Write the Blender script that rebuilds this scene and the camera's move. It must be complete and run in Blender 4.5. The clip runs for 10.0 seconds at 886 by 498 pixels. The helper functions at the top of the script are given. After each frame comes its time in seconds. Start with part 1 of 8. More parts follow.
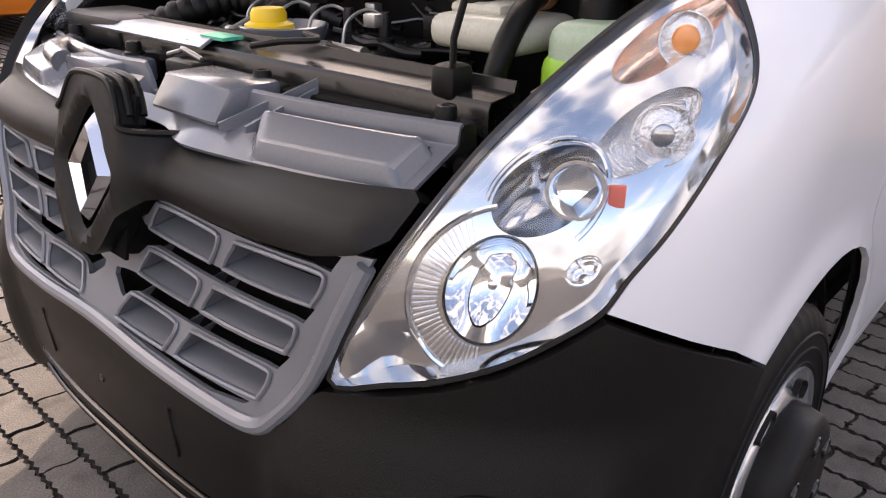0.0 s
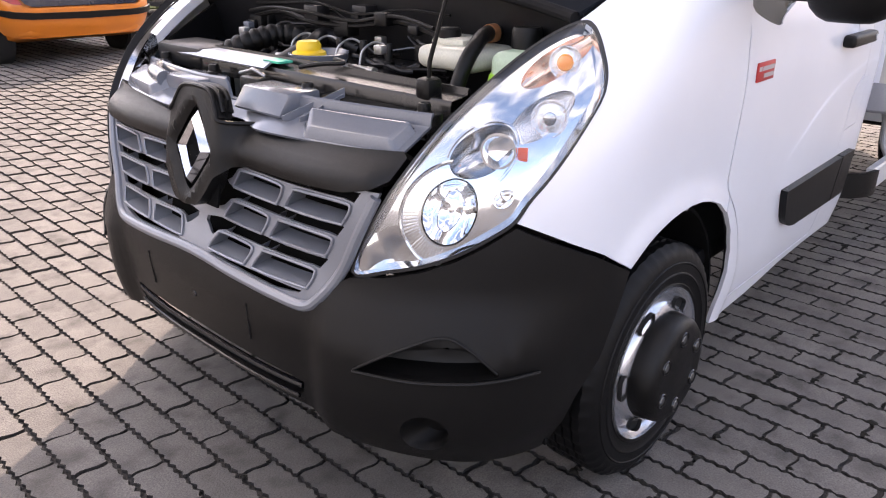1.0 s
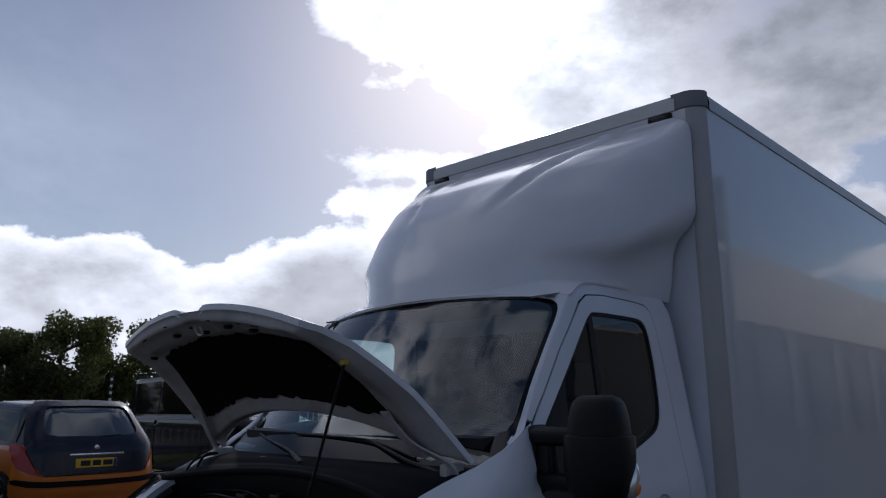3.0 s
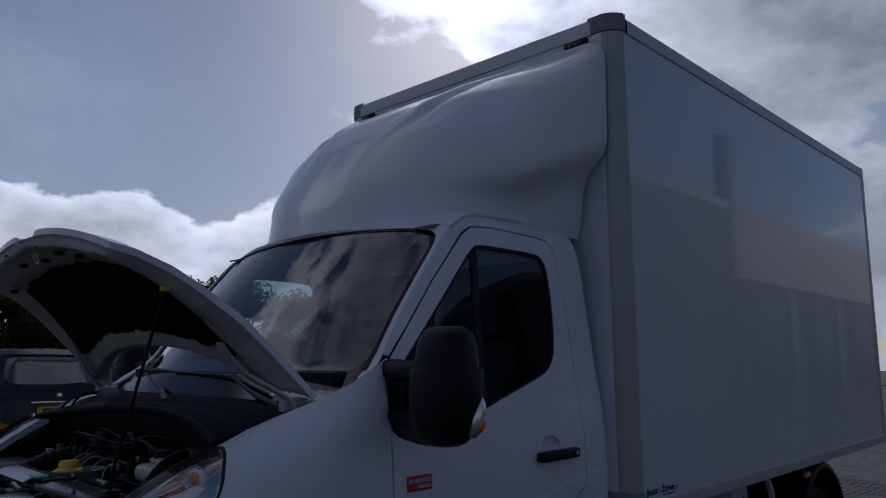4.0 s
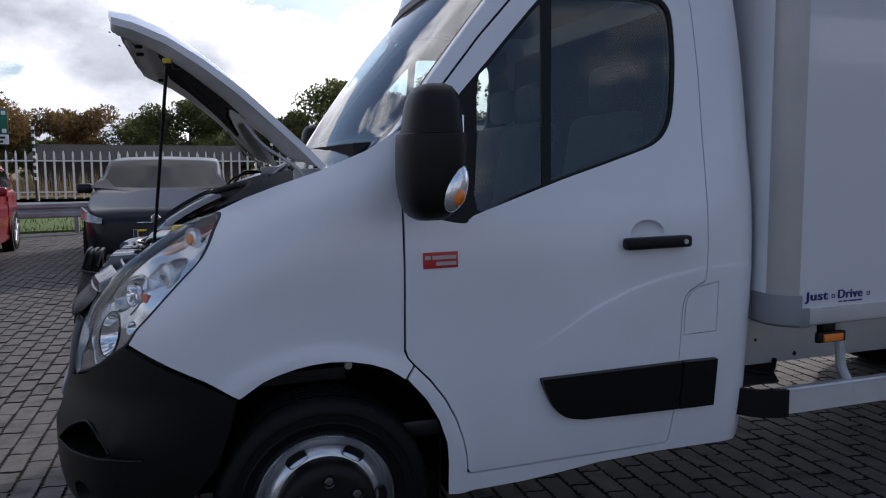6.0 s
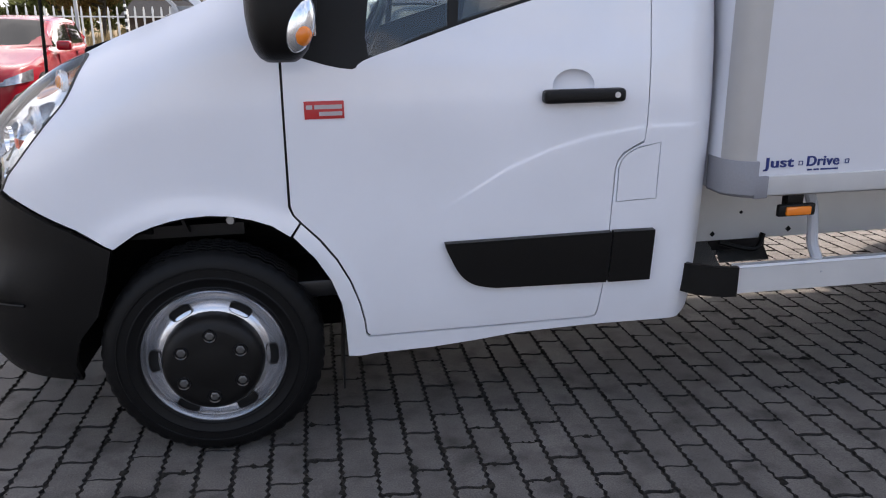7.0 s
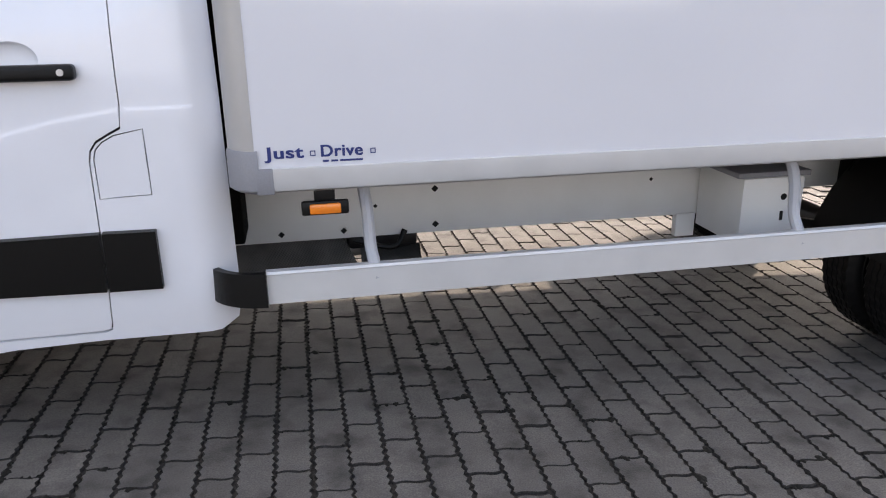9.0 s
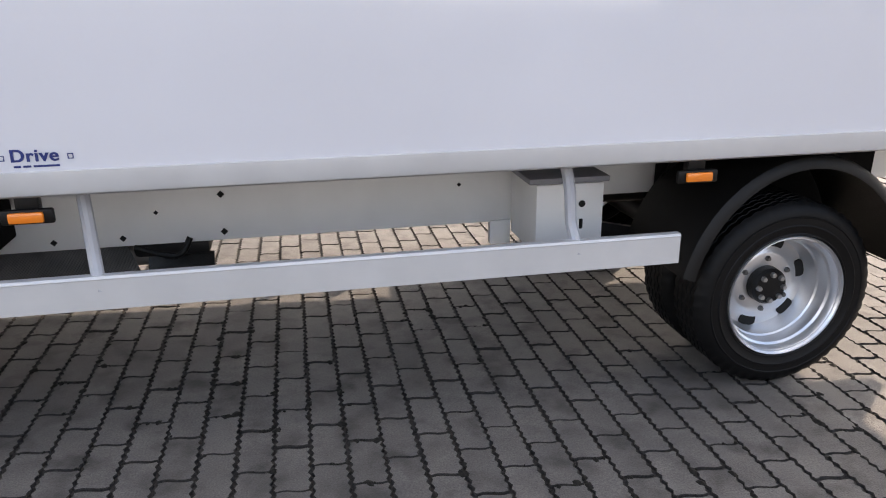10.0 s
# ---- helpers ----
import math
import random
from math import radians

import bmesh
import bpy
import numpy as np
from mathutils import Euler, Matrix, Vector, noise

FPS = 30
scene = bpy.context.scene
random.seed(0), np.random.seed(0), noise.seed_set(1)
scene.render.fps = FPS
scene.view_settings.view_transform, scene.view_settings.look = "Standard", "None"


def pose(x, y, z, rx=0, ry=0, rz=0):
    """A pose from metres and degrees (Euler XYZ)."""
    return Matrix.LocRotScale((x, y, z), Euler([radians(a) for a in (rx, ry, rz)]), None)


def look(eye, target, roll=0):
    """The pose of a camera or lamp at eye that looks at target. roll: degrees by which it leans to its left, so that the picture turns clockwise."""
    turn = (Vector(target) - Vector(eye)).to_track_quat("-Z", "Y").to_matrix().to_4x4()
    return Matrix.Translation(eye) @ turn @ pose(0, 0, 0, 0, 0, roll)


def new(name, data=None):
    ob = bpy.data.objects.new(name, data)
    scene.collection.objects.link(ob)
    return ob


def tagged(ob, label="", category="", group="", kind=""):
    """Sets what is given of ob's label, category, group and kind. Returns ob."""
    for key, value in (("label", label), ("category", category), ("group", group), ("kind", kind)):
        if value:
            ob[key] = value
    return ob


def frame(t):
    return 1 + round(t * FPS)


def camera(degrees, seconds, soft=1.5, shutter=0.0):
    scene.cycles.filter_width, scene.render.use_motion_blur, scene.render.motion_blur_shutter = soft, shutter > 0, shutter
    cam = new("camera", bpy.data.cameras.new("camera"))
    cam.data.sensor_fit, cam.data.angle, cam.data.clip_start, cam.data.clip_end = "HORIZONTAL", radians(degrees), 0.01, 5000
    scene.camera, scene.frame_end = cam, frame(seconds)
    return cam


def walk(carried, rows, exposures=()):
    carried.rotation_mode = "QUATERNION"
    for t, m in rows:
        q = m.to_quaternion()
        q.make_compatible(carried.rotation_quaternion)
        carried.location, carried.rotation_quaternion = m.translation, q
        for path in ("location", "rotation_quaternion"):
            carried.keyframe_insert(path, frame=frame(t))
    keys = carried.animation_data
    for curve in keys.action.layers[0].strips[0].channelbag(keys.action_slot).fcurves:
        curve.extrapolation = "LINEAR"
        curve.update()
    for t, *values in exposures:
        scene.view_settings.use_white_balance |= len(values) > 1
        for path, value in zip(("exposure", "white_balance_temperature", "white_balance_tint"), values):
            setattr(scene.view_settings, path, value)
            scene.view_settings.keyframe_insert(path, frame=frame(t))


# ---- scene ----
cam = camera(61.5, 10.0, soft=1.1)
PATH = [
    (0, (-0.484, -1.316, 1.327), (0.886, -0.087, 0.544), 1.3),
    (0.5, (-0.685, -1.575, 1.336), (0.673, -0.333, 0.551), 1.1),
    (1, (-0.928, -1.808, 1.426), (0.437, -0.55, 0.684), 0.9),
    (1.5, (-1.031, -2.047, 1.499), (0.388, -0.723, 1.014), 0.7),
    (2, (-1.125, -2.262, 1.559), (0.322, -0.884, 1.468), 0.3),
    (2.5, (-1.175, -2.42, 1.594), (0.25, -1.054, 1.917), -0.1),
    (2.7, (-1.229, -2.548, 1.633), (0.186, -1.196, 2.045), -0.3),
    (3.8, (-0.768, -2.948, 1.541), (0.635, -1.583, 1.95), 0.5),
    (4, (-0.637, -2.971, 1.537), (0.769, -1.583, 1.845), 0.4),
    (4.5, (-0.351, -3.109, 1.479), (0.957, -1.613, 1.704), -0.3),
    (5, (-0.103, -3.232, 1.442), (0.93, -1.523, 1.56), 0.0),
    (5.2, (0.014, -3.253, 1.452), (0.955, -1.488, 1.451), 0.4),
    (6.3, (0.701, -3.331, 1.427), (1.159, -1.409, 1.119), 0.4),
    (6.5, (0.834, -3.34, 1.413), (1.21, -1.417, 1.012), 0.6),
    (7, (1.185, -3.285, 1.381), (1.513, -1.4, 0.799), 0.3),
    (7.5, (1.583, -3.279, 1.363), (1.903, -1.403, 0.75), -0.0),
    (8, (1.961, -3.258, 1.373), (2.29, -1.387, 0.749), 0.3),
    (8.5, (2.334, -3.175, 1.364), (2.683, -1.311, 0.73), 0.5),
    (9, (2.713, -3.192, 1.351), (3.076, -1.329, 0.72), 0.4),
    (9.5, (3.078, -3.231, 1.351), (3.448, -1.369, 0.723), 0.6),
    (10, (3.497, -3.198, 1.348), (3.871, -1.338, 0.715), 0.6),
]
EXPOSURE = [(0.0, 1.74, 8150, 24), (0.5, 1.96, 7850, 25), (1.0, 2.14, 7500, 24), (1.5, 2.16, 7300, 21), (2.0, 1.75, 6800, 17), (2.4, 0.38, 6400, 15), (2.7, -0.65, 6000, 15), (3.8, -1.96, 5400, 16), (4.1, -1.9, 5400, 16), (4.6, -0.84, 5600, 16), (5.2, -0.55, 5800, 15), (6.3, 0.27, 6250, 16), (6.6, 0.66, 6500, 16), (7.0, 1.40, 6900, 17), (7.5, 1.82, 7350, 16), (10.0, 1.93, 7450, 16)]
walk(cam, [(t, look(eye, target, roll)) for t, eye, target, roll in PATH], EXPOSURE)

# ---- light ----
SUN_AZ, SUN_EL = 38.5, 31.0   # degrees: azimuth from +x towards +y, height
world = bpy.data.worlds.new("sky")
scene.world = world
world.use_nodes = True
wn, wl = world.node_tree.nodes, world.node_tree.links
sky = wn.new("ShaderNodeTexSky")
sky.sky_type, sky.sun_disc = "NISHITA", False
sky.sun_elevation, sky.sun_rotation = radians(SUN_EL), radians(90 - SUN_AZ)
sky.air_density, sky.dust_density = 1.0, 1.1
wn["Background"].inputs["Strength"].default_value = 0.135
wl.new(sky.outputs[0], wn["Background"].inputs["Color"])
# broken clouds over the sky
tc, sep = wn.new("ShaderNodeTexCoord"), wn.new("ShaderNodeSeparateXYZ")
wl.new(tc.outputs["Generated"], sep.inputs[0])


def wmath(op, a, b):
    n = wn.new("ShaderNodeMath")
    n.operation = op
    for i, v in enumerate((a, b)):
        if isinstance(v, (int, float)):
            n.inputs[i].default_value = v
        else:
            wl.new(v, n.inputs[i])
    return n.outputs[0]


flat = wn.new("ShaderNodeCombineXYZ")
wl.new(sep.outputs["X"], flat.inputs["X"])
wl.new(sep.outputs["Y"], flat.inputs["Y"])
wl.new(wmath("MULTIPLY", sep.outputs["Z"], 1.7), flat.inputs["Z"])


def wnoise(scale, detail, rough, w):
    n = wn.new("ShaderNodeTexNoise")
    n.noise_dimensions = "4D"
    n.inputs["Scale"].default_value, n.inputs["Detail"].default_value, n.inputs["Roughness"].default_value, n.inputs["W"].default_value = scale, detail, rough, w
    wl.new(flat.outputs[0], n.inputs["Vector"])
    return n.outputs["Fac"]


def wrange(v, a, b, c, d):
    n = wn.new("ShaderNodeMapRange")
    for i, k in enumerate((a, b, c, d)):
        n.inputs[i + 1].default_value = k
    wl.new(v, n.inputs[0])
    return n.outputs[0]


# cumulus: a bank low over the horizon, broken cloud round the sun, a grey sheet beside it, open sky elsewhere in view
def aim(az, el):
    return (math.cos(radians(el)) * math.cos(radians(az)), math.cos(radians(el)) * math.sin(radians(az)), math.sin(radians(el)))


def lobe(az, el, power, amount):
    """A soft round region of the sky about one direction."""
    d = aim(az, el)
    dot = wmath("ADD", wmath("ADD", wmath("MULTIPLY", sep.outputs["X"], d[0]), wmath("MULTIPLY", sep.outputs["Y"], d[1])), wmath("MULTIPLY", sep.outputs["Z"], d[2]))
    return wmath("MULTIPLY", wmath("POWER", wmath("MAXIMUM", dot, 0.0), power), amount)


bias = wmath("ADD", wrange(sep.outputs["Z"], 0.17, 0.25, 0.13, -0.03), wrange(sep.outputs["Z"], 0.55, 0.75, 0.0, 0.06))
# cloud at 95, 109, -88 and 152 is unseen, added for window and lamp reflections
for region in ((42, 33, 60, 0.22), (17, 28, 30, 0.26), (70, 25, 30, -0.16), (-22, 22, 10, -0.14), (93, 26, 24, -0.08), (95, 54, 40, 0.09), (109, 36, 70, 0.20), (-88, 24, 20, 0.06), (152, 12, 20, 0.22)):
    bias = wmath("ADD", bias, lobe(*region))
heaps = wmath("ADD", wnoise(4.2, 12, 0.56, 2.3), bias)
edge = wrange(sep.outputs["Z"], 0.22, 0.50, 0.035, 0.10)
cover = wmath("MINIMUM", wmath("MAXIMUM", wmath("DIVIDE", wmath("SUBTRACT", heaps, 0.50), edge), 0.0), 1.0)
# a thin veil of high cloud, and an unseen one added to brighten the headlights
cover = wmath("MAXIMUM", wmath("MAXIMUM", cover, lobe(80, 16, 40, 0.20)), lobe(166, 26, 9, 0.22))
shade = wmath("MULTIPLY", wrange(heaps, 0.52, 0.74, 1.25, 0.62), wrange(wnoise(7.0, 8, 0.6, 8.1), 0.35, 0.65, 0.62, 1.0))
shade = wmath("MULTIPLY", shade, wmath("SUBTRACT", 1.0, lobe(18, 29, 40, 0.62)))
# clouds near the sun's direction scatter more light
glow = wmath("ADD", wmath("ADD", lobe(SUN_AZ, SUN_EL, 1.5, 0.9), lobe(SUN_AZ, SUN_EL, 6.0, 1.3)), lobe(SUN_AZ, SUN_EL, 60.0, 5.0))
# the low bank made brighter; unseen glow at 109 added for the windscreen's reflection
glow = wmath("ADD", wmath("ADD", glow, lobe(72, 9, 14, 1.3)), lobe(109, 36, 70, 2.4))
# unseen glow at 158 added to brighten the headlights
glow = wmath("ADD", glow, lobe(158, 16, 14, 0.3))
shade = wmath("MULTIPLY", shade, wmath("ADD", 0.75, glow))
tone = wn.new("ShaderNodeMix")
tone.data_type = "RGBA"
tone.inputs[6].default_value, tone.inputs[7].default_value = (0.88, 0.93, 1.0, 1), (1.0, 0.985, 0.965, 1)
wl.new(wrange(shade, 0.4, 1.3, 0.0, 1.0), tone.inputs[0])
cloud = wn.new("ShaderNodeBackground")
wl.new(tone.outputs[2], cloud.inputs["Color"])
wl.new(shade, cloud.inputs["Strength"])
both = wn.new("ShaderNodeMixShader")
wl.new(cover, both.inputs[0])
wl.new(wn["Background"].outputs[0], both.inputs[1])
wl.new(cloud.outputs[0], both.inputs[2])
wl.new(both.outputs[0], wn["World Output"].inputs["Surface"])
sun = new("sun", bpy.data.lights.new("sun", "SUN"))
sun.data.energy, sun.data.angle, sun.data.color = 2.1, radians(0.7), (1.0, 0.90, 0.78)
to_sun = Vector(aim(SUN_AZ, SUN_EL))
sun.matrix_world = look(to_sun * 30, (0, 0, 0))


# ---- materials ----
def mat(name, color, rough=0.5, metal=0.0, coat=0.0, grain=0.0, grain_scale=200.0, stain=0.0, stain_scale=4.0, bump=0.0, bump_scale=300.0, spec=0.5, random_value=0.0, stain_color=None, spots=0.0, spots_scale=20.0, spots_color=(0, 0, 0), fine=0.0, fine_scale=300.0, in_place=False):
    m = bpy.data.materials.new(name)
    m.use_nodes = True
    nt, nd, ln = m.node_tree, m.node_tree.nodes, m.node_tree.links
    p = nd["Principled BSDF"]
    p.inputs["Base Color"].default_value = (*color, 1)
    p.inputs["Roughness"].default_value, p.inputs["Metallic"].default_value = rough, metal
    p.inputs["Coat Weight"].default_value, p.inputs["Coat Roughness"].default_value = coat, 0.03
    p.inputs["Specular IOR Level"].default_value = spec
    tc = nd.new("ShaderNodeTexCoord")
    spot = nd.new("ShaderNodeNewGeometry").outputs["Position"] if in_place else tc.outputs["Object"]
    last = None
    if grain or stain or random_value or spots:
        rgb = nd.new("ShaderNodeRGB")
        rgb.outputs[0].default_value = (*color, 1)
        last = rgb.outputs[0]
        for amount, scale, tint in ((grain, grain_scale, None), (fine, fine_scale, None), (stain, stain_scale, stain_color), (spots, spots_scale, spots_color)):
            if amount:
                nz = nd.new("ShaderNodeTexNoise")
                nz.inputs["Scale"].default_value, nz.inputs["Detail"].default_value = scale, 6
                ln.new(spot, nz.inputs["Vector"])
                mr = nd.new("ShaderNodeMapRange")
                mr.inputs["From Min"].default_value, mr.inputs["From Max"].default_value = 0.3, 0.7
                if tint is None:
                    mr.inputs["To Min"].default_value, mr.inputs["To Max"].default_value = 1 - amount, 1 + amount
                    mx = nd.new("ShaderNodeVectorMath")
                    mx.operation = "SCALE"
                    ln.new(nz.outputs["Fac"], mr.inputs["Value"])
                    ln.new(last, mx.inputs[0])
                    ln.new(mr.outputs[0], mx.inputs["Scale"])
                    last = mx.outputs[0]
                else:
                    mr.inputs["From Min"].default_value, mr.inputs["From Max"].default_value = 0.5, 0.72
                    mr.inputs["To Min"].default_value, mr.inputs["To Max"].default_value = 0, amount
                    ln.new(nz.outputs["Fac"], mr.inputs["Value"])
                    mx = nd.new("ShaderNodeMix")
                    mx.data_type = "RGBA"
                    mx.inputs[7].default_value = (*tint, 1)
                    ln.new(mr.outputs[0], mx.inputs[0])
                    ln.new(last, mx.inputs[6])
                    last = mx.outputs[2]
        if random_value:
            oi = nd.new("ShaderNodeObjectInfo")
            ge = nd.new("ShaderNodeNewGeometry")
            ad = nd.new("ShaderNodeMath")
            ad.operation = "ADD"
            ln.new(oi.outputs["Random"], ad.inputs[0])
            ln.new(ge.outputs["Random Per Island"], ad.inputs[1])
            fr = nd.new("ShaderNodeMath")
            fr.operation = "FRACT"
            ln.new(ad.outputs[0], fr.inputs[0])
            mr = nd.new("ShaderNodeMapRange")
            mr.inputs["To Min"].default_value, mr.inputs["To Max"].default_value = 1 - random_value, 1 + random_value
            ln.new(fr.outputs[0], mr.inputs["Value"])
            mx = nd.new("ShaderNodeVectorMath")
            mx.operation = "SCALE"
            ln.new(last, mx.inputs[0])
            ln.new(mr.outputs[0], mx.inputs["Scale"])
            last = mx.outputs[0]
        ln.new(last, p.inputs["Base Color"])
    if bump:
        nz = nd.new("ShaderNodeTexNoise")
        nz.inputs["Scale"].default_value, nz.inputs["Detail"].default_value = bump_scale, 4
        ln.new(spot, nz.inputs["Vector"])
        bp = nd.new("ShaderNodeBump")
        bp.inputs["Strength"].default_value, bp.inputs["Distance"].default_value = bump, 0.004
        ln.new(nz.outputs["Fac"], bp.inputs["Height"])
        ln.new(bp.outputs[0], p.inputs["Normal"])
    return m


def glass_mat(name, tint, gloss=0.0, ior=1.5):
    m = bpy.data.materials.new(name)
    m.use_nodes = True
    nd, ln = m.node_tree.nodes, m.node_tree.links
    nd.remove(nd["Principled BSDF"])
    tr, gl, mx, fr = nd.new("ShaderNodeBsdfTransparent"), nd.new("ShaderNodeBsdfGlossy"), nd.new("ShaderNodeMixShader"), nd.new("ShaderNodeLayerWeight")
    tr.inputs["Color"].default_value = (*tint, 1)
    gl.inputs["Roughness"].default_value = gloss
    # the same gloss on both sides of the pane: low face on, full at a grazing angle
    fr.inputs["Blend"].default_value = 0.5
    base = ((ior - 1) / (ior + 1)) ** 2
    power, gain = nd.new("ShaderNodeMath"), nd.new("ShaderNodeMath")
    power.operation, gain.operation = "POWER", "MULTIPLY_ADD"
    power.inputs[1].default_value, gain.inputs[1].default_value, gain.inputs[2].default_value = 5.0, 1 - base, base
    ln.new(fr.outputs["Facing"], power.inputs[0])
    ln.new(power.outputs[0], gain.inputs[0])
    ln.new(gain.outputs[0], mx.inputs[0])
    ln.new(tr.outputs[0], mx.inputs[1])
    ln.new(gl.outputs[0], mx.inputs[2])
    ln.new(mx.outputs[0], nd["Material Output"].inputs["Surface"])
    return m


WHITE = mat("white_paint", (0.75, 0.76, 0.80), 0.30, coat=0.6, stain=0.03, stain_scale=3)
WHITE_UNDER = mat("white_underside_paint", (0.76, 0.76, 0.75), 0.4, stain=0.04, stain_scale=5)
BLACK = mat("black_textured_plastic", (0.0050, 0.0047, 0.0046), 0.37, spec=0.24, grain=0.15, bump=0.25, bump_scale=900)
BLACK_GLOSS = mat("black_gloss_plastic", (0.005, 0.005, 0.006), 0.2)
RUBBER = mat("tyre_rubber", (0.003, 0.003, 0.0033), 0.5, spec=0.20, grain=0.2, grain_scale=60, bump=0.2, bump_scale=400)
DARK = mat("dark_engine_parts", (0.005, 0.005, 0.006), 0.42, spec=0.4, grain=0.3, grain_scale=40)
FELT = mat("black_felt", (0.004, 0.004, 0.004), 0.95, spec=0.15, grain=0.3, grain_scale=150, bump=0.4, bump_scale=250)
GREY = mat("grey_plastic", (0.128, 0.138, 0.162), 0.22, coat=0.25, grain=0.04, bump=0.04, bump_scale=700)
SILVER_GRILLE = mat("satin_silver_plastic", (0.21, 0.22, 0.245), 0.33, metal=0.35, grain=0.03)
CHROME = mat("chrome", (0.86, 0.87, 0.9), 0.05, metal=1.0)
POLISHED = mat("polished_wheel_paint", (0.62, 0.63, 0.66), 0.27, metal=0.85, grain=0.03)
SILVER = mat("silver_wheel_paint", (0.62, 0.63, 0.65), 0.30, metal=0.8, grain=0.03)
STEEL = mat("zinc_steel", (0.40, 0.40, 0.40), 0.42, metal=0.9)
ALU = mat("anodised_aluminium", (0.60, 0.60, 0.60), 0.38, metal=0.25, stain=0.05, stain_scale=6)
GREY_CAP = mat("grey_corner_plastic", (0.22, 0.22, 0.24), 0.5, grain=0.05)
CORNER = mat("dull_aluminium_post", (0.43, 0.42, 0.41), 0.40, metal=0.3, stain=0.06, stain_scale=5)
BOX_WHITE = mat("box_panel_gloss_white", (0.64, 0.65, 0.69), 0.16, coat=1.0, stain=0.025, stain_scale=1.5)
SCREEN_GLASS = glass_mat("windscreen_glass", (0.52, 0.72, 0.76), ior=2.35)
GLASS = glass_mat("tinted_window_glass", (0.66, 0.72, 0.70), ior=1.8)
LENS = glass_mat("clear_lamp_lens", (0.96, 0.97, 0.98), ior=1.75)
AMBER = mat("amber_lens", (0.85, 0.22, 0.02), 0.15, coat=0.5)
RED_BADGE = mat("red_badge", (0.5, 0.03, 0.03), 0.4)
BLUE_INK = mat("blue_lettering", (0.010, 0.026, 0.15), 0.4)
# near-black colour that stands in for the shade inside holes, slots and gaps
HOLE_SHADE = mat("hole_shade_black", (0.006, 0.006, 0.006), 0.9)
WHITE_INK = mat("white_lettering", (0.8, 0.8, 0.8), 0.5)


# ---- mesh helpers ----
def part(name, bm, material, parent=None, label="", sharp=35.0):
    me = bpy.data.meshes.new(name)
    bmesh.ops.recalc_face_normals(bm, faces=bm.faces)
    bm.to_mesh(me)
    bm.free()
    me.materials.append(material)
    for f in me.polygons:
        f.use_smooth = True
    me.set_sharp_from_angle(angle=radians(sharp))
    ob = new(name, me)
    if parent is not None:
        ob.parent = parent
    if label:
        ob["label"] = label
    return ob


def empty(name, label, category, m=None, group="", kind=""):
    ob = new(name)
    if m is not None:
        ob.matrix_world = m
    return tagged(ob, label, category, group, kind)


def spline(pts, n=6, closed=False):
    """Smooth curve through the points (Catmull-Rom)."""
    pts = [Vector(p) for p in pts]
    out, k = [], len(pts)
    for i in range(k if closed else k - 1):
        if closed:
            a, b, c, d = pts[i - 1], pts[i], pts[(i + 1) % k], pts[(i + 2) % k]
        else:
            a, b, c, d = pts[max(i - 1, 0)], pts[i], pts[i + 1], pts[min(i + 2, k - 1)]
        for j in range(n):
            t = j / n
            out.append(0.5 * ((2 * b) + (c - a) * t + (2 * a - 5 * b + 4 * c - d) * t * t + (3 * b - a - 3 * c + d) * t ** 3))
    if not closed:
        out.append(pts[-1])
    return out


def dense(poly, step):
    out = []
    for i, p in enumerate(poly):
        p, q = Vector(p), Vector(poly[(i + 1) % len(poly)])
        n = max(1, int((q - p).length / step + 0.5))
        out += [p.lerp(q, j / n) for j in range(n)]
    return out


def within(p, poly):
    c, j = False, len(poly) - 1
    for i in range(len(poly)):
        a, b = poly[i], poly[j]
        if (a[1] > p[1]) != (b[1] > p[1]) and p[0] < (b[0] - a[0]) * (p[1] - a[1]) / (b[1] - a[1]) + a[0]:
            c = not c
        j = i
    return c


def edge_gap(p, poly):
    best = 9.0
    for i in range(len(poly)):
        a, b = poly[i - 1], poly[i]
        dx, dy = b[0] - a[0], b[1] - a[1]
        l2 = dx * dx + dy * dy or 1e-9
        t = min(1, max(0, ((p[0] - a[0]) * dx + (p[1] - a[1]) * dy) / l2))
        best = min(best, math.hypot(p[0] - a[0] - t * dx, p[1] - a[1] - t * dy))
    return best


def shrink(poly, d):
    """Move each corner of a polygon inwards by d."""
    poly = [Vector(p[:2]) for p in poly]
    area = sum(poly[i - 1].x * poly[i].y - poly[i].x * poly[i - 1].y for i in range(len(poly)))
    k = 1 if area > 0 else -1
    out = []
    for i, p in enumerate(poly):
        e = (poly[(i + 1) % len(poly)] - poly[i - 1]).normalized()
        out.append(p + Vector((-e.y, e.x)) * d * k)
    return out


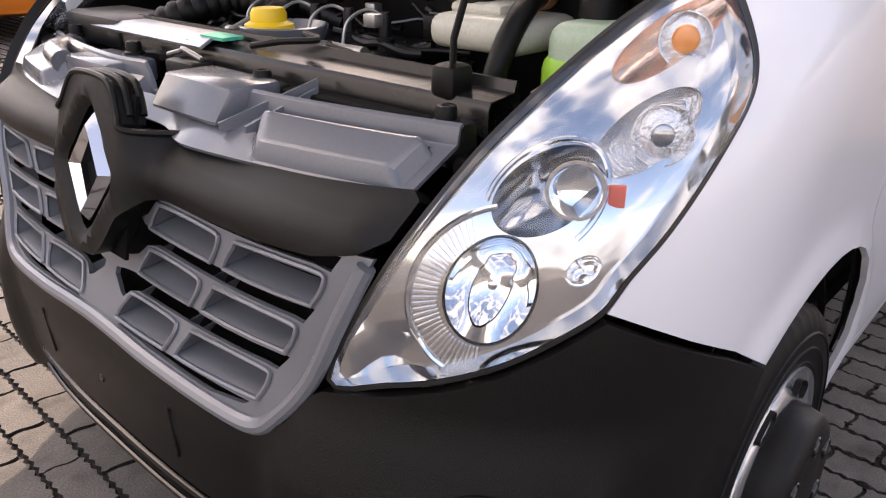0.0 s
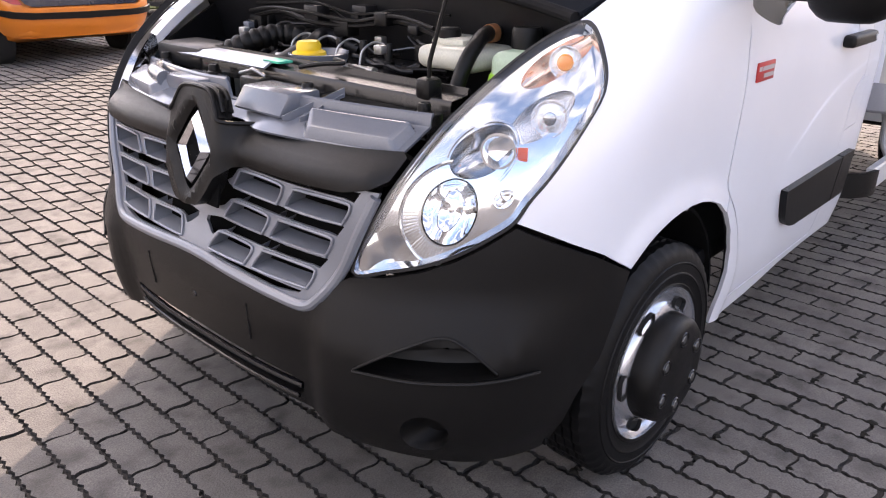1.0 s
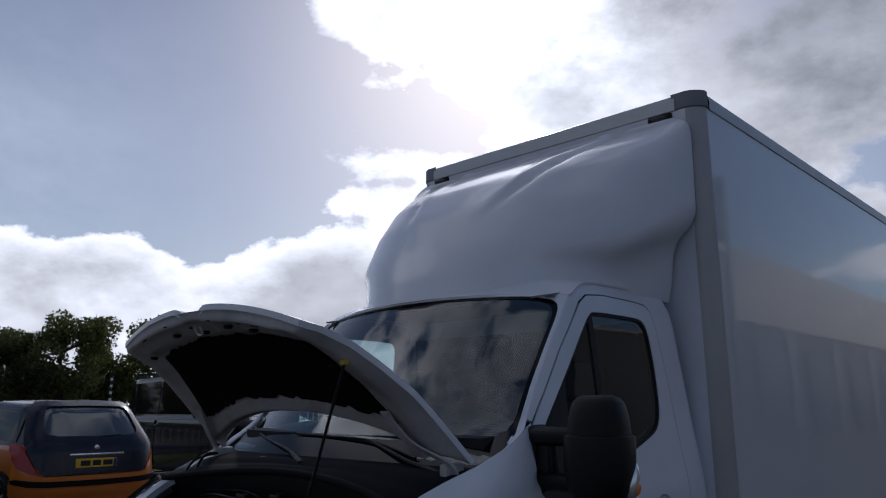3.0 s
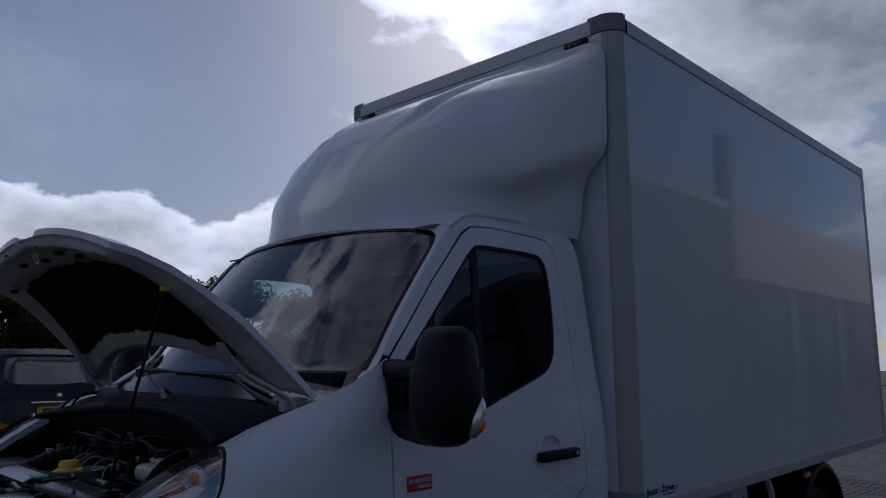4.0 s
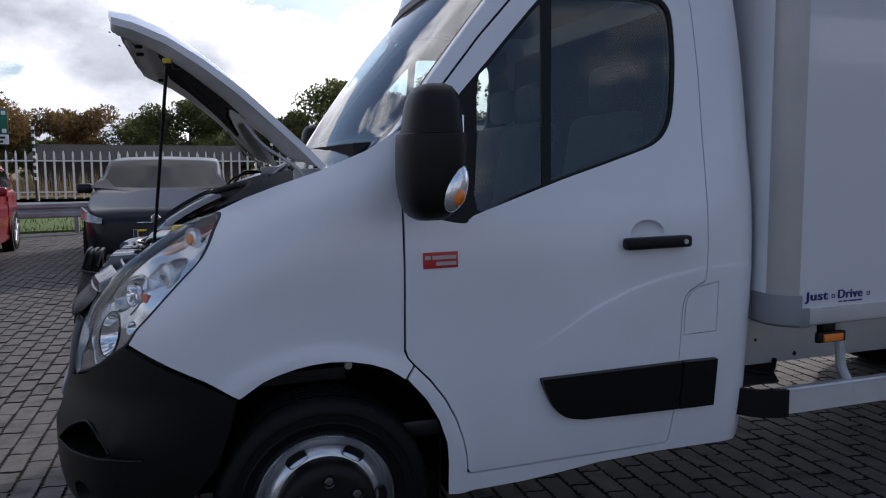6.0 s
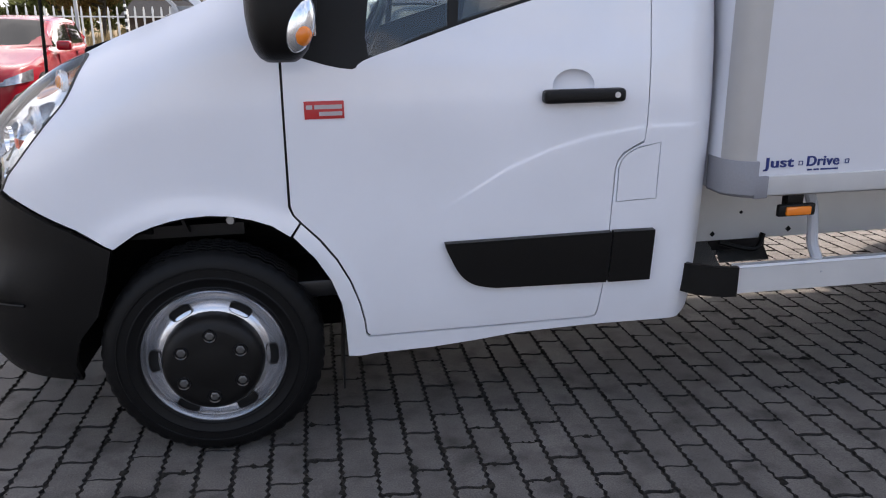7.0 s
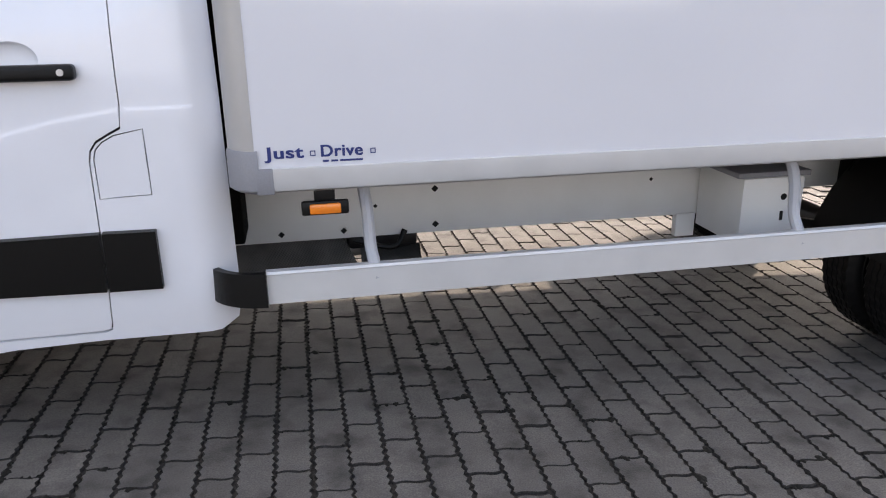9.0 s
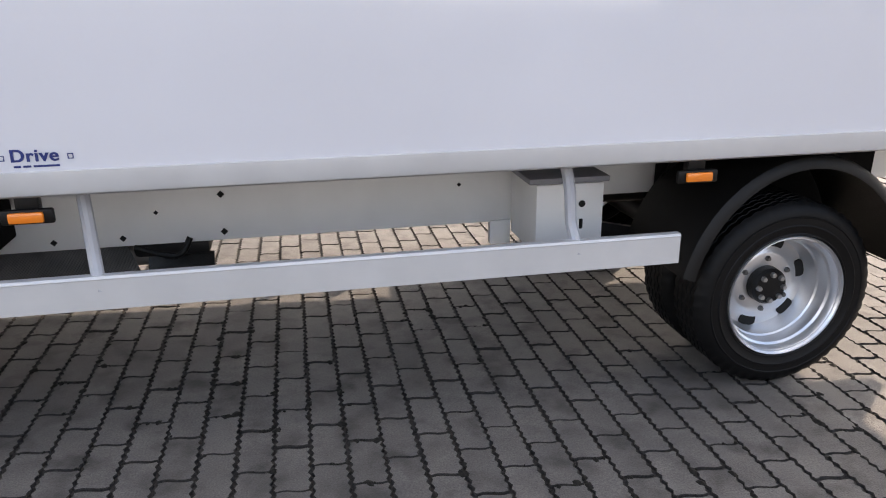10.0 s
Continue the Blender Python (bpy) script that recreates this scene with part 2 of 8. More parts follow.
def skin(outline, holes, to3d, thick, step=0.03, flip=1.0, lines=()):
    """A panel: the outline with its holes, triangulated in 2D, laid on a surface and given thickness inwards."""
    from mathutils.geometry import delaunay_2d_cdt
    rings = [dense([Vector(p[:2]) for p in r], step) for r in [outline, *holes]]
    verts, edges = [], []
    for r in rings:
        k = len(verts)
        verts += r
        edges += [(k + i, k + (i + 1) % len(r)) for i in range(len(r))]
    for ln in lines:
        pts = [p for p in [Vector(a[:2]).lerp(Vector(b[:2]), j / 8) for a, b in zip(ln, ln[1:]) for j in range(8)] if within(p, rings[0]) and not any(within(p, r) for r in rings[1:]) and all(edge_gap(p, r) > 0.004 for r in rings)]
        k = len(verts)
        verts += pts
        edges += [(k + i, k + i + 1) for i in range(len(pts) - 1) if (pts[i + 1] - pts[i]).length < step * 2.5]
    lo = [min(v[i] for v in rings[0]) for i in (0, 1)]
    hi = [max(v[i] for v in rings[0]) for i in (0, 1)]
    i = lo[0] + step * 0.5
    while i < hi[0]:
        j = lo[1] + step * 0.5
        while j < hi[1]:
            p = (i, j)
            if within(p, rings[0]) and not any(within(p, r) for r in rings[1:]) and all(edge_gap(p, r) > step * 0.45 for r in rings):
                verts.append(Vector(p))
            j += step
        i += step
    vs, _, fs, *_ = delaunay_2d_cdt(verts, edges, [], 0, 1e-5)
    bm = bmesh.new()
    top = [bm.verts.new(to3d(v[0], v[1])) for v in vs]
    keep = []
    for f in fs:
        c = ((vs[f[0]][0] + vs[f[1]][0] + vs[f[2]][0]) / 3, (vs[f[0]][1] + vs[f[1]][1] + vs[f[2]][1]) / 3)
        if within(c, rings[0]) and not any(within(c, r) for r in rings[1:]):
            try:
                keep.append(bm.faces.new([top[i] for i in f]))
            except ValueError:
                pass
    bmesh.ops.delete(bm, geom=[v for v in bm.verts if not v.link_faces], context="VERTS")
    if thick:
        bm.normal_update()
        thicken(bm, thick * flip)
    return bm


def thicken(bm, d):
    bm.verts.ensure_lookup_table()
    bm.normal_update()
    faces = list(bm.faces)
    border = [e for e in bm.edges if len(e.link_faces) == 1]
    low = {v: bm.verts.new(v.co - v.normal * d) for v in list(bm.verts)}
    for f in faces:
        bm.faces.new([low[v] for v in reversed(f.verts)])
    for e in border:
        a, b = e.verts
        f = e.link_faces[0]
        for l in f.loops:
            if l.edge == e:
                a, b = l.vert, l.link_loop_next.vert
        try:
            bm.faces.new([b, a, low[a], low[b]])
        except ValueError:
            pass


def box_bm(x0, x1, y0, y1, z0, z1, bevel=0.0, bm=None, seg=2):
    own = bm is None
    bm = bm or bmesh.new()
    r = bmesh.ops.create_cube(bm, size=1.0)
    for v in r["verts"]:
        v.co = Vector(((x0 + x1) / 2 + v.co.x * (x1 - x0), (y0 + y1) / 2 + v.co.y * (y1 - y0), (z0 + z1) / 2 + v.co.z * (z1 - z0)))
    if bevel:
        es = {e for v in r["verts"] for e in v.link_edges}
        bmesh.ops.bevel(bm, geom=list(es), offset=bevel, segments=seg, affect="EDGES", profile=0.5)
    return bm


def lathe(profile, n=48, axis="y", centre=(0, 0, 0), bm=None, a0=0.0, a1=360.0):
    """Turn a profile of (radius, along) round an axis."""
    bm = bm or bmesh.new()
    full = abs(a1 - a0) >= 360
    rows = []
    for i in range(n if full else n + 1):
        a = radians(a0 + (a1 - a0) * i / n)
        row = []
        for r, h in profile:
            c, s = r * math.cos(a), r * math.sin(a)
            p = {"y": (c, h, s), "z": (c, s, h), "x": (h, c, s)}[axis]
            row.append(bm.verts.new(Vector(p) + Vector(centre)))
        rows.append(row)
    for i in range(len(rows) if full else len(rows) - 1):
        a, b = rows[i], rows[(i + 1) % len(rows)]
        for j in range(len(profile) - 1):
            bm.faces.new((a[j], b[j], b[j + 1], a[j + 1]))
    bmesh.ops.remove_doubles(bm, verts=bm.verts, dist=1e-5)
    return bm


def tube(pts, r, n=8, bm=None, caps=True):
    """A pipe along points; r is one radius or one for each point."""
    bm = bm or bmesh.new()
    pts = [Vector(p) for p in pts]
    rows, up = [], None
    for i, p in enumerate(pts):
        d = (pts[min(i + 1, len(pts) - 1)] - pts[max(i - 1, 0)]).normalized()
        if up is None:
            up = Vector((0, 0, 1)) if abs(d.z) < 0.9 else Vector((1, 0, 0))
        a = d.cross(up).normalized()
        up = a.cross(d).normalized()
        rr = r[i] if isinstance(r, (list, tuple)) else r
        rows.append([bm.verts.new(p + (a * math.cos(t) + up * math.sin(t)) * rr) for t in (2 * math.pi * k / n for k in range(n))])
    for i in range(len(rows) - 1):
        for k in range(n):
            bm.faces.new((rows[i][k], rows[i][(k + 1) % n], rows[i + 1][(k + 1) % n], rows[i + 1][k]))
    if caps:
        bm.faces.new(list(reversed(rows[0])))
        bm.faces.new(rows[-1])
    return bm


def grid_bm(nu, nv, f, thick=0.0, bm=None):
    bm = bm or bmesh.new()
    g = [[bm.verts.new(f(i / nu, j / nv)) for j in range(nv + 1)] for i in range(nu + 1)]
    for i in range(nu):
        for j in range(nv):
            bm.faces.new((g[i][j], g[i + 1][j], g[i + 1][j + 1], g[i][j + 1]))
    if thick:
        thicken(bm, thick)
    return bm


def text_bm(words, size, m, depth=0.0008):
    cu = bpy.data.curves.new("letters", "FONT")
    cu.body, cu.size, cu.extrude, cu.offset, cu.space_character = words, size, depth, size * 0.015, 1.08
    ob = bpy.data.objects.new("letters", cu)
    me = ob.to_mesh()
    bm = bmesh.new()
    bm.from_mesh(me)
    # a second impression beside the first makes the strokes bold
    twin = bmesh.ops.duplicate(bm, geom=bm.verts[:] + bm.edges[:] + bm.faces[:])["geom"]
    bmesh.ops.translate(bm, verts=[g for g in twin if isinstance(g, bmesh.types.BMVert)], vec=(size * 0.034, 0, 0.0004))
    ob.to_mesh_clear()
    bpy.data.objects.remove(ob)
    bpy.data.curves.remove(cu)
    bmesh.ops.transform(bm, matrix=m, verts=bm.verts)
    return bm


# ---- the cab's shape ----
NOSE_Z = [0.0, 0.25, 0.45, 0.70, 0.90, 1.00, 1.15, 1.29, 1.43, 1.57, 2.2]
NOSE_X = [0.07, 0.04, 0.0, 0.01, 0.03, 0.06, 0.16, 0.34, 0.62, 0.75, 1.2]
WIDE_Z = [0.0, 0.3, 0.45, 0.7, 1.1, 1.3, 1.5, 2.0, 2.15, 2.25]
WIDE_Y = [0.93, 0.965, 1.0, 1.02, 1.035, 1.02, 0.985, 0.915, 0.88, 0.80]
LEN, POW = 0.65, 2.8


def smooth_interp(z, zs, xs, r=0.05):
    return float(np.mean([np.interp(z + d, zs, xs) for d in (-r, -r / 2, 0, r / 2, r)]))


def nose(z):
    return smooth_interp(z, NOSE_Z, NOSE_X)


def wide(z):
    return smooth_interp(z, WIDE_Z, WIDE_Y)


ANG = np.linspace(0, math.pi / 2, 400)
CX, CY = 1 - np.cos(ANG) ** (2 / POW), np.sin(ANG) ** (2 / POW)
CS = np.concatenate([[0], np.cumsum(np.hypot(np.diff(CX) * LEN, np.diff(CY) * 1.02))])
S1 = float(CS[-1])


def sag(y, z):
    """The middle of the nose stands back above the bumper."""
    return 0.042 * max(0, 1 - (y / 0.7) ** 2) ** 2 * min(1, max(0, (z - 0.69) / 0.14))


def front(s, z, proud=0.0):
    """A point of the nose: s metres round from the middle (left positive), at height z."""
    k, a = (-1 if s < 0 else 1), abs(s)
    x = nose(z) + LEN * float(np.interp(a, CS, CX)) + max(0, a - S1)
    y = wide(z) * float(np.interp(a, CS, CY))
    x += sag(y, z)
    if proud:
        x2, y2 = LEN * float(np.interp(a + 0.02, CS, CX)), wide(z) * float(np.interp(a + 0.02, CS, CY))
        x1, y1 = LEN * float(np.interp(a - 0.02, CS, CX)) if a > 0.02 else 0, wide(z) * float(np.interp(max(a - 0.02, 0), CS, CY))
        d = Vector((-(y2 - y1), x2 - x1)).normalized() if a < S1 - 0.05 else Vector((0, 1))
        x, y = x + d.x * proud, y + d.y * proud
    return Vector((x, -k * y, z))


def flank(x, z):
    c = min(1, max(0, 1 - (x - nose(z)) / LEN))
    return wide(z) * (1 - c ** POW) ** (1 / POW)

# ---- the truck ----
PITCH = -1.2
PIVOT = Vector((0.84, 0, 0.345))
truck = empty("box_truck", "white box truck with raised bonnet and black bumper on pavers", "truck",
              Matrix.Translation(PIVOT) @ pose(0, 0, 0, 0, PITCH, 0) @ Matrix.Translation(-PIVOT))
to_local = (Matrix.Translation(PIVOT) @ pose(0, 0, 0, 0, PITCH, 0) @ Matrix.Translation(-PIVOT)).inverted()

LAMP_OUT = [(0.603, 0.770), (0.668, 0.931), (0.700, 1.001), (0.722, 1.050), (0.748, 1.104), (0.790, 1.174), (0.830, 1.236), (0.872, 1.278), (0.912, 1.292),
            (0.955, 1.272), (1.008, 1.228), (1.048, 1.184), (1.062, 1.140), (1.045, 1.068), (1.020, 1.004), (0.985, 0.949), (0.962, 0.909), (0.915, 0.876), (0.850, 0.838), (0.776, 0.808), (0.696, 0.786)]
LAMP_OUT = spline(LAMP_OUT, 4, closed=True)

FENDER = [(0.552, 1.297), (0.642, 1.338), (0.731, 1.371), (0.876, 1.420), (1.00, 1.478), (1.08, 1.525), (1.142, 1.556), (1.118, 1.45), (1.100, 1.285), (1.101, 1.05), (1.101, 0.832), (1.112, 0.806), (1.132, 0.782), (1.108, 0.742),
          (1.05, 0.780), (0.99, 0.803), (0.925, 0.818), (0.87, 0.823), (0.81, 0.820), (0.76, 0.812), (0.705, 0.797), (0.66, 0.780), (0.588, 0.733),
          (0.49, 0.795), (0.39, 0.845), (0.276, 0.907), (0.302, 0.949), (0.349, 1.004), (0.409, 1.068), (0.470, 1.135), (0.513, 1.184), (0.537, 1.227), (0.551, 1.268)]
DOOR = [(1.142, 0.780), (1.195, 0.725), (1.246, 0.655), (1.285, 0.580), (1.313, 0.500), (1.328, 0.43), (1.333, 0.385), (1.345, 0.372), (1.37, 0.370), (1.75, 0.372), (2.10, 0.374), (2.126, 0.380), (2.131, 0.40),
        (2.140, 0.52), (2.143, 0.70), (2.146, 0.90), (2.152, 0.93), (2.170, 0.955), (2.205, 0.975), (2.238, 0.992), (2.243, 1.05), (2.243, 1.40), (2.238, 1.75), (2.222, 1.98), (2.205, 2.055), (2.17, 2.085), (2.10, 2.095), (1.80, 2.105), (1.66, 2.095), (1.60, 2.06), (1.54, 2.0),
        (1.40, 1.85), (1.26, 1.68), (1.155, 1.555), (1.128, 1.45), (1.108, 1.285), (1.108, 1.05), (1.109, 0.835), (1.118, 0.808)]
SIDE_WINDOW = [(1.150, 1.535), (1.125, 1.42), (1.120, 1.305), (1.20, 1.262), (1.31, 1.238), (1.345, 1.262), (1.50, 1.313), (1.68, 1.372), (1.86, 1.425), (2.0, 1.468), (2.06, 1.495), (2.10, 1.535), (2.125, 1.59), (2.14, 1.68), (2.15, 1.82), (2.145, 1.94), (2.125, 1.99), (2.075, 2.015),
               (1.88, 2.022), (1.70, 2.022), (1.645, 2.005), (1.58, 1.945), (1.42, 1.77), (1.28, 1.62), (1.20, 1.535), (1.175, 1.520)]
CREASE_X, CREASE_Z = [1.58, 1.789, 1.93, 2.065, 2.235, 2.46], [0.80, 0.922, 0.978, 1.012, 1.038, 1.040]


def lean(poly, k=0.0135):
    """The cab leans a little back with height."""
    return [(p[0] + k * (p[1] - 0.345), p[1]) for p in poly]


FENDER = [p if p[0] < 0.9 or p[1] < 0.78 else lean([p])[0] for p in FENDER]
DOOR, SIDE_WINDOW = lean(DOOR), [tuple(p) for p in spline(lean(SIDE_WINDOW), 3, closed=True)]


CREASES = [[(x + 0.009, z + d) for x, z in zip(CREASE_X, CREASE_Z)] for d in (-0.008, -0.003, 0.0, 0.003, 0.008)]


def cab_side(k):
    """Where a panel of the cab's side lies; k is 1 on the driver's side, -1 on the other."""
    def put(x, z):
        y = flank(x, z)
        if x > 1.45:
            d = z - float(np.interp(x - 0.009, CREASE_X, CREASE_Z))
            y += 0.0034 * min(1, max(0, (x - 1.5) / 0.25)) / (1 + math.exp(min(30, max(-30, d / 0.003)))) * math.exp(-max(0, -d) / 0.30)
        a = math.hypot((x - 0.84), (z - 0.36)) - 0.47
        if -0.2 < a < 0.09:
            y += 0.014 * math.exp(-(a / 0.035) ** 2)
        if z > 1.24 and x > 1.12 and abs(x - 1.7) < 0.9:
            y -= 0.012 * min(1, max(0, z - 1.24) / 0.08) * min(1, max(0, (2.35 - x) / 0.2))
        if x > 2.40:
            y -= 0.05 * ((x - 2.40) / 0.09) ** 2
        return Vector((x, -k * y, z))
    return put


def build_side(k):
    put = cab_side(k)
    part("front_wing", skin(FENDER, [], put, 0.012, 0.025, k), WHITE, truck, "white painted front wing")
    arch = [(1.112, 0.740), (1.138, 0.776), (1.190, 0.720), (1.240, 0.652), (1.279, 0.578), (1.307, 0.5), (1.322, 0.43), (1.327, 0.38), (1.340, 0.365), (1.37, 0.362), (1.75, 0.364), (2.11, 0.367), (2.134, 0.376), (2.139, 0.40),
            (2.148, 0.52), (2.151, 0.70), (2.154, 0.895), (2.160, 0.925), (2.177, 0.949), (2.21, 0.968), (2.244, 0.985), (2.251, 1.05), (2.251, 1.40), (2.246, 1.75), (2.230, 1.98), (2.212, 2.06), (2.175, 2.092), (2.10, 2.102), (1.80, 2.112), (1.655, 2.102), (1.59, 2.065), (1.535, 2.007),
            (1.395, 1.856), (1.255, 1.686), (1.148, 1.562), (1.125, 1.572), (1.24, 1.72), (1.38, 1.89), (1.50, 2.03), (1.56, 2.09), (1.62, 2.14), (1.75, 2.17), (2.20, 2.17), (2.36, 2.13), (2.405, 2.05), (2.450, 1.75), (2.487, 1.40), (2.500, 1.05), (2.508, 0.43), (2.496, 0.362), (2.445, 0.338),
            (2.1, 0.340), (1.85, 0.332), (1.70, 0.315), (1.55, 0.302), (1.40, 0.298), (1.268, 0.298), (1.262, 0.42), (1.252, 0.50), (1.222, 0.585), (1.175, 0.665)]
    arch = lean([(x - 0.0045, z) if 2.12 < x < 2.26 and 0.37 < z < 2.07 else (x, z) for x, z in arch])
    flap = [(2.158, 0.905), (2.166, 0.932), (2.185, 0.952), (2.218, 0.970), (2.298, 0.985), (2.299, 0.90), (2.300, 0.795), (2.22, 0.792), (2.158, 0.790)]
    flap = lean(flap)
    part("cab_side", skin(arch, [flap] if k > 0 else [], put, 0.014, 0.028, k, CREASES), WHITE, truck, "white cab sill and pillar panel")
    if k > 0:
        part("fuel_flap", skin(shrink(flap, 0.0035), [], put, 0.01, 0.03, k), WHITE, truck)
    door = part("cab_door", skin(DOOR, [SIDE_WINDOW, [(2.004 + 0.068 * math.cos(i * math.pi / 16), 1.172 + 0.050 * math.sin(i * math.pi / 16)) for i in range(32)]], put, 0.012, 0.025, k, CREASES), WHITE, truck, "closed white cab door")
    # glass, seal and divider
    inner = lambda x, z: put(x, z) + Vector((0, 0.010 * k, 0))
    deep = lambda x, z: put(x, z) + Vector((0, 0.004 * k, 0))
    glazed = [(1.36, 1.275), (1.50, 1.323), (1.68, 1.382), (1.86, 1.435), (2.0, 1.478), (2.055, 1.505), (2.09, 1.54), (2.112, 1.59), (2.127, 1.68), (2.137, 1.82), (2.132, 1.935), (2.115, 1.978), (2.07, 2.0), (1.88, 2.008), (1.70, 2.008), (1.655, 1.993), (1.59, 1.935), (1.43, 1.76), (1.385, 1.70), (1.372, 1.50)]
    glazed = [tuple(p) for p in spline(lean(glazed), 3, closed=True)]
    part("window_seal", skin(shrink(SIDE_WINDOW, -0.003), [glazed], deep, 0.02, 0.03, k), BLACK, door, "black rubber seal and mirror sail")
    part("window_pane", skin(shrink(glazed, -0.008), [], inner, 0.0, 0.05, k), GLASS, door, "tinted side window glass")
    part("window_divider", skin(lean([(1.60, 1.345), (1.632, 1.355), (1.672, 2.015), (1.632, 2.005)]), [], deep, 0.014, 0.05, k), BLACK, door)
    part("door_trim", skin(shrink(DOOR, -0.016), [shrink(glazed, 0.004)], lambda x, z: put(x, z) + Vector((0, 0.034 * k, 0)), 0.008, 0.05, k), DARK, door, "dark inner door trim")
    # side mouldings
    mould = spline([(1.590, 0.688), (1.60, 0.655), (1.64, 0.578), (1.69, 0.538), (1.76, 0.522)], 5) + [Vector((2.144, 0.514)), Vector((2.148, 0.60)), Vector((2.150, 0.693))]
    rise = lambda x, z: put(x, z) + Vector((0, -k * 0.024, 0))
    part("side_moulding", skin(mould, [], rise, 0.034, 0.03, k), BLACK, door, "black plastic door moulding")
    part("side_moulding", skin([(2.152, 0.513), (2.300, 0.512), (2.303, 0.692), (2.158, 0.694)], [], rise, 0.034, 0.03, k), BLACK, truck, "black plastic moulding")
    # handle
    y0 = -k * flank(1.99, 1.17)

    def dish(u, v):
        a, d = 2 * math.pi * u, 1 - 0.999 * v
        x, z = 2.004 + 0.0695 * d * math.cos(a), 1.172 + 0.0515 * d * math.sin(a)
        return put(x, z) + Vector((0, k * (0.001 + 0.020 * math.sqrt(1 - d ** 3)), 0))
    part("handle_recess", grid_bm(36, 8, dish, 0.002), WHITE, door, "dished finger recess")
    hb = box_bm(1.900, 2.163, y0 - 0.022, y0 + 0.022, -0.021, 0.021, 0.012, seg=3)
    for v in hb.verts:
        v.co.z += 1.142
        v.co.y -= k * 0.022
    handle = part("door_handle", hb, BLACK, door, "black plastic door handle")
    if k > 0:
        part("keyhole", lathe([(0.0, -0.002), (0.009, -0.002), (0.009, 0.004)], 16, "y", (2.132, y0 - 0.0455, 1.143)), SILVER, door)


build_side(1)
build_side(-1)

# badge on the driver's door
badge_y = -flank(1.22, 1.12) - 0.002
badge = part("door_badge", box_bm(1.176, 1.293, badge_y - 0.003, badge_y + 0.003, 1.098, 1.150, 0.001), RED_BADGE, truck, "small red door badge with white bars")
for x0, x1, z0, z1 in ((1.182, 1.200, 1.127, 1.139), (1.206, 1.287, 1.127, 1.139), (1.219, 1.287, 1.107, 1.119)):
    part("badge_lettering", box_bm(x0, x1, badge_y - 0.0042, badge_y - 0.002, z0, z1), mat("pale_badge_print", (0.45, 0.40, 0.40), 0.5), badge)

# bumper
BUMP_HALF = [(0.0, 0.678), (0.209, 0.668), (0.374, 0.658), (0.492, 0.658), (0.545, 0.695), (0.575, 0.740), (0.600, 0.757), (0.696, 0.774), (0.776, 0.796), (0.850, 0.826), (0.915, 0.864), (0.968, 0.900), (1.09, 0.845), (1.20, 0.795), (1.322, 0.730),
             (1.300, 0.630), (1.262, 0.515), (1.190, 0.430), (1.145, 0.340), (1.130, 0.275), (1.0, 0.285), (0.88, 0.300), (0.734, 0.318), (0.572, 0.338), (0.481, 0.362), (0.25, 0.372), (0.0, 0.375)]


def bump_at(s, z):
    d = 0.012
    t = min(1, max(0, (abs(s) - 0.47) / 0.11))
    d += 0.044 * t * t * (3 - 2 * t) * min(1, max(0, (0.74 - z) / 0.14)) * min(1, max(0, (1.22 - abs(s)) / 0.3))
    d += 0.012 * math.exp(-((z - 0.60) / 0.07) ** 2) * (1 - t)
    d += 0.014 * math.exp(-((abs(s) - 0.99 - 0.3 * (z - 0.61)) / 0.018) ** 2) * math.exp(-((z - 0.615) / 0.05) ** 4)
    d -= 0.03 * max(0, (0.36 - z) / 0.1)
    return front(s, z, d)


outline = BUMP_HALF + [(-s, z) for s, z in reversed(BUMP_HALF[1:-1])]
SLOT = [(0.0, 0.458), (0.25, 0.454), (0.42, 0.449), (0.462, 0.440), (0.455, 0.404), (0.43, 0.394), (0.25, 0.398), (0.0, 0.400)]
slot = SLOT + [(-s, z) for s, z in reversed(SLOT[1:-1])]
FOG = spline([(0.650, 0.560), (0.745, 0.618), (0.835, 0.655), (0.89, 0.638), (0.93, 0.608), (0.965, 0.572), (0.90, 0.562), (0.78, 0.558)], 4, closed=True)
LOWFOG = [(0.815 + 0.055 * math.cos(a), 0.405 + 0.055 * math.sin(a)) for a in (2 * math.pi * i / 20 for i in range(20))]
neg = lambda poly: [(-p[0], p[1]) for p in poly]
bumper = part("front_bumper", skin(outline, [slot, FOG, neg(FOG), LOWFOG, neg(LOWFOG)], bump_at, 0.02, 0.028), BLACK, truck, "black textured plastic front bumper")
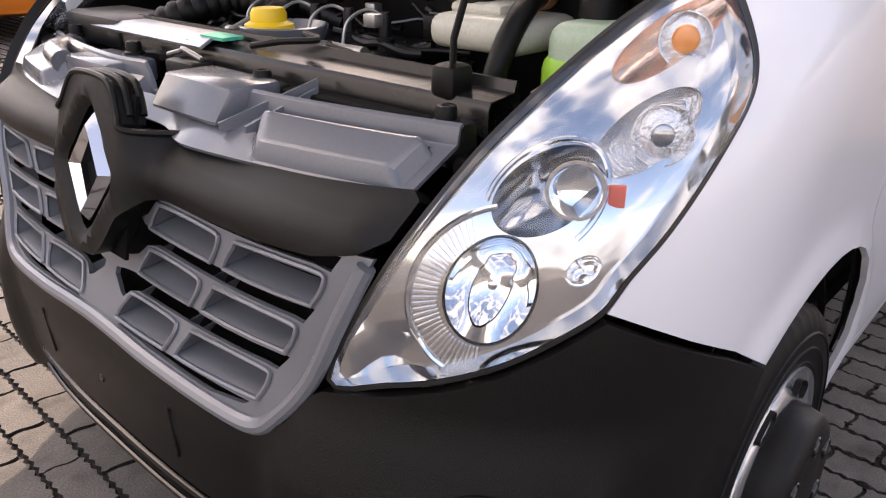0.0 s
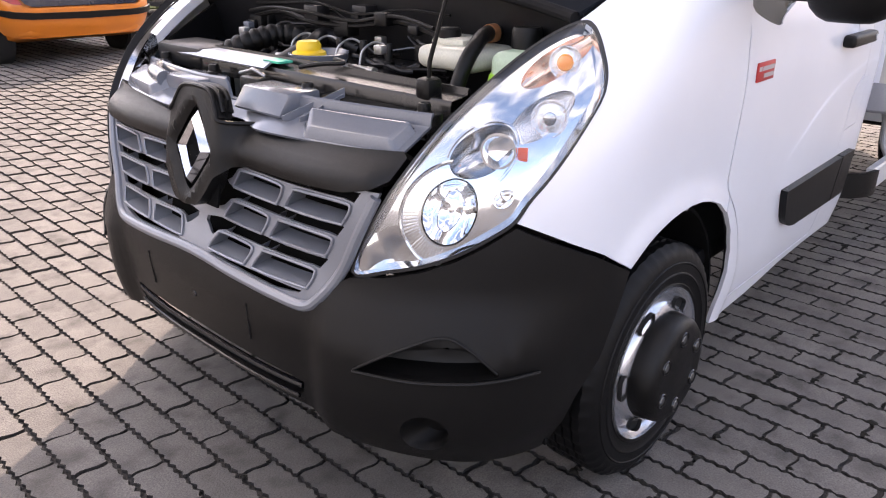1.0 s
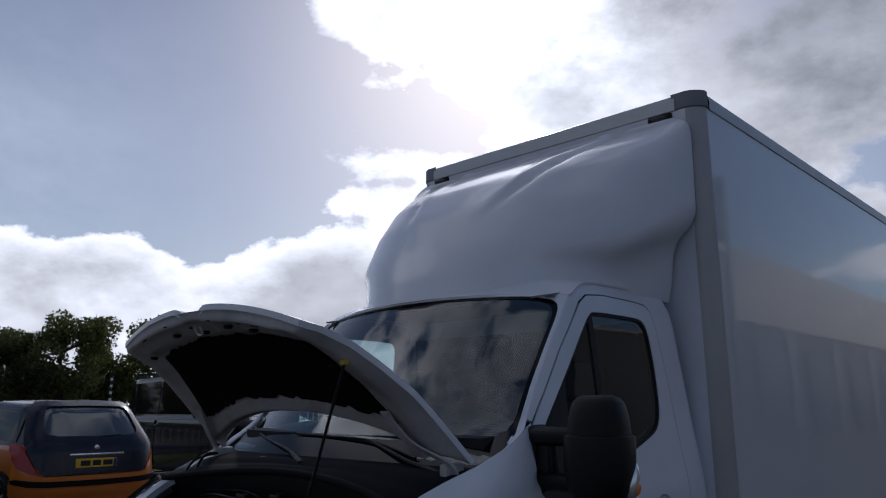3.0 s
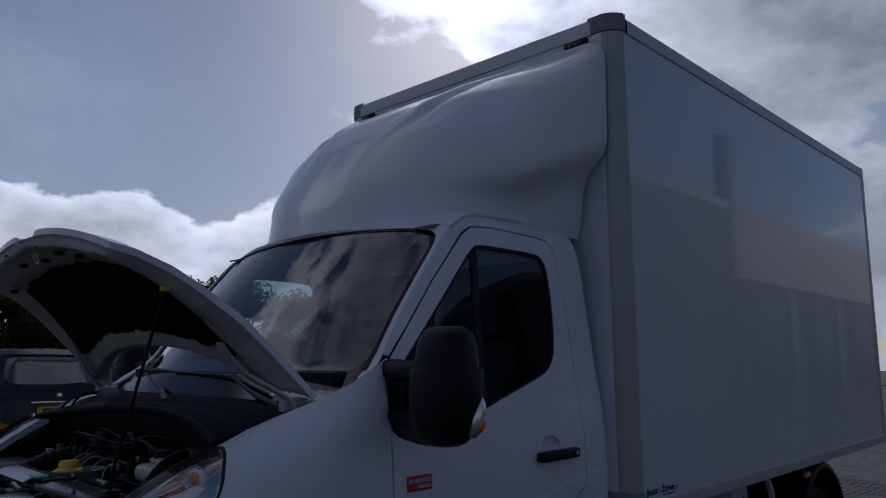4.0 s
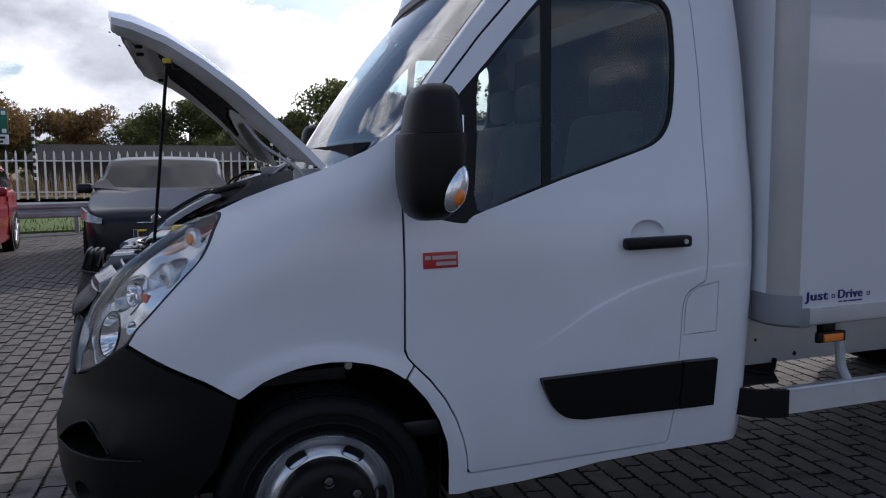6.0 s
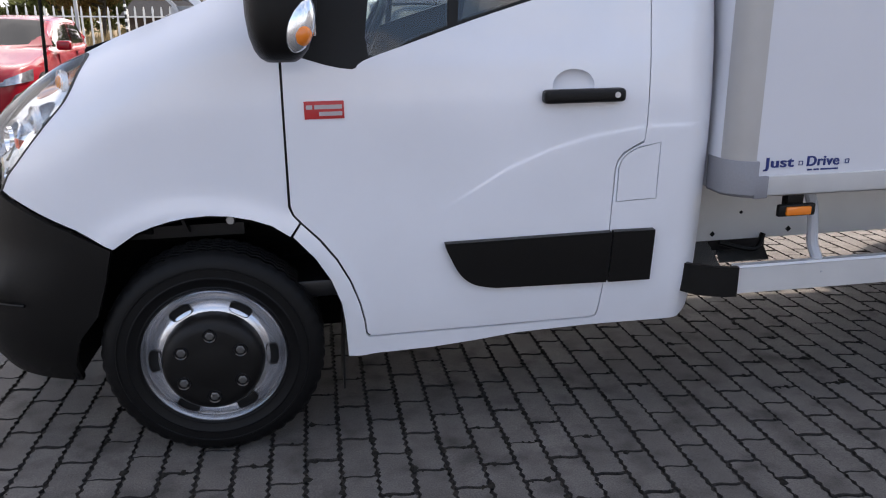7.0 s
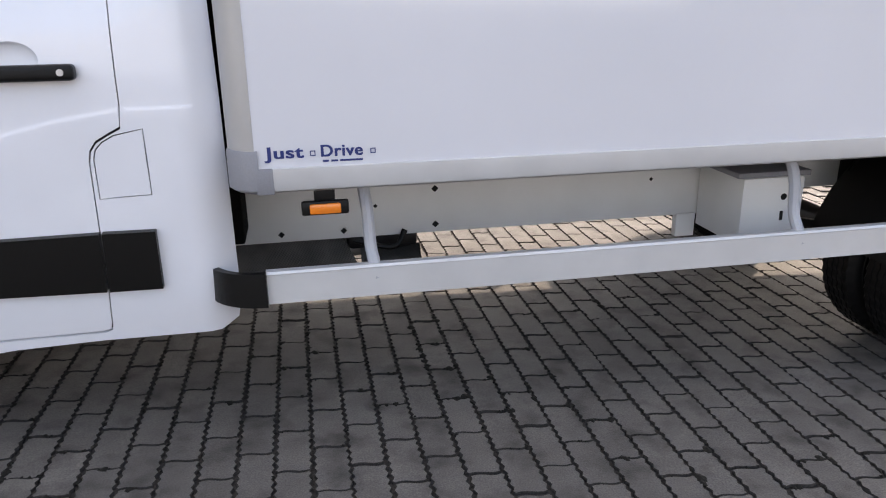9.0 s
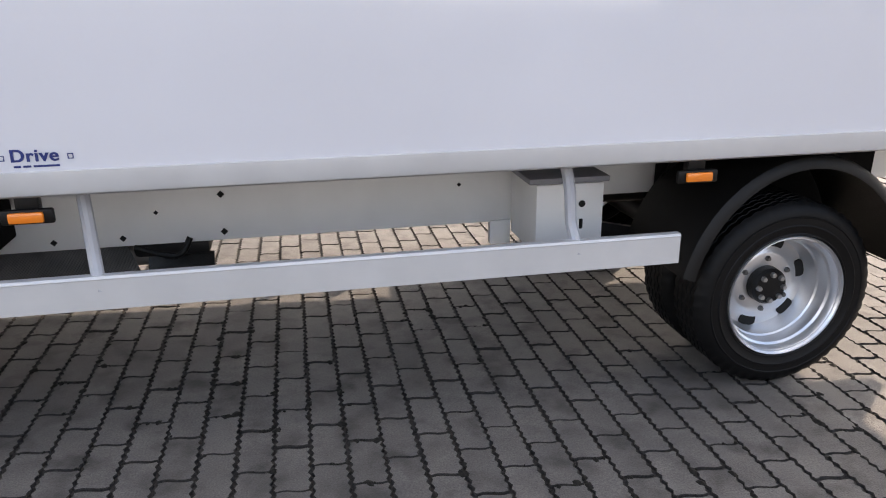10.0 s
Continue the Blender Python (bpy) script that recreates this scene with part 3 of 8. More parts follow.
for sg in (1, -1):
    bm = bmesh.new()
    ring = [Vector(p) for p in FOG]
    n = len(ring)
    c = sum(ring, Vector((0, 0))) / n
    rows = []
    for sc, dp in ((1.06, -0.012), (0.97, -0.03), (0.92, -0.07), (0.6, -0.075), (0.05, -0.075)):
        rows.append([bm.verts.new(bump_at(sg * (c.x + (p.x - c.x) * sc), c.y + (p.y - c.y) * sc) + Vector((-dp, sg * -dp * 0.55, 0))) for p in ring])
    for a, b in zip(rows, rows[1:]):
        for i in range(n):
            bm.faces.new((a[i], a[(i + 1) % n], b[(i + 1) % n], b[i]))
    part("fog_recess", bm, BLACK, bumper, "blanked fog lamp recess")
    lip = [bump_at(sg * s, z) + Vector((-0.004, -sg * 0.003, 0)) for s, z in ((0.645, 0.556), (0.78, 0.554), (0.9, 0.558), (0.98, 0.562), (1.06, 0.560))]
    part("recess_lip", tube(spline(lip, 5), 0.0045), BLACK, bumper)
    lip = [bump_at(sg * s, z) + Vector((-0.003, -sg * 0.002, 0)) for s, z in ((0.648, 0.561), (0.745, 0.622), (0.835, 0.660), (0.89, 0.643), (0.96, 0.580))]
    part("recess_lip", tube(spline(lip, 5), 0.0035), BLACK, bumper)
    bm = bmesh.new()
    rows = []
    for sc, dp in ((1.0, 0.0), (0.9, 0.025), (0.6, 0.05), (0.05, 0.055)):
        rows.append([bm.verts.new(bump_at(sg * (0.815 + (p[0] - 0.815) * sc + dp * 0.5), 0.405 + (p[1] - 0.405) * sc) + Vector((dp, sg * dp * 0.6, 0))) for p in LOWFOG])
    for a, b in zip(rows, rows[1:]):
        for i in range(len(LOWFOG)):
            bm.faces.new((a[i], a[(i + 1) % len(a)], b[(i + 1) % len(a)], b[i]))
    part("tow_recess", bm, BLACK, bumper)
bm = grid_bm(40, 3, lambda u, v: bump_at(-0.45 + 0.9 * u, 0.40 + 0.05 * v) + Vector((0.05, 0, 0)), 0.01)
part("slot_back", bm, BLACK, bumper)
part("slot_bar", tube([bump_at(-0.45 + 0.9 * i / 30, 0.425) + Vector((0.006, 0, 0)) for i in range(31)], 0.009), BLACK_GLOSS, bumper)
part("slot_lip", tube([bump_at(-0.44 + 0.88 * i / 30, 0.391) + Vector((-0.004, 0, 0)) for i in range(31)], 0.006), BLACK_GLOSS, bumper)
for s in (-0.265, 0.265):
    part("plate_mount_groove", tube([bump_at(s, 0.505) + Vector((-0.001, 0, 0)), bump_at(s, 0.61) + Vector((-0.001, 0, 0))], 0.0028), BLACK_GLOSS, bumper)
part("plate_screw", lathe([(0.0, -0.003), (0.008, -0.003), (0.010, 0.004)], 12, "x", bump_at(0.0, 0.555)), BLACK_GLOSS, bumper)

# grille with staggered openings
GR = [(0.0, 0.687), (0.209, 0.677), (0.374, 0.667), (0.485, 0.666), (0.534, 0.703), (0.583, 0.775), (0.655, 0.955), (0.40, 0.955), (0.0, 0.955)]
grille_out = GR + [(-s, z) for s, z in reversed(GR[1:-1])]


def grille_at(s, z):
    return front(s, z, 0.002 + 0.012 * min(1, max(0, (0.75 - z) / 0.08)))


holes = []
for z0, z1, cells in ((0.874, 0.923, ((0.150, 0.352), (0.384, 0.585))), (0.789, 0.838, ((0.120, 0.302), (0.331, 0.540))), (0.704, 0.753, ((0.085, 0.257), (0.286, 0.495)))):
    for a, b in cells:
        h = spline([(a + 0.03, z1), (b - 0.025, z1), (b, z1 - 0.010), (b - 0.016, z0 + 0.004), (b - 0.035, z0), (a + 0.006, z0), (a - 0.012, z0 + 0.006), (a + 0.008, z1 - 0.010)], 3, closed=True)
        holes += [h, neg(h)]
cells_at = list(holes)
mirrored = lambda half: half + [(-p[0], p[1]) for p in reversed(half) if p[0] != 0.0]
# the dark gaps between the louvres run on behind the emblem's surround
holes.append(mirrored([(0.0, 0.801), (0.05, 0.804), (0.09, 0.816), (0.118, 0.838), (0.150, 0.8455), (0.525, 0.8455), (0.552, 0.842), (0.572, 0.868), (0.565, 0.8705), (0.150, 0.8705), (0.112, 0.875), (0.098, 0.884), (0.122, 0.895), (0.146, 0.921), (0.175, 0.931), (0.560, 0.931), (0.592, 0.926), (0.606, 0.949), (0.30, 0.950), (0.0, 0.950)]))
for gap in ([(0.022, 0.764), (0.055, 0.742), (0.070, 0.737), (0.088, 0.752), (0.115, 0.7595), (0.478, 0.7595), (0.506, 0.757), (0.530, 0.783), (0.520, 0.7855), (0.100, 0.7855), (0.060, 0.782), (0.022, 0.776)],
            [(0.080, 0.695), (0.20, 0.690), (0.37, 0.680), (0.450, 0.687), (0.462, 0.694), (0.30, 0.6985), (0.10, 0.701)]):
    holes += [gap, neg(gap)]
grille = part("grille", skin(grille_out, holes, grille_at, 0.009, 0.02), SILVER_GRILLE, truck, "satin silver grille with staggered openings")
rim = [grille_at(s, z) + Vector((-0.004, 0, 0)) for s, z in ((0.650, 0.945), (0.617, 0.86), (0.577, 0.765), (0.530, 0.700), (0.480, 0.663), (0.374, 0.665), (0.209, 0.675), (0.1, 0.682), (0, 0.685), (-0.1, 0.682), (-0.209, 0.675), (-0.374, 0.665), (-0.480, 0.663), (-0.530, 0.700), (-0.577, 0.765), (-0.617, 0.86), (-0.650, 0.945))]
part("grille_rim", tube(spline(rim, 5), 0.014, 10), SILVER_GRILLE, grille, "rounded silver rim")
for h in cells_at:
    # each opening is a scoop: a sloping floor and low cheeks, open at the top
    scoop, top_z = bmesh.new(), max(p[1] for p in h)
    pairs = [(grille_at(p[0], p[1]) + Vector((0.002, 0, 0)), p[1]) for p in list(h) + [h[0]]]
    for (p, zp), (q, zq) in zip(pairs, pairs[1:]):
        if max(zp, zq) < top_z - 0.008:
            back = Vector((0.052, 0, 0.008))
            scoop.faces.new([scoop.verts.new(c) for c in (p, q, q + back, p + back)])
    bmesh.ops.remove_doubles(scoop, verts=scoop.verts, dist=0.0004)
    thicken(scoop, 0.0025)
    part("louvre_scoop", scoop, SILVER_GRILLE, grille)
    part("louvre_rim", tube([grille_at(p[0], p[1]) + Vector((-0.0025, 0, 0)) for p in list(h) + [h[0], h[1]]], 0.0042, 6), SILVER_GRILLE, grille)
fins = bmesh.new()
for i in range(44):
    z = 0.69 + i * 0.006
    box_bm(0.185, 0.195, -0.48, 0.48, z, z + 0.002, bm=fins)
part("radiator_fins", fins, DARK, grille, "dark radiator fins")
# unseen dark block, added so that no lit ground shows through the grille
part("bumper_beam", box_bm(0.20, 0.25, -0.62, 0.62, 0.30, 0.68, 0.01), FELT, truck)
part("radiator", box_bm(0.195, 0.25, -0.52, 0.52, 0.62, 0.96, 0.01), DARK, truck)
part("grille_shroud", grid_bm(30, 4, lambda u, v: front(-0.6 + 1.2 * u, 0.64 + 0.33 * v, -0.10), 0.01), FELT, truck)

# black bar above the grille, with the raised surround of the emblem
BAR = [(0.165, 1.034), (0.30, 1.028), (0.50, 1.034), (0.680, 1.042), (0.692, 1.030), (0.674, 0.985), (0.638, 0.966), (0.567, 0.952), (0.398, 0.946), (0.22, 0.942), (0.158, 0.932), (0.122, 0.904), (0.096, 0.868), (0.072, 0.838), (0.050, 0.822), (0.0, 0.817)]
bar_out = [(0.0, 1.116), (0.052, 1.113), (0.074, 1.104), (0.088, 1.088), (0.104, 1.062), (0.124, 1.042)] + BAR
bar_out = bar_out + [(-s, z) for s, z in reversed(bar_out[1:-1])]
EMB = spline([(0.0, 1.066), (0.030, 1.042), (0.062, 0.998), (0.090, 0.958), (0.062, 0.918), (0.030, 0.876), (0.0, 0.852), (-0.030, 0.876), (-0.062, 0.918), (-0.090, 0.958), (-0.062, 0.998), (-0.030, 1.042)], 2, closed=True)


def bar_at(s, z):
    fold = min(1, max(0, (z - 0.94) / 0.075))
    lift = 0.012 + 0.020 * math.sin(fold * math.pi) - 0.012 * min(1, max(0, (z - 1.004) / 0.010)) + 0.005 * min(1, max(0, (0.962 - z) / 0.008))
    if abs(s) < 0.16:
        lift += 0.026 * min(1, (0.16 - abs(s)) / 0.05)
    lift *= min(1, max(0.1, (0.70 - abs(s)) / 0.07))
    p = front(s, min(z, 1.0), lift)
    p.x += max(0, z - 1.0) * 0.55
    p.z = z
    m = min(1, max(0, (0.175 - abs(s)) / 0.060))
    gap = edge_gap((s, z), EMB)
    rim = 0.010 * math.exp(-(gap / 0.012) ** 2) - 0.006 * math.exp(-((gap - 0.022) / 0.012) ** 2)
    p.x += (0.026 + rim + 0.24 * (z - 0.959) - p.x) * m * m * (3 - 2 * m)
    return p


bar = part("grille_bar", skin(bar_out, [EMB], bar_at, 0.05, 0.015), BLACK, truck, "black plastic bar with raised emblem surround")
# emblem: a hollow chrome lozenge
em = bmesh.new()
outer = [(0.0, 0.094), (0.024, 0.068), (0.080, 0.0), (0.024, -0.068), (0.0, -0.094), (-0.024, -0.068), (-0.080, 0.0), (-0.024, 0.068)]
inner4 = [(0.0, 0.052), (0.008, 0.042), (0.034, 0.0), (0.008, -0.042), (0.0, -0.052), (-0.008, -0.042), (-0.034, 0.0), (-0.008, 0.042)]
mid = [(0.0, 0.074), (0.016, 0.056), (0.058, 0.0), (0.016, -0.056), (0.0, -0.074), (-0.016, -0.056), (-0.058, 0.0), (-0.016, 0.056)]
rings = []
for poly, dx in ((outer, 0.020), (outer, 0.0), (mid, -0.017), (inner4, -0.006), (inner4, 0.024)):
    rings.append([em.verts.new((0.040 + 0.24 * p[1] + dx, -p[0], 0.959 + p[1])) for p in poly])
for a, b in zip(rings, rings[1:]):
    for i in range(8):
        em.faces.new((a[i], a[(i + 1) % 8], b[(i + 1) % 8], b[i]))
part("emblem", em, CHROME, bar, "hollow chrome lozenge emblem", 14)
part("emblem_back", grid_bm(4, 8, lambda u, v: bar_at(-0.11 + 0.22 * u, 0.82 + 0.27 * v) + Vector((0.030, 0, 0)), 0.006), FELT, bar)
hood = [bar_at(s, z) + Vector((0.002, 0, 0)) for s, z in ((0.18, 1.033), (0.124, 1.042), (0.104, 1.062), (0.088, 1.088), (0.074, 1.104), (0.052, 1.113), (0.0, 1.116), (-0.052, 1.113), (-0.074, 1.104), (-0.088, 1.088), (-0.104, 1.062), (-0.124, 1.042), (-0.18, 1.033))]
part("hood_edge", tube(spline(hood, 4), 0.006, 8), BLACK, bar)
for d in (0.022, 0.044):
    part("hood_step", tube([p + Vector((d, 0, -0.0015 - d * 0.12)) for p in spline(hood[2:-2], 4)], 0.0075, 8), BLACK, bar)

# headlights
SEAL = mat("black_seal", (0.012, 0.012, 0.013), 0.45)
REFLECTOR = mat("bright_reflector", (0.88, 0.90, 0.92), 0.03, metal=1.0)
SATIN = mat("bright_lamp_bezel", (0.64, 0.66, 0.685), 0.09, metal=1.0)
FLUTED = mat("fluted_reflector", (0.80, 0.81, 0.83), 0.10, metal=1.0, bump=1.0, bump_scale=160)
RIBBED = mat("ribbed_bright_bezel", (0.82, 0.84, 0.86), 0.2, metal=0.9)
DIM = mat("smoky_lamp_bowl", (0.40, 0.42, 0.45), 0.10, metal=1.0)
AMBER_BOWL = mat("amber_tinted_bowl", (0.74, 0.52, 0.42), 0.12, metal=1.0, bump=0.15, bump_scale=160)
CLEAR_AMBER = mat("amber_bulb_glass", (0.9, 0.30, 0.04), 0.1, coat=0.5)


def lamp_bed(s, z):
    """The bright shaped floor of a headlight behind its lens."""
    a = abs(s)
    d = -0.026 - 0.012 * math.exp(-((a - 0.80) / 0.13) ** 2 - ((z - 0.92) / 0.13) ** 2) - 0.008 * math.exp(-((a - 0.95) / 0.12) ** 2 - ((z - 1.14) / 0.10) ** 2)
    if z < 0.86 and a < 0.74:
        d -= 0.014 * math.sin(max(0, (0.74 - a)) * 38) * min(1, (0.86 - z) / 0.03)
    return front(s, z, d)


for k in (1, -1):
    ps = [(k * p[0], p[1]) for p in LAMP_OUT]
    ring = lambda s, z, rx, rz, tilt=0.0: [(k * (s + rx * math.cos(a) * math.cos(tilt) - rz * math.sin(a) * math.sin(tilt)), z + rx * math.cos(a) * math.sin(tilt) + rz * math.sin(a) * math.cos(tilt)) for a in (2 * math.pi * i / 36 for i in range(36))]
    ROUND = [("dipped_beam", 0.815, 0.917, 0.064, 0.071, 0.0, REFLECTOR, CHROME), ("main_beam", 0.850, 1.043, 0.070, 0.053, 0.3, DIM, CHROME),
             ("daytime_lamp", 0.955, 1.110, 0.069, 0.044, 0.5, FLUTED, CHROME), ("indicator", 0.920, 1.215, 0.068, 0.039, 0.62, AMBER_BOWL, None), ("side_lamp", 0.935, 0.950, 0.024, 0.020, 0.3, REFLECTOR, CHROME)]
    cups = [ring(s, z, rx, rz, tl) for _, s, z, rx, rz, tl, _, _ in ROUND]
    lamp = part("headlight", skin(shrink(ps, 0.002), cups, lamp_bed, 0.003, 0.018, k), SATIN, truck, "large swept-back headlight with clear lens")
    part("lamp_seal", skin(shrink(ps, -0.005), [shrink(ps, 0.0015)], lambda s, z: front(s, z, 0.001), 0.02, 0.03, k), SEAL, lamp, "black rubber seal")
    part("lamp_lens", skin(shrink(ps, 0.001), [], lambda s, z: front(s, z, 0.003 + 0.010 * min(1, edge_gap((s, z), ps) / 0.05)), 0.0, 0.022, k), LENS, lamp, "clear plastic lens")
    # bright shell between the lens edge and the bed
    bm = bmesh.new()
    a = [bm.verts.new(front(p[0], p[1], 0.0)) for p in shrink(ps, 0.003)]
    b = [bm.verts.new(lamp_bed(p[0], p[1])) for p in shrink(ps, 0.006)]
    for i in range(len(a)):
        bm.faces.new((a[i - 1], a[i], b[i], b[i - 1]))
    part("lamp_shell", bm, SATIN, lamp)
    n = Vector((-1.0, -k * 0.62, 0.10)).normalized()
    for (name, s, z, rx, rz, tl, mt, bulb), cup in zip(ROUND, cups):
        bm, rows, m = bmesh.new(), [], len(cup)
        deep = 0.85 * min(rx, rz)
        for sc, dp in ((1.0, 0.0), (0.97, 0.004), (0.90, 0.25 * deep), (0.78, 0.5 * deep), (0.60, 0.75 * deep), (0.35, 0.94 * deep), (0.12, deep), (0.01, deep)):
            rows.append([bm.verts.new(lamp_bed(k * s + (p[0] - k * s) * sc, z + (p[1] - z) * sc) - n * dp) for p in cup])
        for r0, r1 in zip(rows, rows[1:]):
            for i in range(m):
                bm.faces.new((r0[i - 1], r0[i], r1[i], r1[i - 1]))
        cupob = part(name, bm, mt, lamp, {"indicator": "clear bowl with amber bulb", "main_beam": "smoky main beam bowl"}.get(name, ""))
        c0 = lamp_bed(k * s, z)
        rot = Matrix.Translation(c0) @ n.to_track_quat("Z", "Y").to_matrix().to_4x4()
        if name in ("daytime_lamp", "indicator"):
            r = min(rx, rz) * 0.86
            bm = lathe([(r * 1.08, -0.012), (r * 1.06, 0.004), (r, 0.004), (r * 0.97, -0.004), (r * 0.7, 0.003), (0.0, 0.007)], 32, "z")
            bmesh.ops.transform(bm, matrix=Matrix.Translation(Vector((0.004, -k * 0.018, 0.0))) @ rot, verts=bm.verts)
            part("inner_lens", bm, FLUTED, cupob, "round inner lens")
            part("bulb", lathe([(0.0, 0.012), (r * 0.45, 0.010), (r * 0.62, 0.0)] if name == "indicator" else [(0.0, 0.012), (r * 0.35, 0.009), (r * 0.45, 0.0)], 16, "z"), CLEAR_AMBER if name == "indicator" else DIM, cupob).matrix_local = Matrix.Translation(Vector((0.004, -k * 0.018, 0.0))) @ rot
        else:
            r = min(rx, rz)
            part("bulb", lathe([(0.0, -deep * 0.30), (r * 0.10, -deep * 0.36), (r * 0.13, -deep * 0.5), (r * 0.13, -deep)], 16, "z"), bulb, cupob).matrix_local = rot
        if name == "main_beam":
            bm = lathe([(0.040, -0.016), (0.039, -0.004), (0.034, -0.004), (0.026, -0.03), (0.0, -0.04)], 30, "z")
            part("inner_reflector", bm, REFLECTOR, cupob).matrix_local = Matrix.Translation(Vector((0.010, -k * 0.036, 0.006))) @ rot
        if name == "dipped_beam":
            part("cup_rim", tube([lamp_bed(k * s + (p[0] - k * s) * 1.01, z + (p[1] - z) * 1.01) + n * 0.002 for p in cup + cup[:1]], 0.0022, 6), BLACK_GLOSS, cupob, "thin black rim")
    # ribbed bezel sweeping round the dipped beam, a step around both beams
    bm = bmesh.new()
    for i in range(34):
        a = radians(118 + 150 * i / 33)
        r0, r1 = 0.071, 0.106
        q = []
        for rr, aa in ((r0, a), (r1, a), (r1, a + 0.03), (r0, a + 0.03)):
            q.append(lamp_bed(k * (0.812 + rr * math.cos(aa)), 0.912 + rr * 1.02 * math.sin(aa)))
        top = [bm.verts.new(p + n * 0.0035) for p in q]
        low = [bm.verts.new(p - n * 0.002) for p in q]
        bm.faces.new(top)
        for j in range(4):
            bm.faces.new((top[j - 1], top[j], low[j], low[j - 1]))
    part("lamp_bezel", bm, RIBBED, lamp, "ribbed bright bezel")
    edge = [lamp_bed(k * (0.812 + 0.113 * math.cos(radians(a))), 0.912 + 0.113 * math.sin(radians(a))) + n * 0.001 for a in range(100, 285, 8)]
    part("bezel_edge", tube(edge, 0.0045, 7), SATIN, lamp)
    edge = [lamp_bed(k * (0.852 + 0.078 * math.cos(radians(a))), 1.034 + 0.070 * math.sin(radians(a))) + n * 0.001 for a in range(-40, 190, 8)]
    part("bezel_edge", tube(edge, 0.004, 7), SATIN, lamp)
    part("red_reflector", box_bm(-0.011, 0.011, -0.003, 0.003, -0.015, 0.015, 0.002), mat("orange_red_marker", (0.75, 0.10, 0.03), 0.3), lamp).matrix_local = Matrix.Translation(lamp_bed(k * 0.945, 1.040) + n * 0.003) @ pose(0, 0, 0, 0, 0, -55 * k)

# ---- engine bay ----
SLAM = mat("glossy_black_beam", (0.016, 0.015, 0.014), 0.24, grain=0.2, grain_scale=30)


def slam_at(y, c, z):
    """Across the lock beam: y along it, c back from its front edge."""
    return Vector((0.292 + 0.10 * y * y + c, y, z - 0.03 * y * y))


BEAM = [(0.0, 1.085), (0.0, 1.125), (0.006, 1.134), (0.058, 1.140), (0.062, 1.156), (0.067, 1.156), (0.070, 1.136), (0.072, 1.09)]
bm = bmesh.new()
rows = [[bm.verts.new(slam_at(-0.66 + 1.32 * i / 44, c, z)) for c, z in BEAM] for i in range(45)]
for a, b in zip(rows, rows[1:]):
    for i in range(len(BEAM) - 1):
        bm.faces.new((a[i], a[i + 1], b[i + 1], b[i]))
bay = part("slam_panel", bm, SLAM, truck, "black bonnet lock beam")
BARE = mat("bare_metal", (0.42, 0.44, 0.47), 0.35, metal=0.7, stain=0.15, stain_scale=12)
strip = part("metal_strip", grid_bm(30, 3, lambda u, v: slam_at(0.0 + 0.56 * u, -0.018 + 0.078 * v, 1.130 + 0.014 * min(1, v * 3)), 0.006), BARE, truck, "bare metal label strip")
for i in range(7):
    part("strip_mark", box_bm(-0.004, 0.004, -0.007, 0.007, 0.0, 0.001), DARK, strip).matrix_local = Matrix.Translation(slam_at(0.06 + 0.07 * i, -0.006, 1.1405))
part("paper_label", box_bm(-0.022, 0.022, -0.040, 0.040, 0.0, 0.006), mat("green_label", (0.02, 0.45, 0.30), 0.5), truck, "small green label").matrix_local = Matrix.Translation(slam_at(0.0, 0.028, 1.146))
part("paper_label", box_bm(-0.016, 0.016, -0.04, 0.04, 0.0, 0.003), WHITE_INK, truck, "small white label").matrix_local = Matrix.Translation(slam_at(0.13, 0.030, 1.146))


def bump01(x, a, b, e):
    """1 between a and b, falling to 0 over e."""
    return min(1, max(0, (x - a) / e + 0.5)) * min(1, max(0, (b - x) / e + 0.5))


def cover_at(u, v):
    y = -0.665 + 1.33 * u
    x = 0.085 + 0.20 * y * y + (0.118 - 0.02 * abs(y)) * v + 0.055 * math.exp(-(y / 0.17) ** 4) * (1 - 0.6 * v)
    z = 1.026 + 0.052 * v + 0.022 * bump01(v, 0.93, 2, 0.04)
    z += 0.024 * bump01(abs(y), 0.30 + 0.10 * (1 - v), 0.635, 0.014) * bump01(v, 0.10, 0.66, 0.05)
    z -= 0.05 * bump01(y, -0.06, 0.10, 0.02) * bump01(v, 0.55, 2, 0.06)
    return Vector((x, y, z))


cover = part("front_cover", grid_bm(190, 44, cover_at, 0.006), GREY, truck, "grey plastic front cover", 28)
part("cover_seam", tube([cover_at(0.02 + 0.42 * i / 20, 0.035) + Vector((0, 0, 0.001)) for i in range(21)], 0.0022, 5), BLACK, cover)
for y in (-0.625, 0.625):
    part("cover_screw", lathe([(0.0, 0.006), (0.009, 0.005), (0.012, -0.004)], 12, "z", cover_at((y + 0.665) / 1.33, 0.80)), BLACK, cover)
bm = box_bm(0.135, 0.265, -0.265, -0.055, 1.055, 1.112, 0.008)
for v in bm.verts:
    if v.co.z > 1.09 and v.co.x < 0.2:
        v.co.x += 0.03
part("cover_box", bm, GREY, cover, "raised grey air box")
part("cover_rib", grid_bm(8, 2, lambda u, v: Vector((0.13 + 0.15 * u, -0.285 - 0.06 * u, 1.055 + (0.012 + 0.055 * u) * v)), 0.006), GREY, cover)
part("cover_rib", grid_bm(8, 2, lambda u, v: Vector((0.14 + 0.13 * u, -0.345 - 0.01 * u, 1.06 + (0.01 + 0.04 * u) * v)), 0.006), GREY, cover)
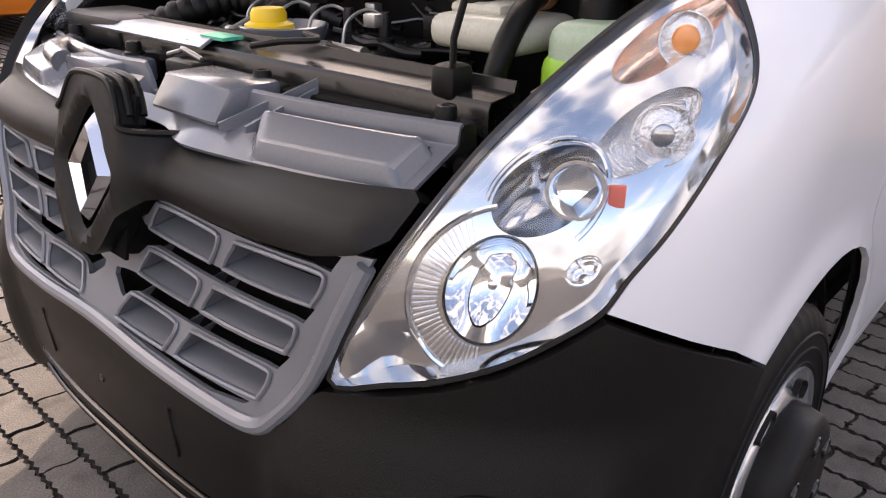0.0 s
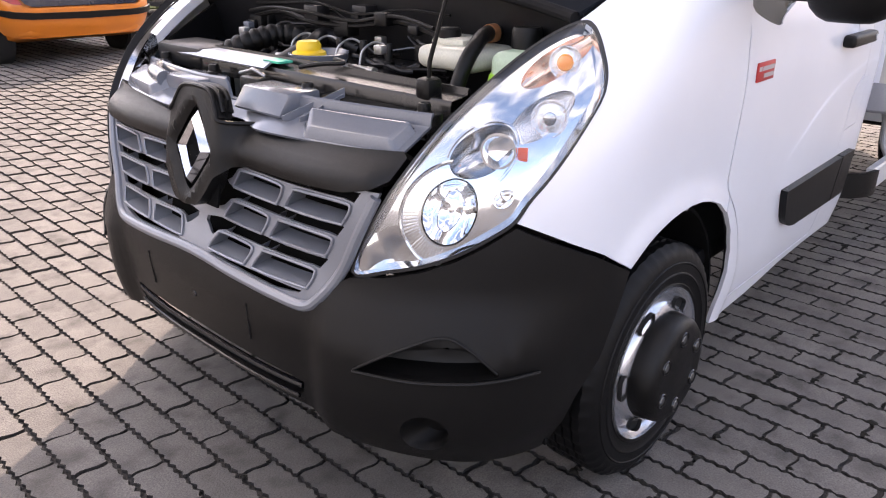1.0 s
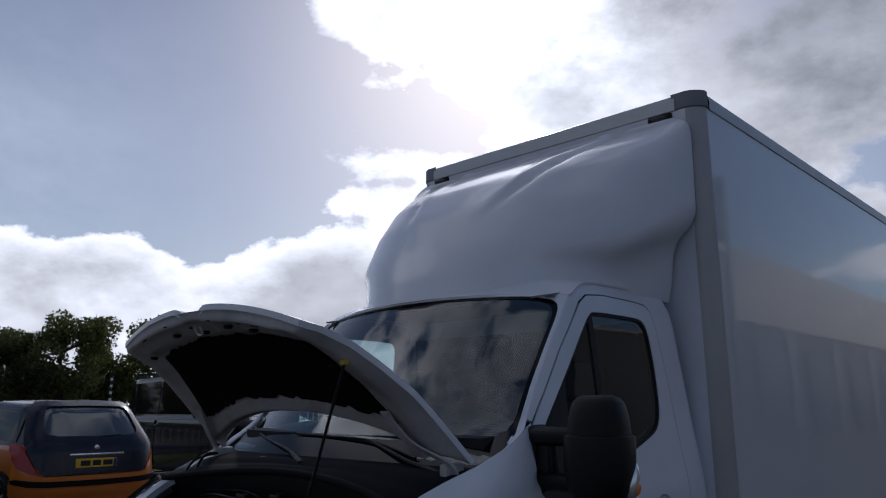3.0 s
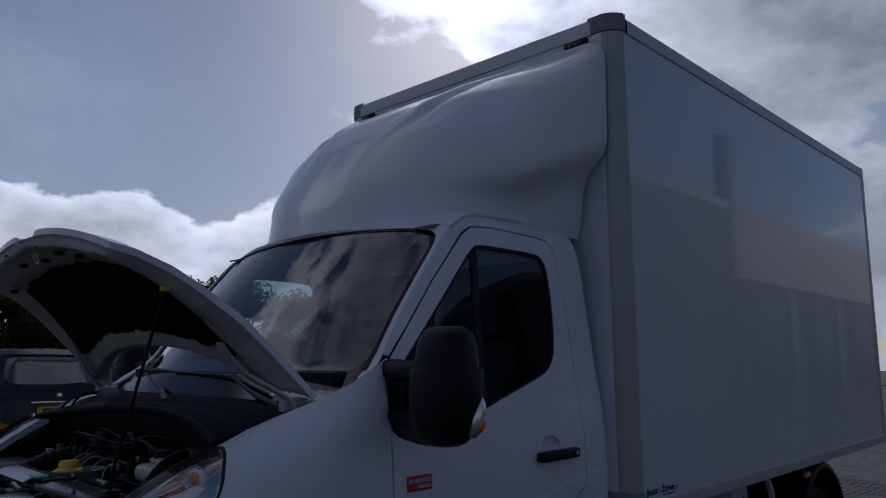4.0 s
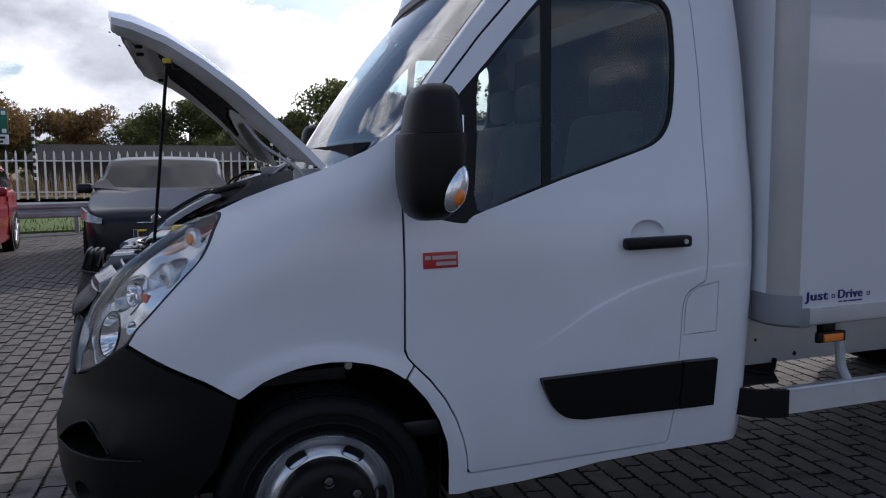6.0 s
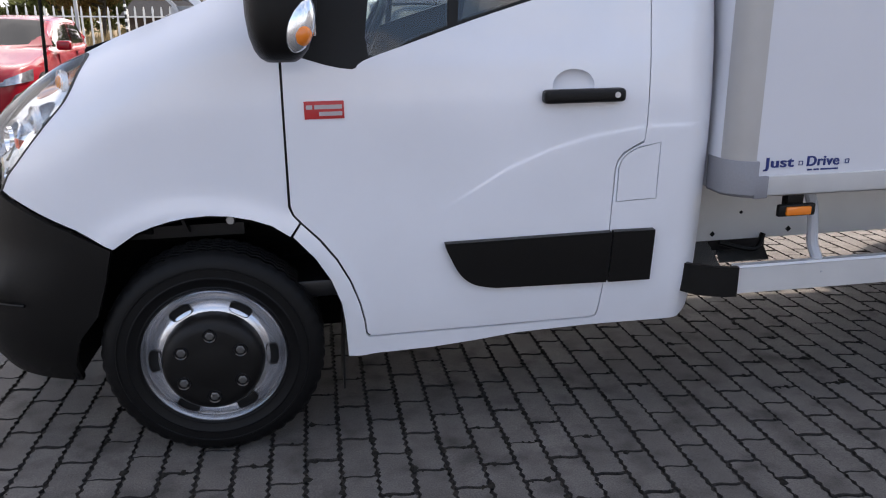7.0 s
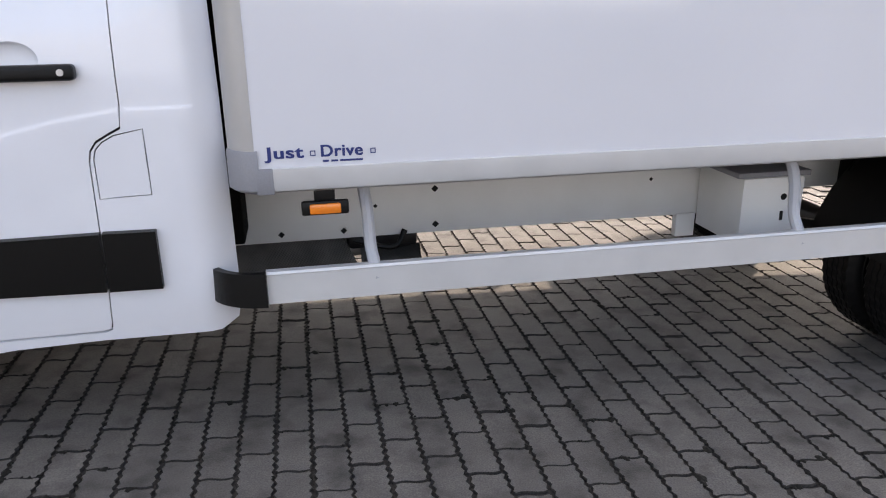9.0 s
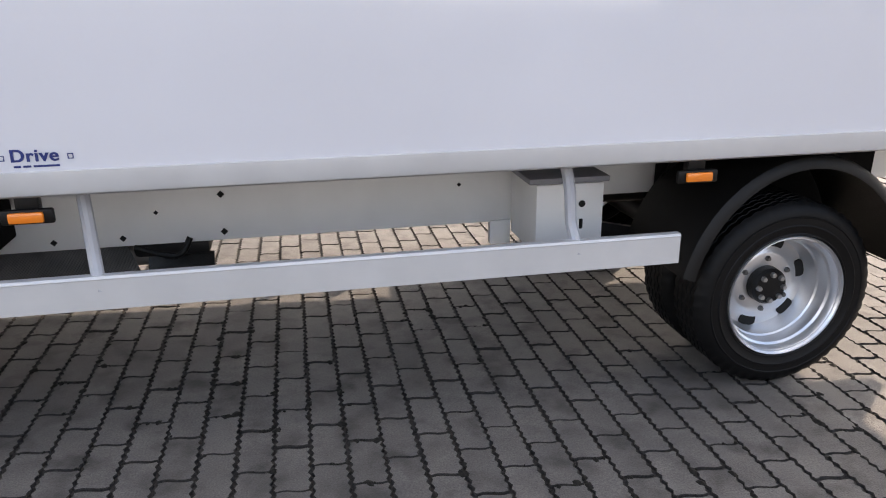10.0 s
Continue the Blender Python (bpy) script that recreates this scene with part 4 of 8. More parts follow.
part("cover_box", box_bm(0.16, 0.27, 0.17, 0.36, 1.05, 1.097, 0.010, seg=2), GREY, cover)
part("cover_duct", tube(spline([Vector((0.16, 0.36, 1.08)), Vector((0.19, 0.48, 1.085)), Vector((0.27, 0.58, 1.08)), Vector((0.34, 0.62, 1.06))], 6), 0.024, 14), GREY, cover, "grey air duct")
for x, y in ((0.285, -0.625), (0.262, -0.215), (0.262, 0.25), (0.29, 0.60)):
    plinth = part("buffer_plinth", box_bm(x - 0.024, x + 0.04, y - 0.028, y + 0.028, 1.04, 1.098, 0.008), SLAM, truck)
    part("buffer", lathe([(0.0, 0.020), (0.006, 0.020), (0.008, 0.024), (0.014, 0.024), (0.016, 0.018), (0.016, 0.006), (0.021, 0.003), (0.021, -0.01)], 18, "z", (x, y, 1.098)), BLACK, plinth, "rubber bonnet buffer")
part("lock_catch", box_bm(0.225, 0.275, -0.045, 0.055, 1.07, 1.115, 0.008), BLACK, truck, "black bonnet lock")
part("lock_spring", tube(spline([Vector((0.25, -0.04, 1.12)), Vector((0.24, 0.0, 1.135)), Vector((0.26, 0.05, 1.125)), Vector((0.27, 0.12, 1.11))], 5), 0.005), STEEL, truck)
part("beam_handle", tube(spline([slam_at(-0.14, 0.0, 1.15), slam_at(-0.20, 0.02, 1.162), slam_at(-0.26, 0.05, 1.168), slam_at(-0.20, 0.07, 1.17)], 5), 0.006), BLACK, truck)
part("lamp_carrier", box_bm(0.26, 0.46, -0.715, -0.655, 1.015, 1.060, 0.012), SLAM, truck, "black lamp carrier panel")
# black block put in for the shade of the cavity behind the cover
part("duct_mouth", box_bm(0.255, 0.300, -0.60, -0.27, 1.02, 1.100, 0.006), FELT, truck)
part("bay_floor", box_bm(0.25, 0.95, -0.80, 0.80, 0.70, 0.74), DARK, truck)
part("engine_block", box_bm(0.42, 0.78, -0.30, 0.35, 0.74, 1.06, 0.04), DARK, truck, "dark engine block")
part("engine_cover", box_bm(0.40, 0.74, -0.24, 0.20, 1.05, 1.12, 0.03, seg=3), DARK, truck)
part("bulkhead", grid_bm(24, 4, lambda u, v: Vector((0.78 - 0.06 * v - 0.13 * (2 * u - 1) ** 2 * v, -0.83 + 1.66 * u, 0.72 + (0.63 - 0.06 * (2 * u - 1) ** 2) * v)), 0.01), DARK, truck)
for k in (1, -1):
    part("inner_wing", grid_bm(10, 4, lambda u, v: Vector((0.36 + 0.30 * u, -k * (0.72 + 0.10 * u), 0.72 + v * (0.42 + 0.13 * u))), 0.01), DARK, truck)

# cowl and windscreen
def seal_at(y):
    q = (y / 0.83) ** 2
    return Vector((0.70 - 0.14 * q, y, 1.358 - 0.058 * q))


def scuttle(u, v):
    y = -0.85 + 1.70 * u
    a = seal_at(y) + Vector((0.006, 0, 0.006))
    b = Vector((0.905 + 0.02 * (y / 0.85) ** 2, y * 1.03, 1.398 - 0.002 * (y / 0.85) ** 2))
    p = a.lerp(b, v)
    p.z += 0.010 * math.sin(v * math.pi) - 0.012 * math.exp(-((v - 0.35) / 0.1) ** 2)
    return p


COWL = mat("satin_black_scuttle", (0.006, 0.008, 0.012), 0.8, spec=0.12, grain=0.1, grain_scale=60)
cowl = part("scuttle_panel", grid_bm(40, 12, scuttle, 0.008), COWL, truck, "black plastic scuttle panel")
SEAL_RUBBER = mat("matt_seal_rubber", (0.007, 0.007, 0.008), 0.75, spec=0.2, grain=0.2, grain_scale=80)
part("bay_seal", tube([seal_at(-0.84 + 1.68 * i / 40) for i in range(41)], 0.015, 10), SEAL_RUBBER, truck, "black rubber bay seal")
part("cowl_grommet", lathe([(0.0, 0.012), (0.02, 0.01), (0.026, 0.0)], 16, "z", (0.83, 0.40, 1.388)), BLACK, truck)


PILLAR_X, PILLAR_Z = [0.945, 1.035, 1.096, 1.146, 1.259, 1.401, 1.523, 1.584, 1.644], [1.44, 1.488, 1.525, 1.568, 1.72, 1.89, 2.03, 2.09, 2.14]


def screen_at(u, v, d=0.0):
    """The windscreen: u from -1 to 1 across, v from 0 to 1 up."""
    z = 1.395 + 0.725 * v + abs(u) ** 2 * (0.004 - 0.044 * v)
    ze = 1.425 + 0.655 * v
    xe = float(np.interp(ze, PILLAR_Z, PILLAR_X))
    x = 0.89 + 0.545 * v - 0.03 * math.sin(v * math.pi)
    x += (xe - 0.012 - x) * abs(u) ** 2.6
    y = u * ((0.90 - 0.055 * v) * (1 - abs(u) ** 3) + (flank(xe, ze) - 0.018) * abs(u) ** 3)
    return Vector((x - d * 0.76, -y, z + d * 0.64))


part("windscreen", grid_bm(40, 24, lambda u, v: screen_at(2 * u - 1, v), 0.0), SCREEN_GLASS, truck, "tinted curved windscreen")
BAND = mat("black_glass_band", (0.005, 0.005, 0.006), 0.12, spec=0.3)
band = bmesh.new()
ring_o, ring_i = [], []
path = [(-1 + 2 * i / 30, 0.0) for i in range(30)] + [(1, i / 16) for i in range(16)] + [(1 - 2 * i / 30, 1.0) for i in range(30)] + [(-1, 1 - i / 16) for i in range(16)]
for u, v in path:
    ring_o.append(band.verts.new(screen_at(u, v, 0.004)))
    r = (abs(u) ** 12 + abs(2 * v - 1) ** 12) ** (-1 / 12)
    ring_i.append(band.verts.new(screen_at(u * r * 0.962, 0.125 + 0.857 * (0.5 + (v - 0.5) * r), 0.004)))
for i in range(len(path)):
    band.faces.new((ring_o[i - 1], ring_o[i], ring_i[i], ring_i[i - 1]))
part("windscreen_band", band, BAND, truck, "black glass border")
# white body edge round the top and sides of the glass, with rounded corners
trim = bmesh.new()
sides = [(-1, 0.12 + 0.88 * i / 20) for i in range(20)] + [(-1 + 2 * i / 60, 1.0) for i in range(60)] + [(1, 1 - 0.88 * i / 20) for i in range(21)]
rows = []
for u, v in sides:
    r = (abs(u) ** 14 + abs(2 * v - 1) ** 14) ** (-1 / 14) if v > 0.5 else 1.0
    rows.append([trim.verts.new(screen_at(u, v, 0.003)), trim.verts.new(screen_at(u, v, 0.009)), trim.verts.new(screen_at(u * r * 0.984, v * 0.994 if v <= 0.5 else 0.497 + 0.994 * (v - 0.5) * r, 0.009)), trim.verts.new(screen_at(u * r * 0.984, v * 0.994 if v <= 0.5 else 0.497 + 0.994 * (v - 0.5) * r, 0.003))])
for a, b in zip(rows, rows[1:]):
    for i in range(3):
        trim.faces.new((a[i], a[i + 1], b[i + 1], b[i]))
part("windscreen_surround", trim, WHITE, truck, "white body edge round the windscreen")
# roof, pillars inside and back wall
ROOF_X, ROOF_Z = [1.40, 1.523, 1.584, 1.644, 1.70, 1.774, 2.225, 2.384, 2.424], [1.90, 2.022, 2.082, 2.130, 2.148, 2.158, 2.158, 2.120, 2.07]


def roof_at(u, v):
    s = 2 * u - 1
    x = 1.415 + 0.14 * abs(s) ** 2.6 * (1 - v) + 0.985 * v
    ze = float(np.interp(x, ROOF_X, ROOF_Z))
    zc = 2.118 + 0.105 * math.sin(min(1, v * 2.6) * math.pi / 2) + 0.03 * v
    ye = flank(x, ze) - 0.009
    p, t = Vector((x, s * ye, ze + (zc - ze) * (1 - abs(s) ** 3.2))), min(1, v / 0.13)
    return screen_at(-s, 0.995, 0.006).lerp(p, math.sin(t * math.pi / 2))


part("roof", grid_bm(48, 30, roof_at, 0.012), WHITE, truck, "white cab roof")
for k in (1, -1):
    put = cab_side(k)

    def pillar(u, v, k=k, put=put):
        z = 1.425 + 0.655 * v
        a = screen_at(k * 0.994, v, 0.006)
        b = put(float(np.interp(z, PILLAR_Z, PILLAR_X)), z)
        p = a.lerp(b, u)
        return p + Vector((-0.003, -k * 0.003, 0.002)) * math.sin(u * math.pi)
    part("windscreen_pillar", grid_bm(6, 24, pillar, 0.01), WHITE, truck, "white windscreen pillar")
part("cab_lining", box_bm(2.30, 2.315, -0.86, 0.86, 0.56, 2.02), mat("dark_cab_trim", (0.022, 0.023, 0.025), 0.85, grain=0.1, grain_scale=12), truck, "dark grey cab lining")
part("head_lining", grid_bm(12, 10, lambda u, v: Vector((1.50 + 0.86 * v, (2 * u - 1) * 0.82, 2.085 + 0.05 * math.sin(min(1, v * 2) * math.pi / 2))), 0.008), mat("grey_head_lining", (0.2, 0.2, 0.2), 0.9), truck, "grey roof lining")
part("cab_back", grid_bm(8, 20, lambda u, v: Vector((2.40, (2 * u - 1) * (flank(2.38, 0.36 + 1.78 * v) - 0.035), 0.36 + 1.78 * v)), 0.02), WHITE, truck)
# black block added in place of the shade between cab and box
part("cab_seal", box_bm(2.425, 2.512, -0.62, 0.85, 0.50, 2.05, 0.01), FELT, truck, "added black block that darkens the gap behind the cab")
part("cab_floor", box_bm(0.95, 2.40, -0.93, 0.93, 0.50, 0.56, 0.01), DARK, truck)
def dash(u, v):
    y = -0.84 + 1.68 * u
    hood = 0.06 * math.exp(-((y + 0.42) / 0.24) ** 2) * bump01(v, 0.55, 1.2, 0.3)
    return Vector((0.985 + 0.36 * v + 0.02 * (y / 0.84) ** 2, y, 1.385 + 0.05 * math.sin(v * math.pi * 0.6) * (1 - (y / 0.9) ** 4) + hood))


part("dashboard", grid_bm(30, 10, dash, 0.12), mat("dark_dashboard", (0.02, 0.02, 0.022), 0.75), truck, "dark grey dashboard")

# ---- open bonnet ----
HINGE, LIFT = Vector((0.875, 0, 1.415)), 65.5
EDGE = [(0.876, 0.885, 1.424), (0.78, 0.868, 1.392), (0.66, 0.855, 1.345), (0.548, 0.838, 1.300), (0.42, 0.792, 1.238), (0.32, 0.757, 1.178), (0.235, 0.722, 1.106), (0.190, 0.680, 1.058)]
SPINE = [(0.63, 1.345), (0.56, 1.336), (0.48, 1.318), (0.40, 1.292), (0.30, 1.248), (0.20, 1.190), (0.12, 1.120), (0.08, 1.055)]
turn = Matrix.Translation(HINGE) @ pose(0, 0, 0, 0, LIFT, 0) @ Matrix.Translation(-HINGE)


def bonnet_at(u, v, d=0.0, notch=True):
    i = v * (len(EDGE) - 1)
    e = Vector([float(np.interp(i, range(len(EDGE)), [p[c] for p in EDGE])) for c in range(3)])
    c = Vector([float(np.interp(i, range(len(SPINE)), [p[c] for p in SPINE])) for c in range(2)])
    w = abs(u) ** 2.2
    x, z = c.x + (e.x - c.x) * w, c.y + (e.z - c.y) * w
    if notch and v > 0.80:
        x += 0.035 * (v - 0.80) / 0.2 * math.exp(-(u / 0.13) ** 4)
    return turn @ Vector((x + 0.45 * d, -u * e.y, z - d))


bonnet = part("bonnet", grid_bm(48, 36, lambda u, v: bonnet_at(2 * u - 1, v), 0.022), WHITE, truck, "raised white bonnet with black underside lining")
RAGGED = random.Random(9)
RAG = [RAGGED.uniform(-0.004, 0.004) + (RAGGED.uniform(0.01, 0.032) if RAGGED.random() < 0.28 else 0.0) for i in range(60)]
part("bonnet_lining", grid_bm(44, 24, lambda u, v: bonnet_at((2 * u - 1) * (0.80 - 0.09 * v), 0.20 + (0.50 + RAG[int(u * 44)] * 0.6) * v + RAG[int(u * 44) + 3] * (1 - v) * 1.2, 0.040 + 0.012 * math.sin(u * 30) * math.sin(v * 9) * 0.3, False), 0.012), FELT, bonnet, "torn black felt lining")
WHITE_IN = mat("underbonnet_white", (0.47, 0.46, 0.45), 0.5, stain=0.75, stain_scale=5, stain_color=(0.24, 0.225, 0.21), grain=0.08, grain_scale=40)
def inner_skin(u, v):
    """The pressed underside: a shallow tray with a raised edge, a flat bed for the felt and a swage across the front."""
    s, t = (2 * u - 1) * 0.996, 0.006 + 0.988 * v
    e = min(1.0, min(1 - abs(s), t * 0.9, (1 - t) * 0.9) / 0.07)
    d = 0.001 + 0.033 * e * e * (3 - 2 * e)
    d += 0.012 * bump01(t, 0.76, 0.93, 0.04) * bump01(abs(s), 0.10, 0.80, 0.10) - 0.010 * bump01(t, 0.20, 0.72, 0.05) * bump01(abs(s), -1, 0.76, 0.05)
    d += 0.008 * bump01(abs(s), 0.84, 0.93, 0.04) * bump01(t, 0.08, 0.90, 0.05)
    return bonnet_at(s, t, d, False)


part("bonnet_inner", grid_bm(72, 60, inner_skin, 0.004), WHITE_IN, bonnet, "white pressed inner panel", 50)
for u0, v0, w in ((0.62, 0.90, 0.030), (0.25, 0.95, 0.018), (-0.25, 0.95, 0.018), (-0.62, 0.90, 0.030), (0.42, 0.86, 0.014), (-0.10, 0.84, 0.014)):
    part("press_slot", grid_bm(6, 2, lambda u, v: bonnet_at(u0 + (u - 0.5) * w * 2, v0 + (v - 0.5) * 0.012, 0.049, False), 0.003), HOLE_SHADE, bonnet)
for k in (1, -1):
    run = spline([bonnet_at(k * 0.80, 0.30, 0.045, False), bonnet_at(k * 0.84, 0.16, 0.060, False), Vector((0.815, -k * 0.83, 1.43)), Vector((0.845, -k * 0.845, 1.365))], 5)
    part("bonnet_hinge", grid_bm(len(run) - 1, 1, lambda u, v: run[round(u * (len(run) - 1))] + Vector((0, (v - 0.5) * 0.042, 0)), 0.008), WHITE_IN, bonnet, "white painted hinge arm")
hook = bonnet_at(0.02, 0.86, 0.055, False)
part("bonnet_catch", tube(spline([hook + Vector((0.0, 0.018, 0)), hook + Vector((0.015, 0.018, -0.028)), hook + Vector((0.015, -0.018, -0.028)), hook + Vector((0.0, -0.018, 0))], 5), 0.0045), ALU, bonnet, "steel catch loop")
for u, v in ((0.3, 0.84), (-0.75, 0.75), (0.8, 0.6), (0.0, 0.80), (-0.3, 0.82), (0.5, 0.82)):
    part("lining_clip", lathe([(0.0, -0.014), (0.014, -0.012), (0.018, 0.0)], 10, "z", bonnet_at(u, v, 0.05, False)), BLACK, bonnet)
prop_top = min((bonnet_at(u / 50, v / 50, 0.045, False) for u in range(50) for v in range(50)), key=lambda p: (p - Vector((0.425, -0.73, 1.775))).length)
part("prop_clip", box_bm(-0.014, 0.014, -0.010, 0.010, -0.008, 0.008, 0.003), mat("yellow_clip", (0.55, 0.38, 0.03), 0.5), bonnet, "yellow prop clip").matrix_local = Matrix.Translation(prop_top)
prop = part("bonnet_prop", tube([Vector((0.350, -0.575, 1.135)), Vector((0.348, -0.580, 1.20)), prop_top], 0.0055), BLACK, truck, "thin black bonnet prop rod")
part("prop_foot", box_bm(0.325, 0.375, -0.60, -0.55, 1.11, 1.165, 0.012), BLACK, truck, "rubber prop foot")

for k in (-1,):
    ed = spline([Vector((p[0], -k * p[1], p[2] - 0.012)) for p in EDGE[:6]], 4)
    bm = bmesh.new()
    rows = [[bm.verts.new(p + Vector((0.0, k * d, h))) for d, h in ((0.0, 0.0), (0.006, 0.004), (0.045, -0.004), (0.050, -0.035))] for p in ed]
    for a, b in zip(rows, rows[1:]):
        for i in range(3):
            bm.faces.new((a[i], a[i + 1], b[i + 1], b[i]))
    part("wing_flange", bm, WHITE, truck, "white painted bay edge")

# ---- things of the engine bay ----
TRANSLUCENT = mat("milky_plastic", (0.56, 0.55, 0.46), 0.35, grain=0.08, stain=0.3, stain_scale=12, stain_color=(0.35, 0.32, 0.22))
GREENISH = mat("milky_green_plastic", (0.40, 0.52, 0.38), 0.35, grain=0.08)
COOLANT = mat("green_coolant_plastic", (0.30, 0.62, 0.05), 0.3)
YELLOW = mat("yellow_cap_plastic", (0.85, 0.55, 0.02), 0.4)
tank = part("brake_fluid_tank", box_bm(0.50, 0.68, -0.58, -0.37, 1.15, 1.208, 0.024, seg=3), TRANSLUCENT, truck, "milky white fluid tank")
part("tank_neck", box_bm(0.55, 0.66, -0.50, -0.38, 1.20, 1.225, 0.012), TRANSLUCENT, tank)
part("tank_cap", lathe([(0.0, 0.026), (0.026, 0.026), (0.031, 0.020), (0.031, 0.0)], 24, "z", (0.585, -0.42, 1.222)), BLACK, tank, "black cap")
tank2 = part("coolant_tank", box_bm(0.50, 0.70, -0.80, -0.625, 1.04, 1.215, 0.03, seg=3), GREENISH, truck, "milky coolant tank")
part("coolant", box_bm(0.494, 0.66, -0.806, -0.618, 1.035, 1.172, 0.03, seg=3), COOLANT, tank2, "bright green coolant")
part("tank_cap", lathe([(0.0, 0.05), (0.034, 0.05), (0.038, 0.04), (0.038, 0.0)], 20, "z", (0.60, -0.67, 1.215)), BLACK, tank2)
part("bay_hose", tube(spline([Vector((0.72, -0.50, 1.225)), Vector((0.62, -0.53, 1.238)), Vector((0.54, -0.56, 1.225)), Vector((0.47, -0.57, 1.16)), Vector((0.44, -0.56, 1.05))], 6), 0.020, 12), BLACK, truck, "thick black hose")
part("hose_clip", lathe([(0.022, -0.014), (0.024, -0.012), (0.024, 0.012), (0.022, 0.014)], 16, "x", (0.63, -0.528, 1.237)), mat("copper_clip", (0.5, 0.22, 0.1), 0.4, metal=0.7), truck)
filler = part("oil_filler", lathe([(0.0, 0.0), (0.07, 0.0), (0.085, 0.018), (0.09, 0.016), (0.08, -0.02), (0.07, -0.08)], 28, "z", (0.45, -0.02, 1.145)), GREY, truck, "grey filler tray")
cap = lathe([(0.0, 0.048), (0.030, 0.046), (0.036, 0.036), (0.036, 0.022), (0.048, 0.016), (0.050, 0.0)], 18, "z", (0.415, -0.02, 1.150))
part("oil_cap", cap, YELLOW, truck, "bright yellow oil cap")
rng = random.Random(5)
for i in range(26):
    x, y, z = rng.uniform(0.44, 0.64), rng.uniform(-0.30, 0.60), rng.uniform(1.06, 1.15)
    pts = [Vector((x, y, z))]
    for j in range(5):
        pts.append(pts[-1] + Vector((rng.uniform(-0.03, 0.03), rng.uniform(0.02, 0.07) * (1 if i % 2 else -1), rng.uniform(-0.015, 0.012))))
    part("bay_pipe", tube(spline(pts, 4), rng.choice((0.004, 0.006, 0.008, 0.011)), 8), rng.choice((DARK, BLACK, DARK, BLACK_GLOSS)), truck)
for i in range(4):
    y = -0.20 + 0.11 * i
    inj = part("injector", lathe([(0.0, 0.075), (0.010, 0.075), (0.012, 0.060), (0.012, 0.030), (0.018, 0.026), (0.018, 0.0)], 14, "z", (0.56, y, 1.115)), DARK, truck, "dark injector")
    part("injector_line", tube(spline([Vector((0.56, y, 1.18)), Vector((0.53, y + 0.02, 1.195)), Vector((0.49, y + 0.03, 1.175)), Vector((0.475, y + 0.03, 1.13))], 5), 0.0035, 7), STEEL, inj, "thin steel fuel line")
part("fuel_rail", tube([Vector((0.47, -0.24, 1.125)), Vector((0.47, 0.22, 1.125))], 0.014, 12), STEEL, truck, "steel fuel rail")
duct = spline([Vector((0.40, 0.42, 1.12)), Vector((0.47, 0.36, 1.16)), Vector((0.57, 0.32, 1.175)), Vector((0.64, 0.22, 1.15))], 12)
part("intake_duct", tube(duct, [0.036 if i % 3 else 0.031 for i in range(len(duct))], 16), BLACK, truck, "ribbed black intake duct")
part("turbo_pipe", tube(spline([Vector((0.44, 0.20, 1.10)), Vector((0.52, 0.12, 1.16)), Vector((0.60, 0.14, 1.18)), Vector((0.66, 0.05, 1.14))], 8), 0.026, 14), DARK, truck, "dark turbo pipe")
for a, b, c in ((0.60, 1.245, 0.006), (0.64, 1.265, 0.004), (0.62, 1.225, 0.008)):
    part("wiring_loom", tube(spline([Vector((a + 0.02 * math.sin(i * 1.7 + a * 40), -0.36 + 0.19 * i, b + 0.014 * math.sin(i * 2.3 + b * 30))) for i in range(6)], 5), c, 7), BLACK, truck, "black wiring loom")
for i in range(16):
    x, y = rng.uniform(0.43, 0.60), rng.uniform(-0.3, 0.62)
    sx, sy, sz = rng.uniform(0.015, 0.045), rng.uniform(0.02, 0.06), rng.uniform(0.01, 0.04)
    part("engine_part", box_bm(x - sx, x + sx, y - sy, y + sy, 1.03, 1.09 + sz, 0.008, seg=3), rng.choice((DARK, BLACK, DARK)), truck)
for i in range(7):
    x, y, z = rng.uniform(0.46, 0.66), rng.uniform(-0.28, 0.55), rng.uniform(1.13, 1.21)
    part("connector", box_bm(x - 0.012, x + 0.012, y - 0.016, y + 0.016, z - 0.012, z + 0.012, 0.003), rng.choice((GREY, STEEL, DARK, BLACK_GLOSS)), truck)
part("battery_cover", box_bm(0.30, 0.46, 0.40, 0.68, 1.08, 1.15, 0.015), DARK, truck)
for k in (1, -1):
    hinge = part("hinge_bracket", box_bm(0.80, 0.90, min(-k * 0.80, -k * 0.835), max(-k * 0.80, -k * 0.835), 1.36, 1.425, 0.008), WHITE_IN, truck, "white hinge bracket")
    if k < 0:
        for d in (0.0, 0.03):
            part("bay_hose", tube(spline([Vector((0.62 + d, 0.75 - d, 1.33)), Vector((0.68 + d, 0.77 - d, 1.38 + d * 0.6)), Vector((0.80, 0.79, 1.40))], 5), 0.006), BLACK, truck, "thin black hose by the hinge")
for i in range(12):
    x, y, z = rng.uniform(0.62, 0.69), rng.uniform(-0.30, 0.58), rng.uniform(1.08, 1.26)
    pts = [Vector((x, y, z))]
    for j in range(4):
        pts.append(pts[-1] + Vector((rng.uniform(-0.015, 0.012), rng.uniform(0.03, 0.09) * (1 if i % 2 else -1), rng.uniform(-0.03, 0.02))))
    part("bay_pipe", tube(spline(pts, 4), rng.choice((0.003, 0.005, 0.008)), 7), rng.choice((DARK, BLACK, DARK, BLACK_GLOSS)), truck)
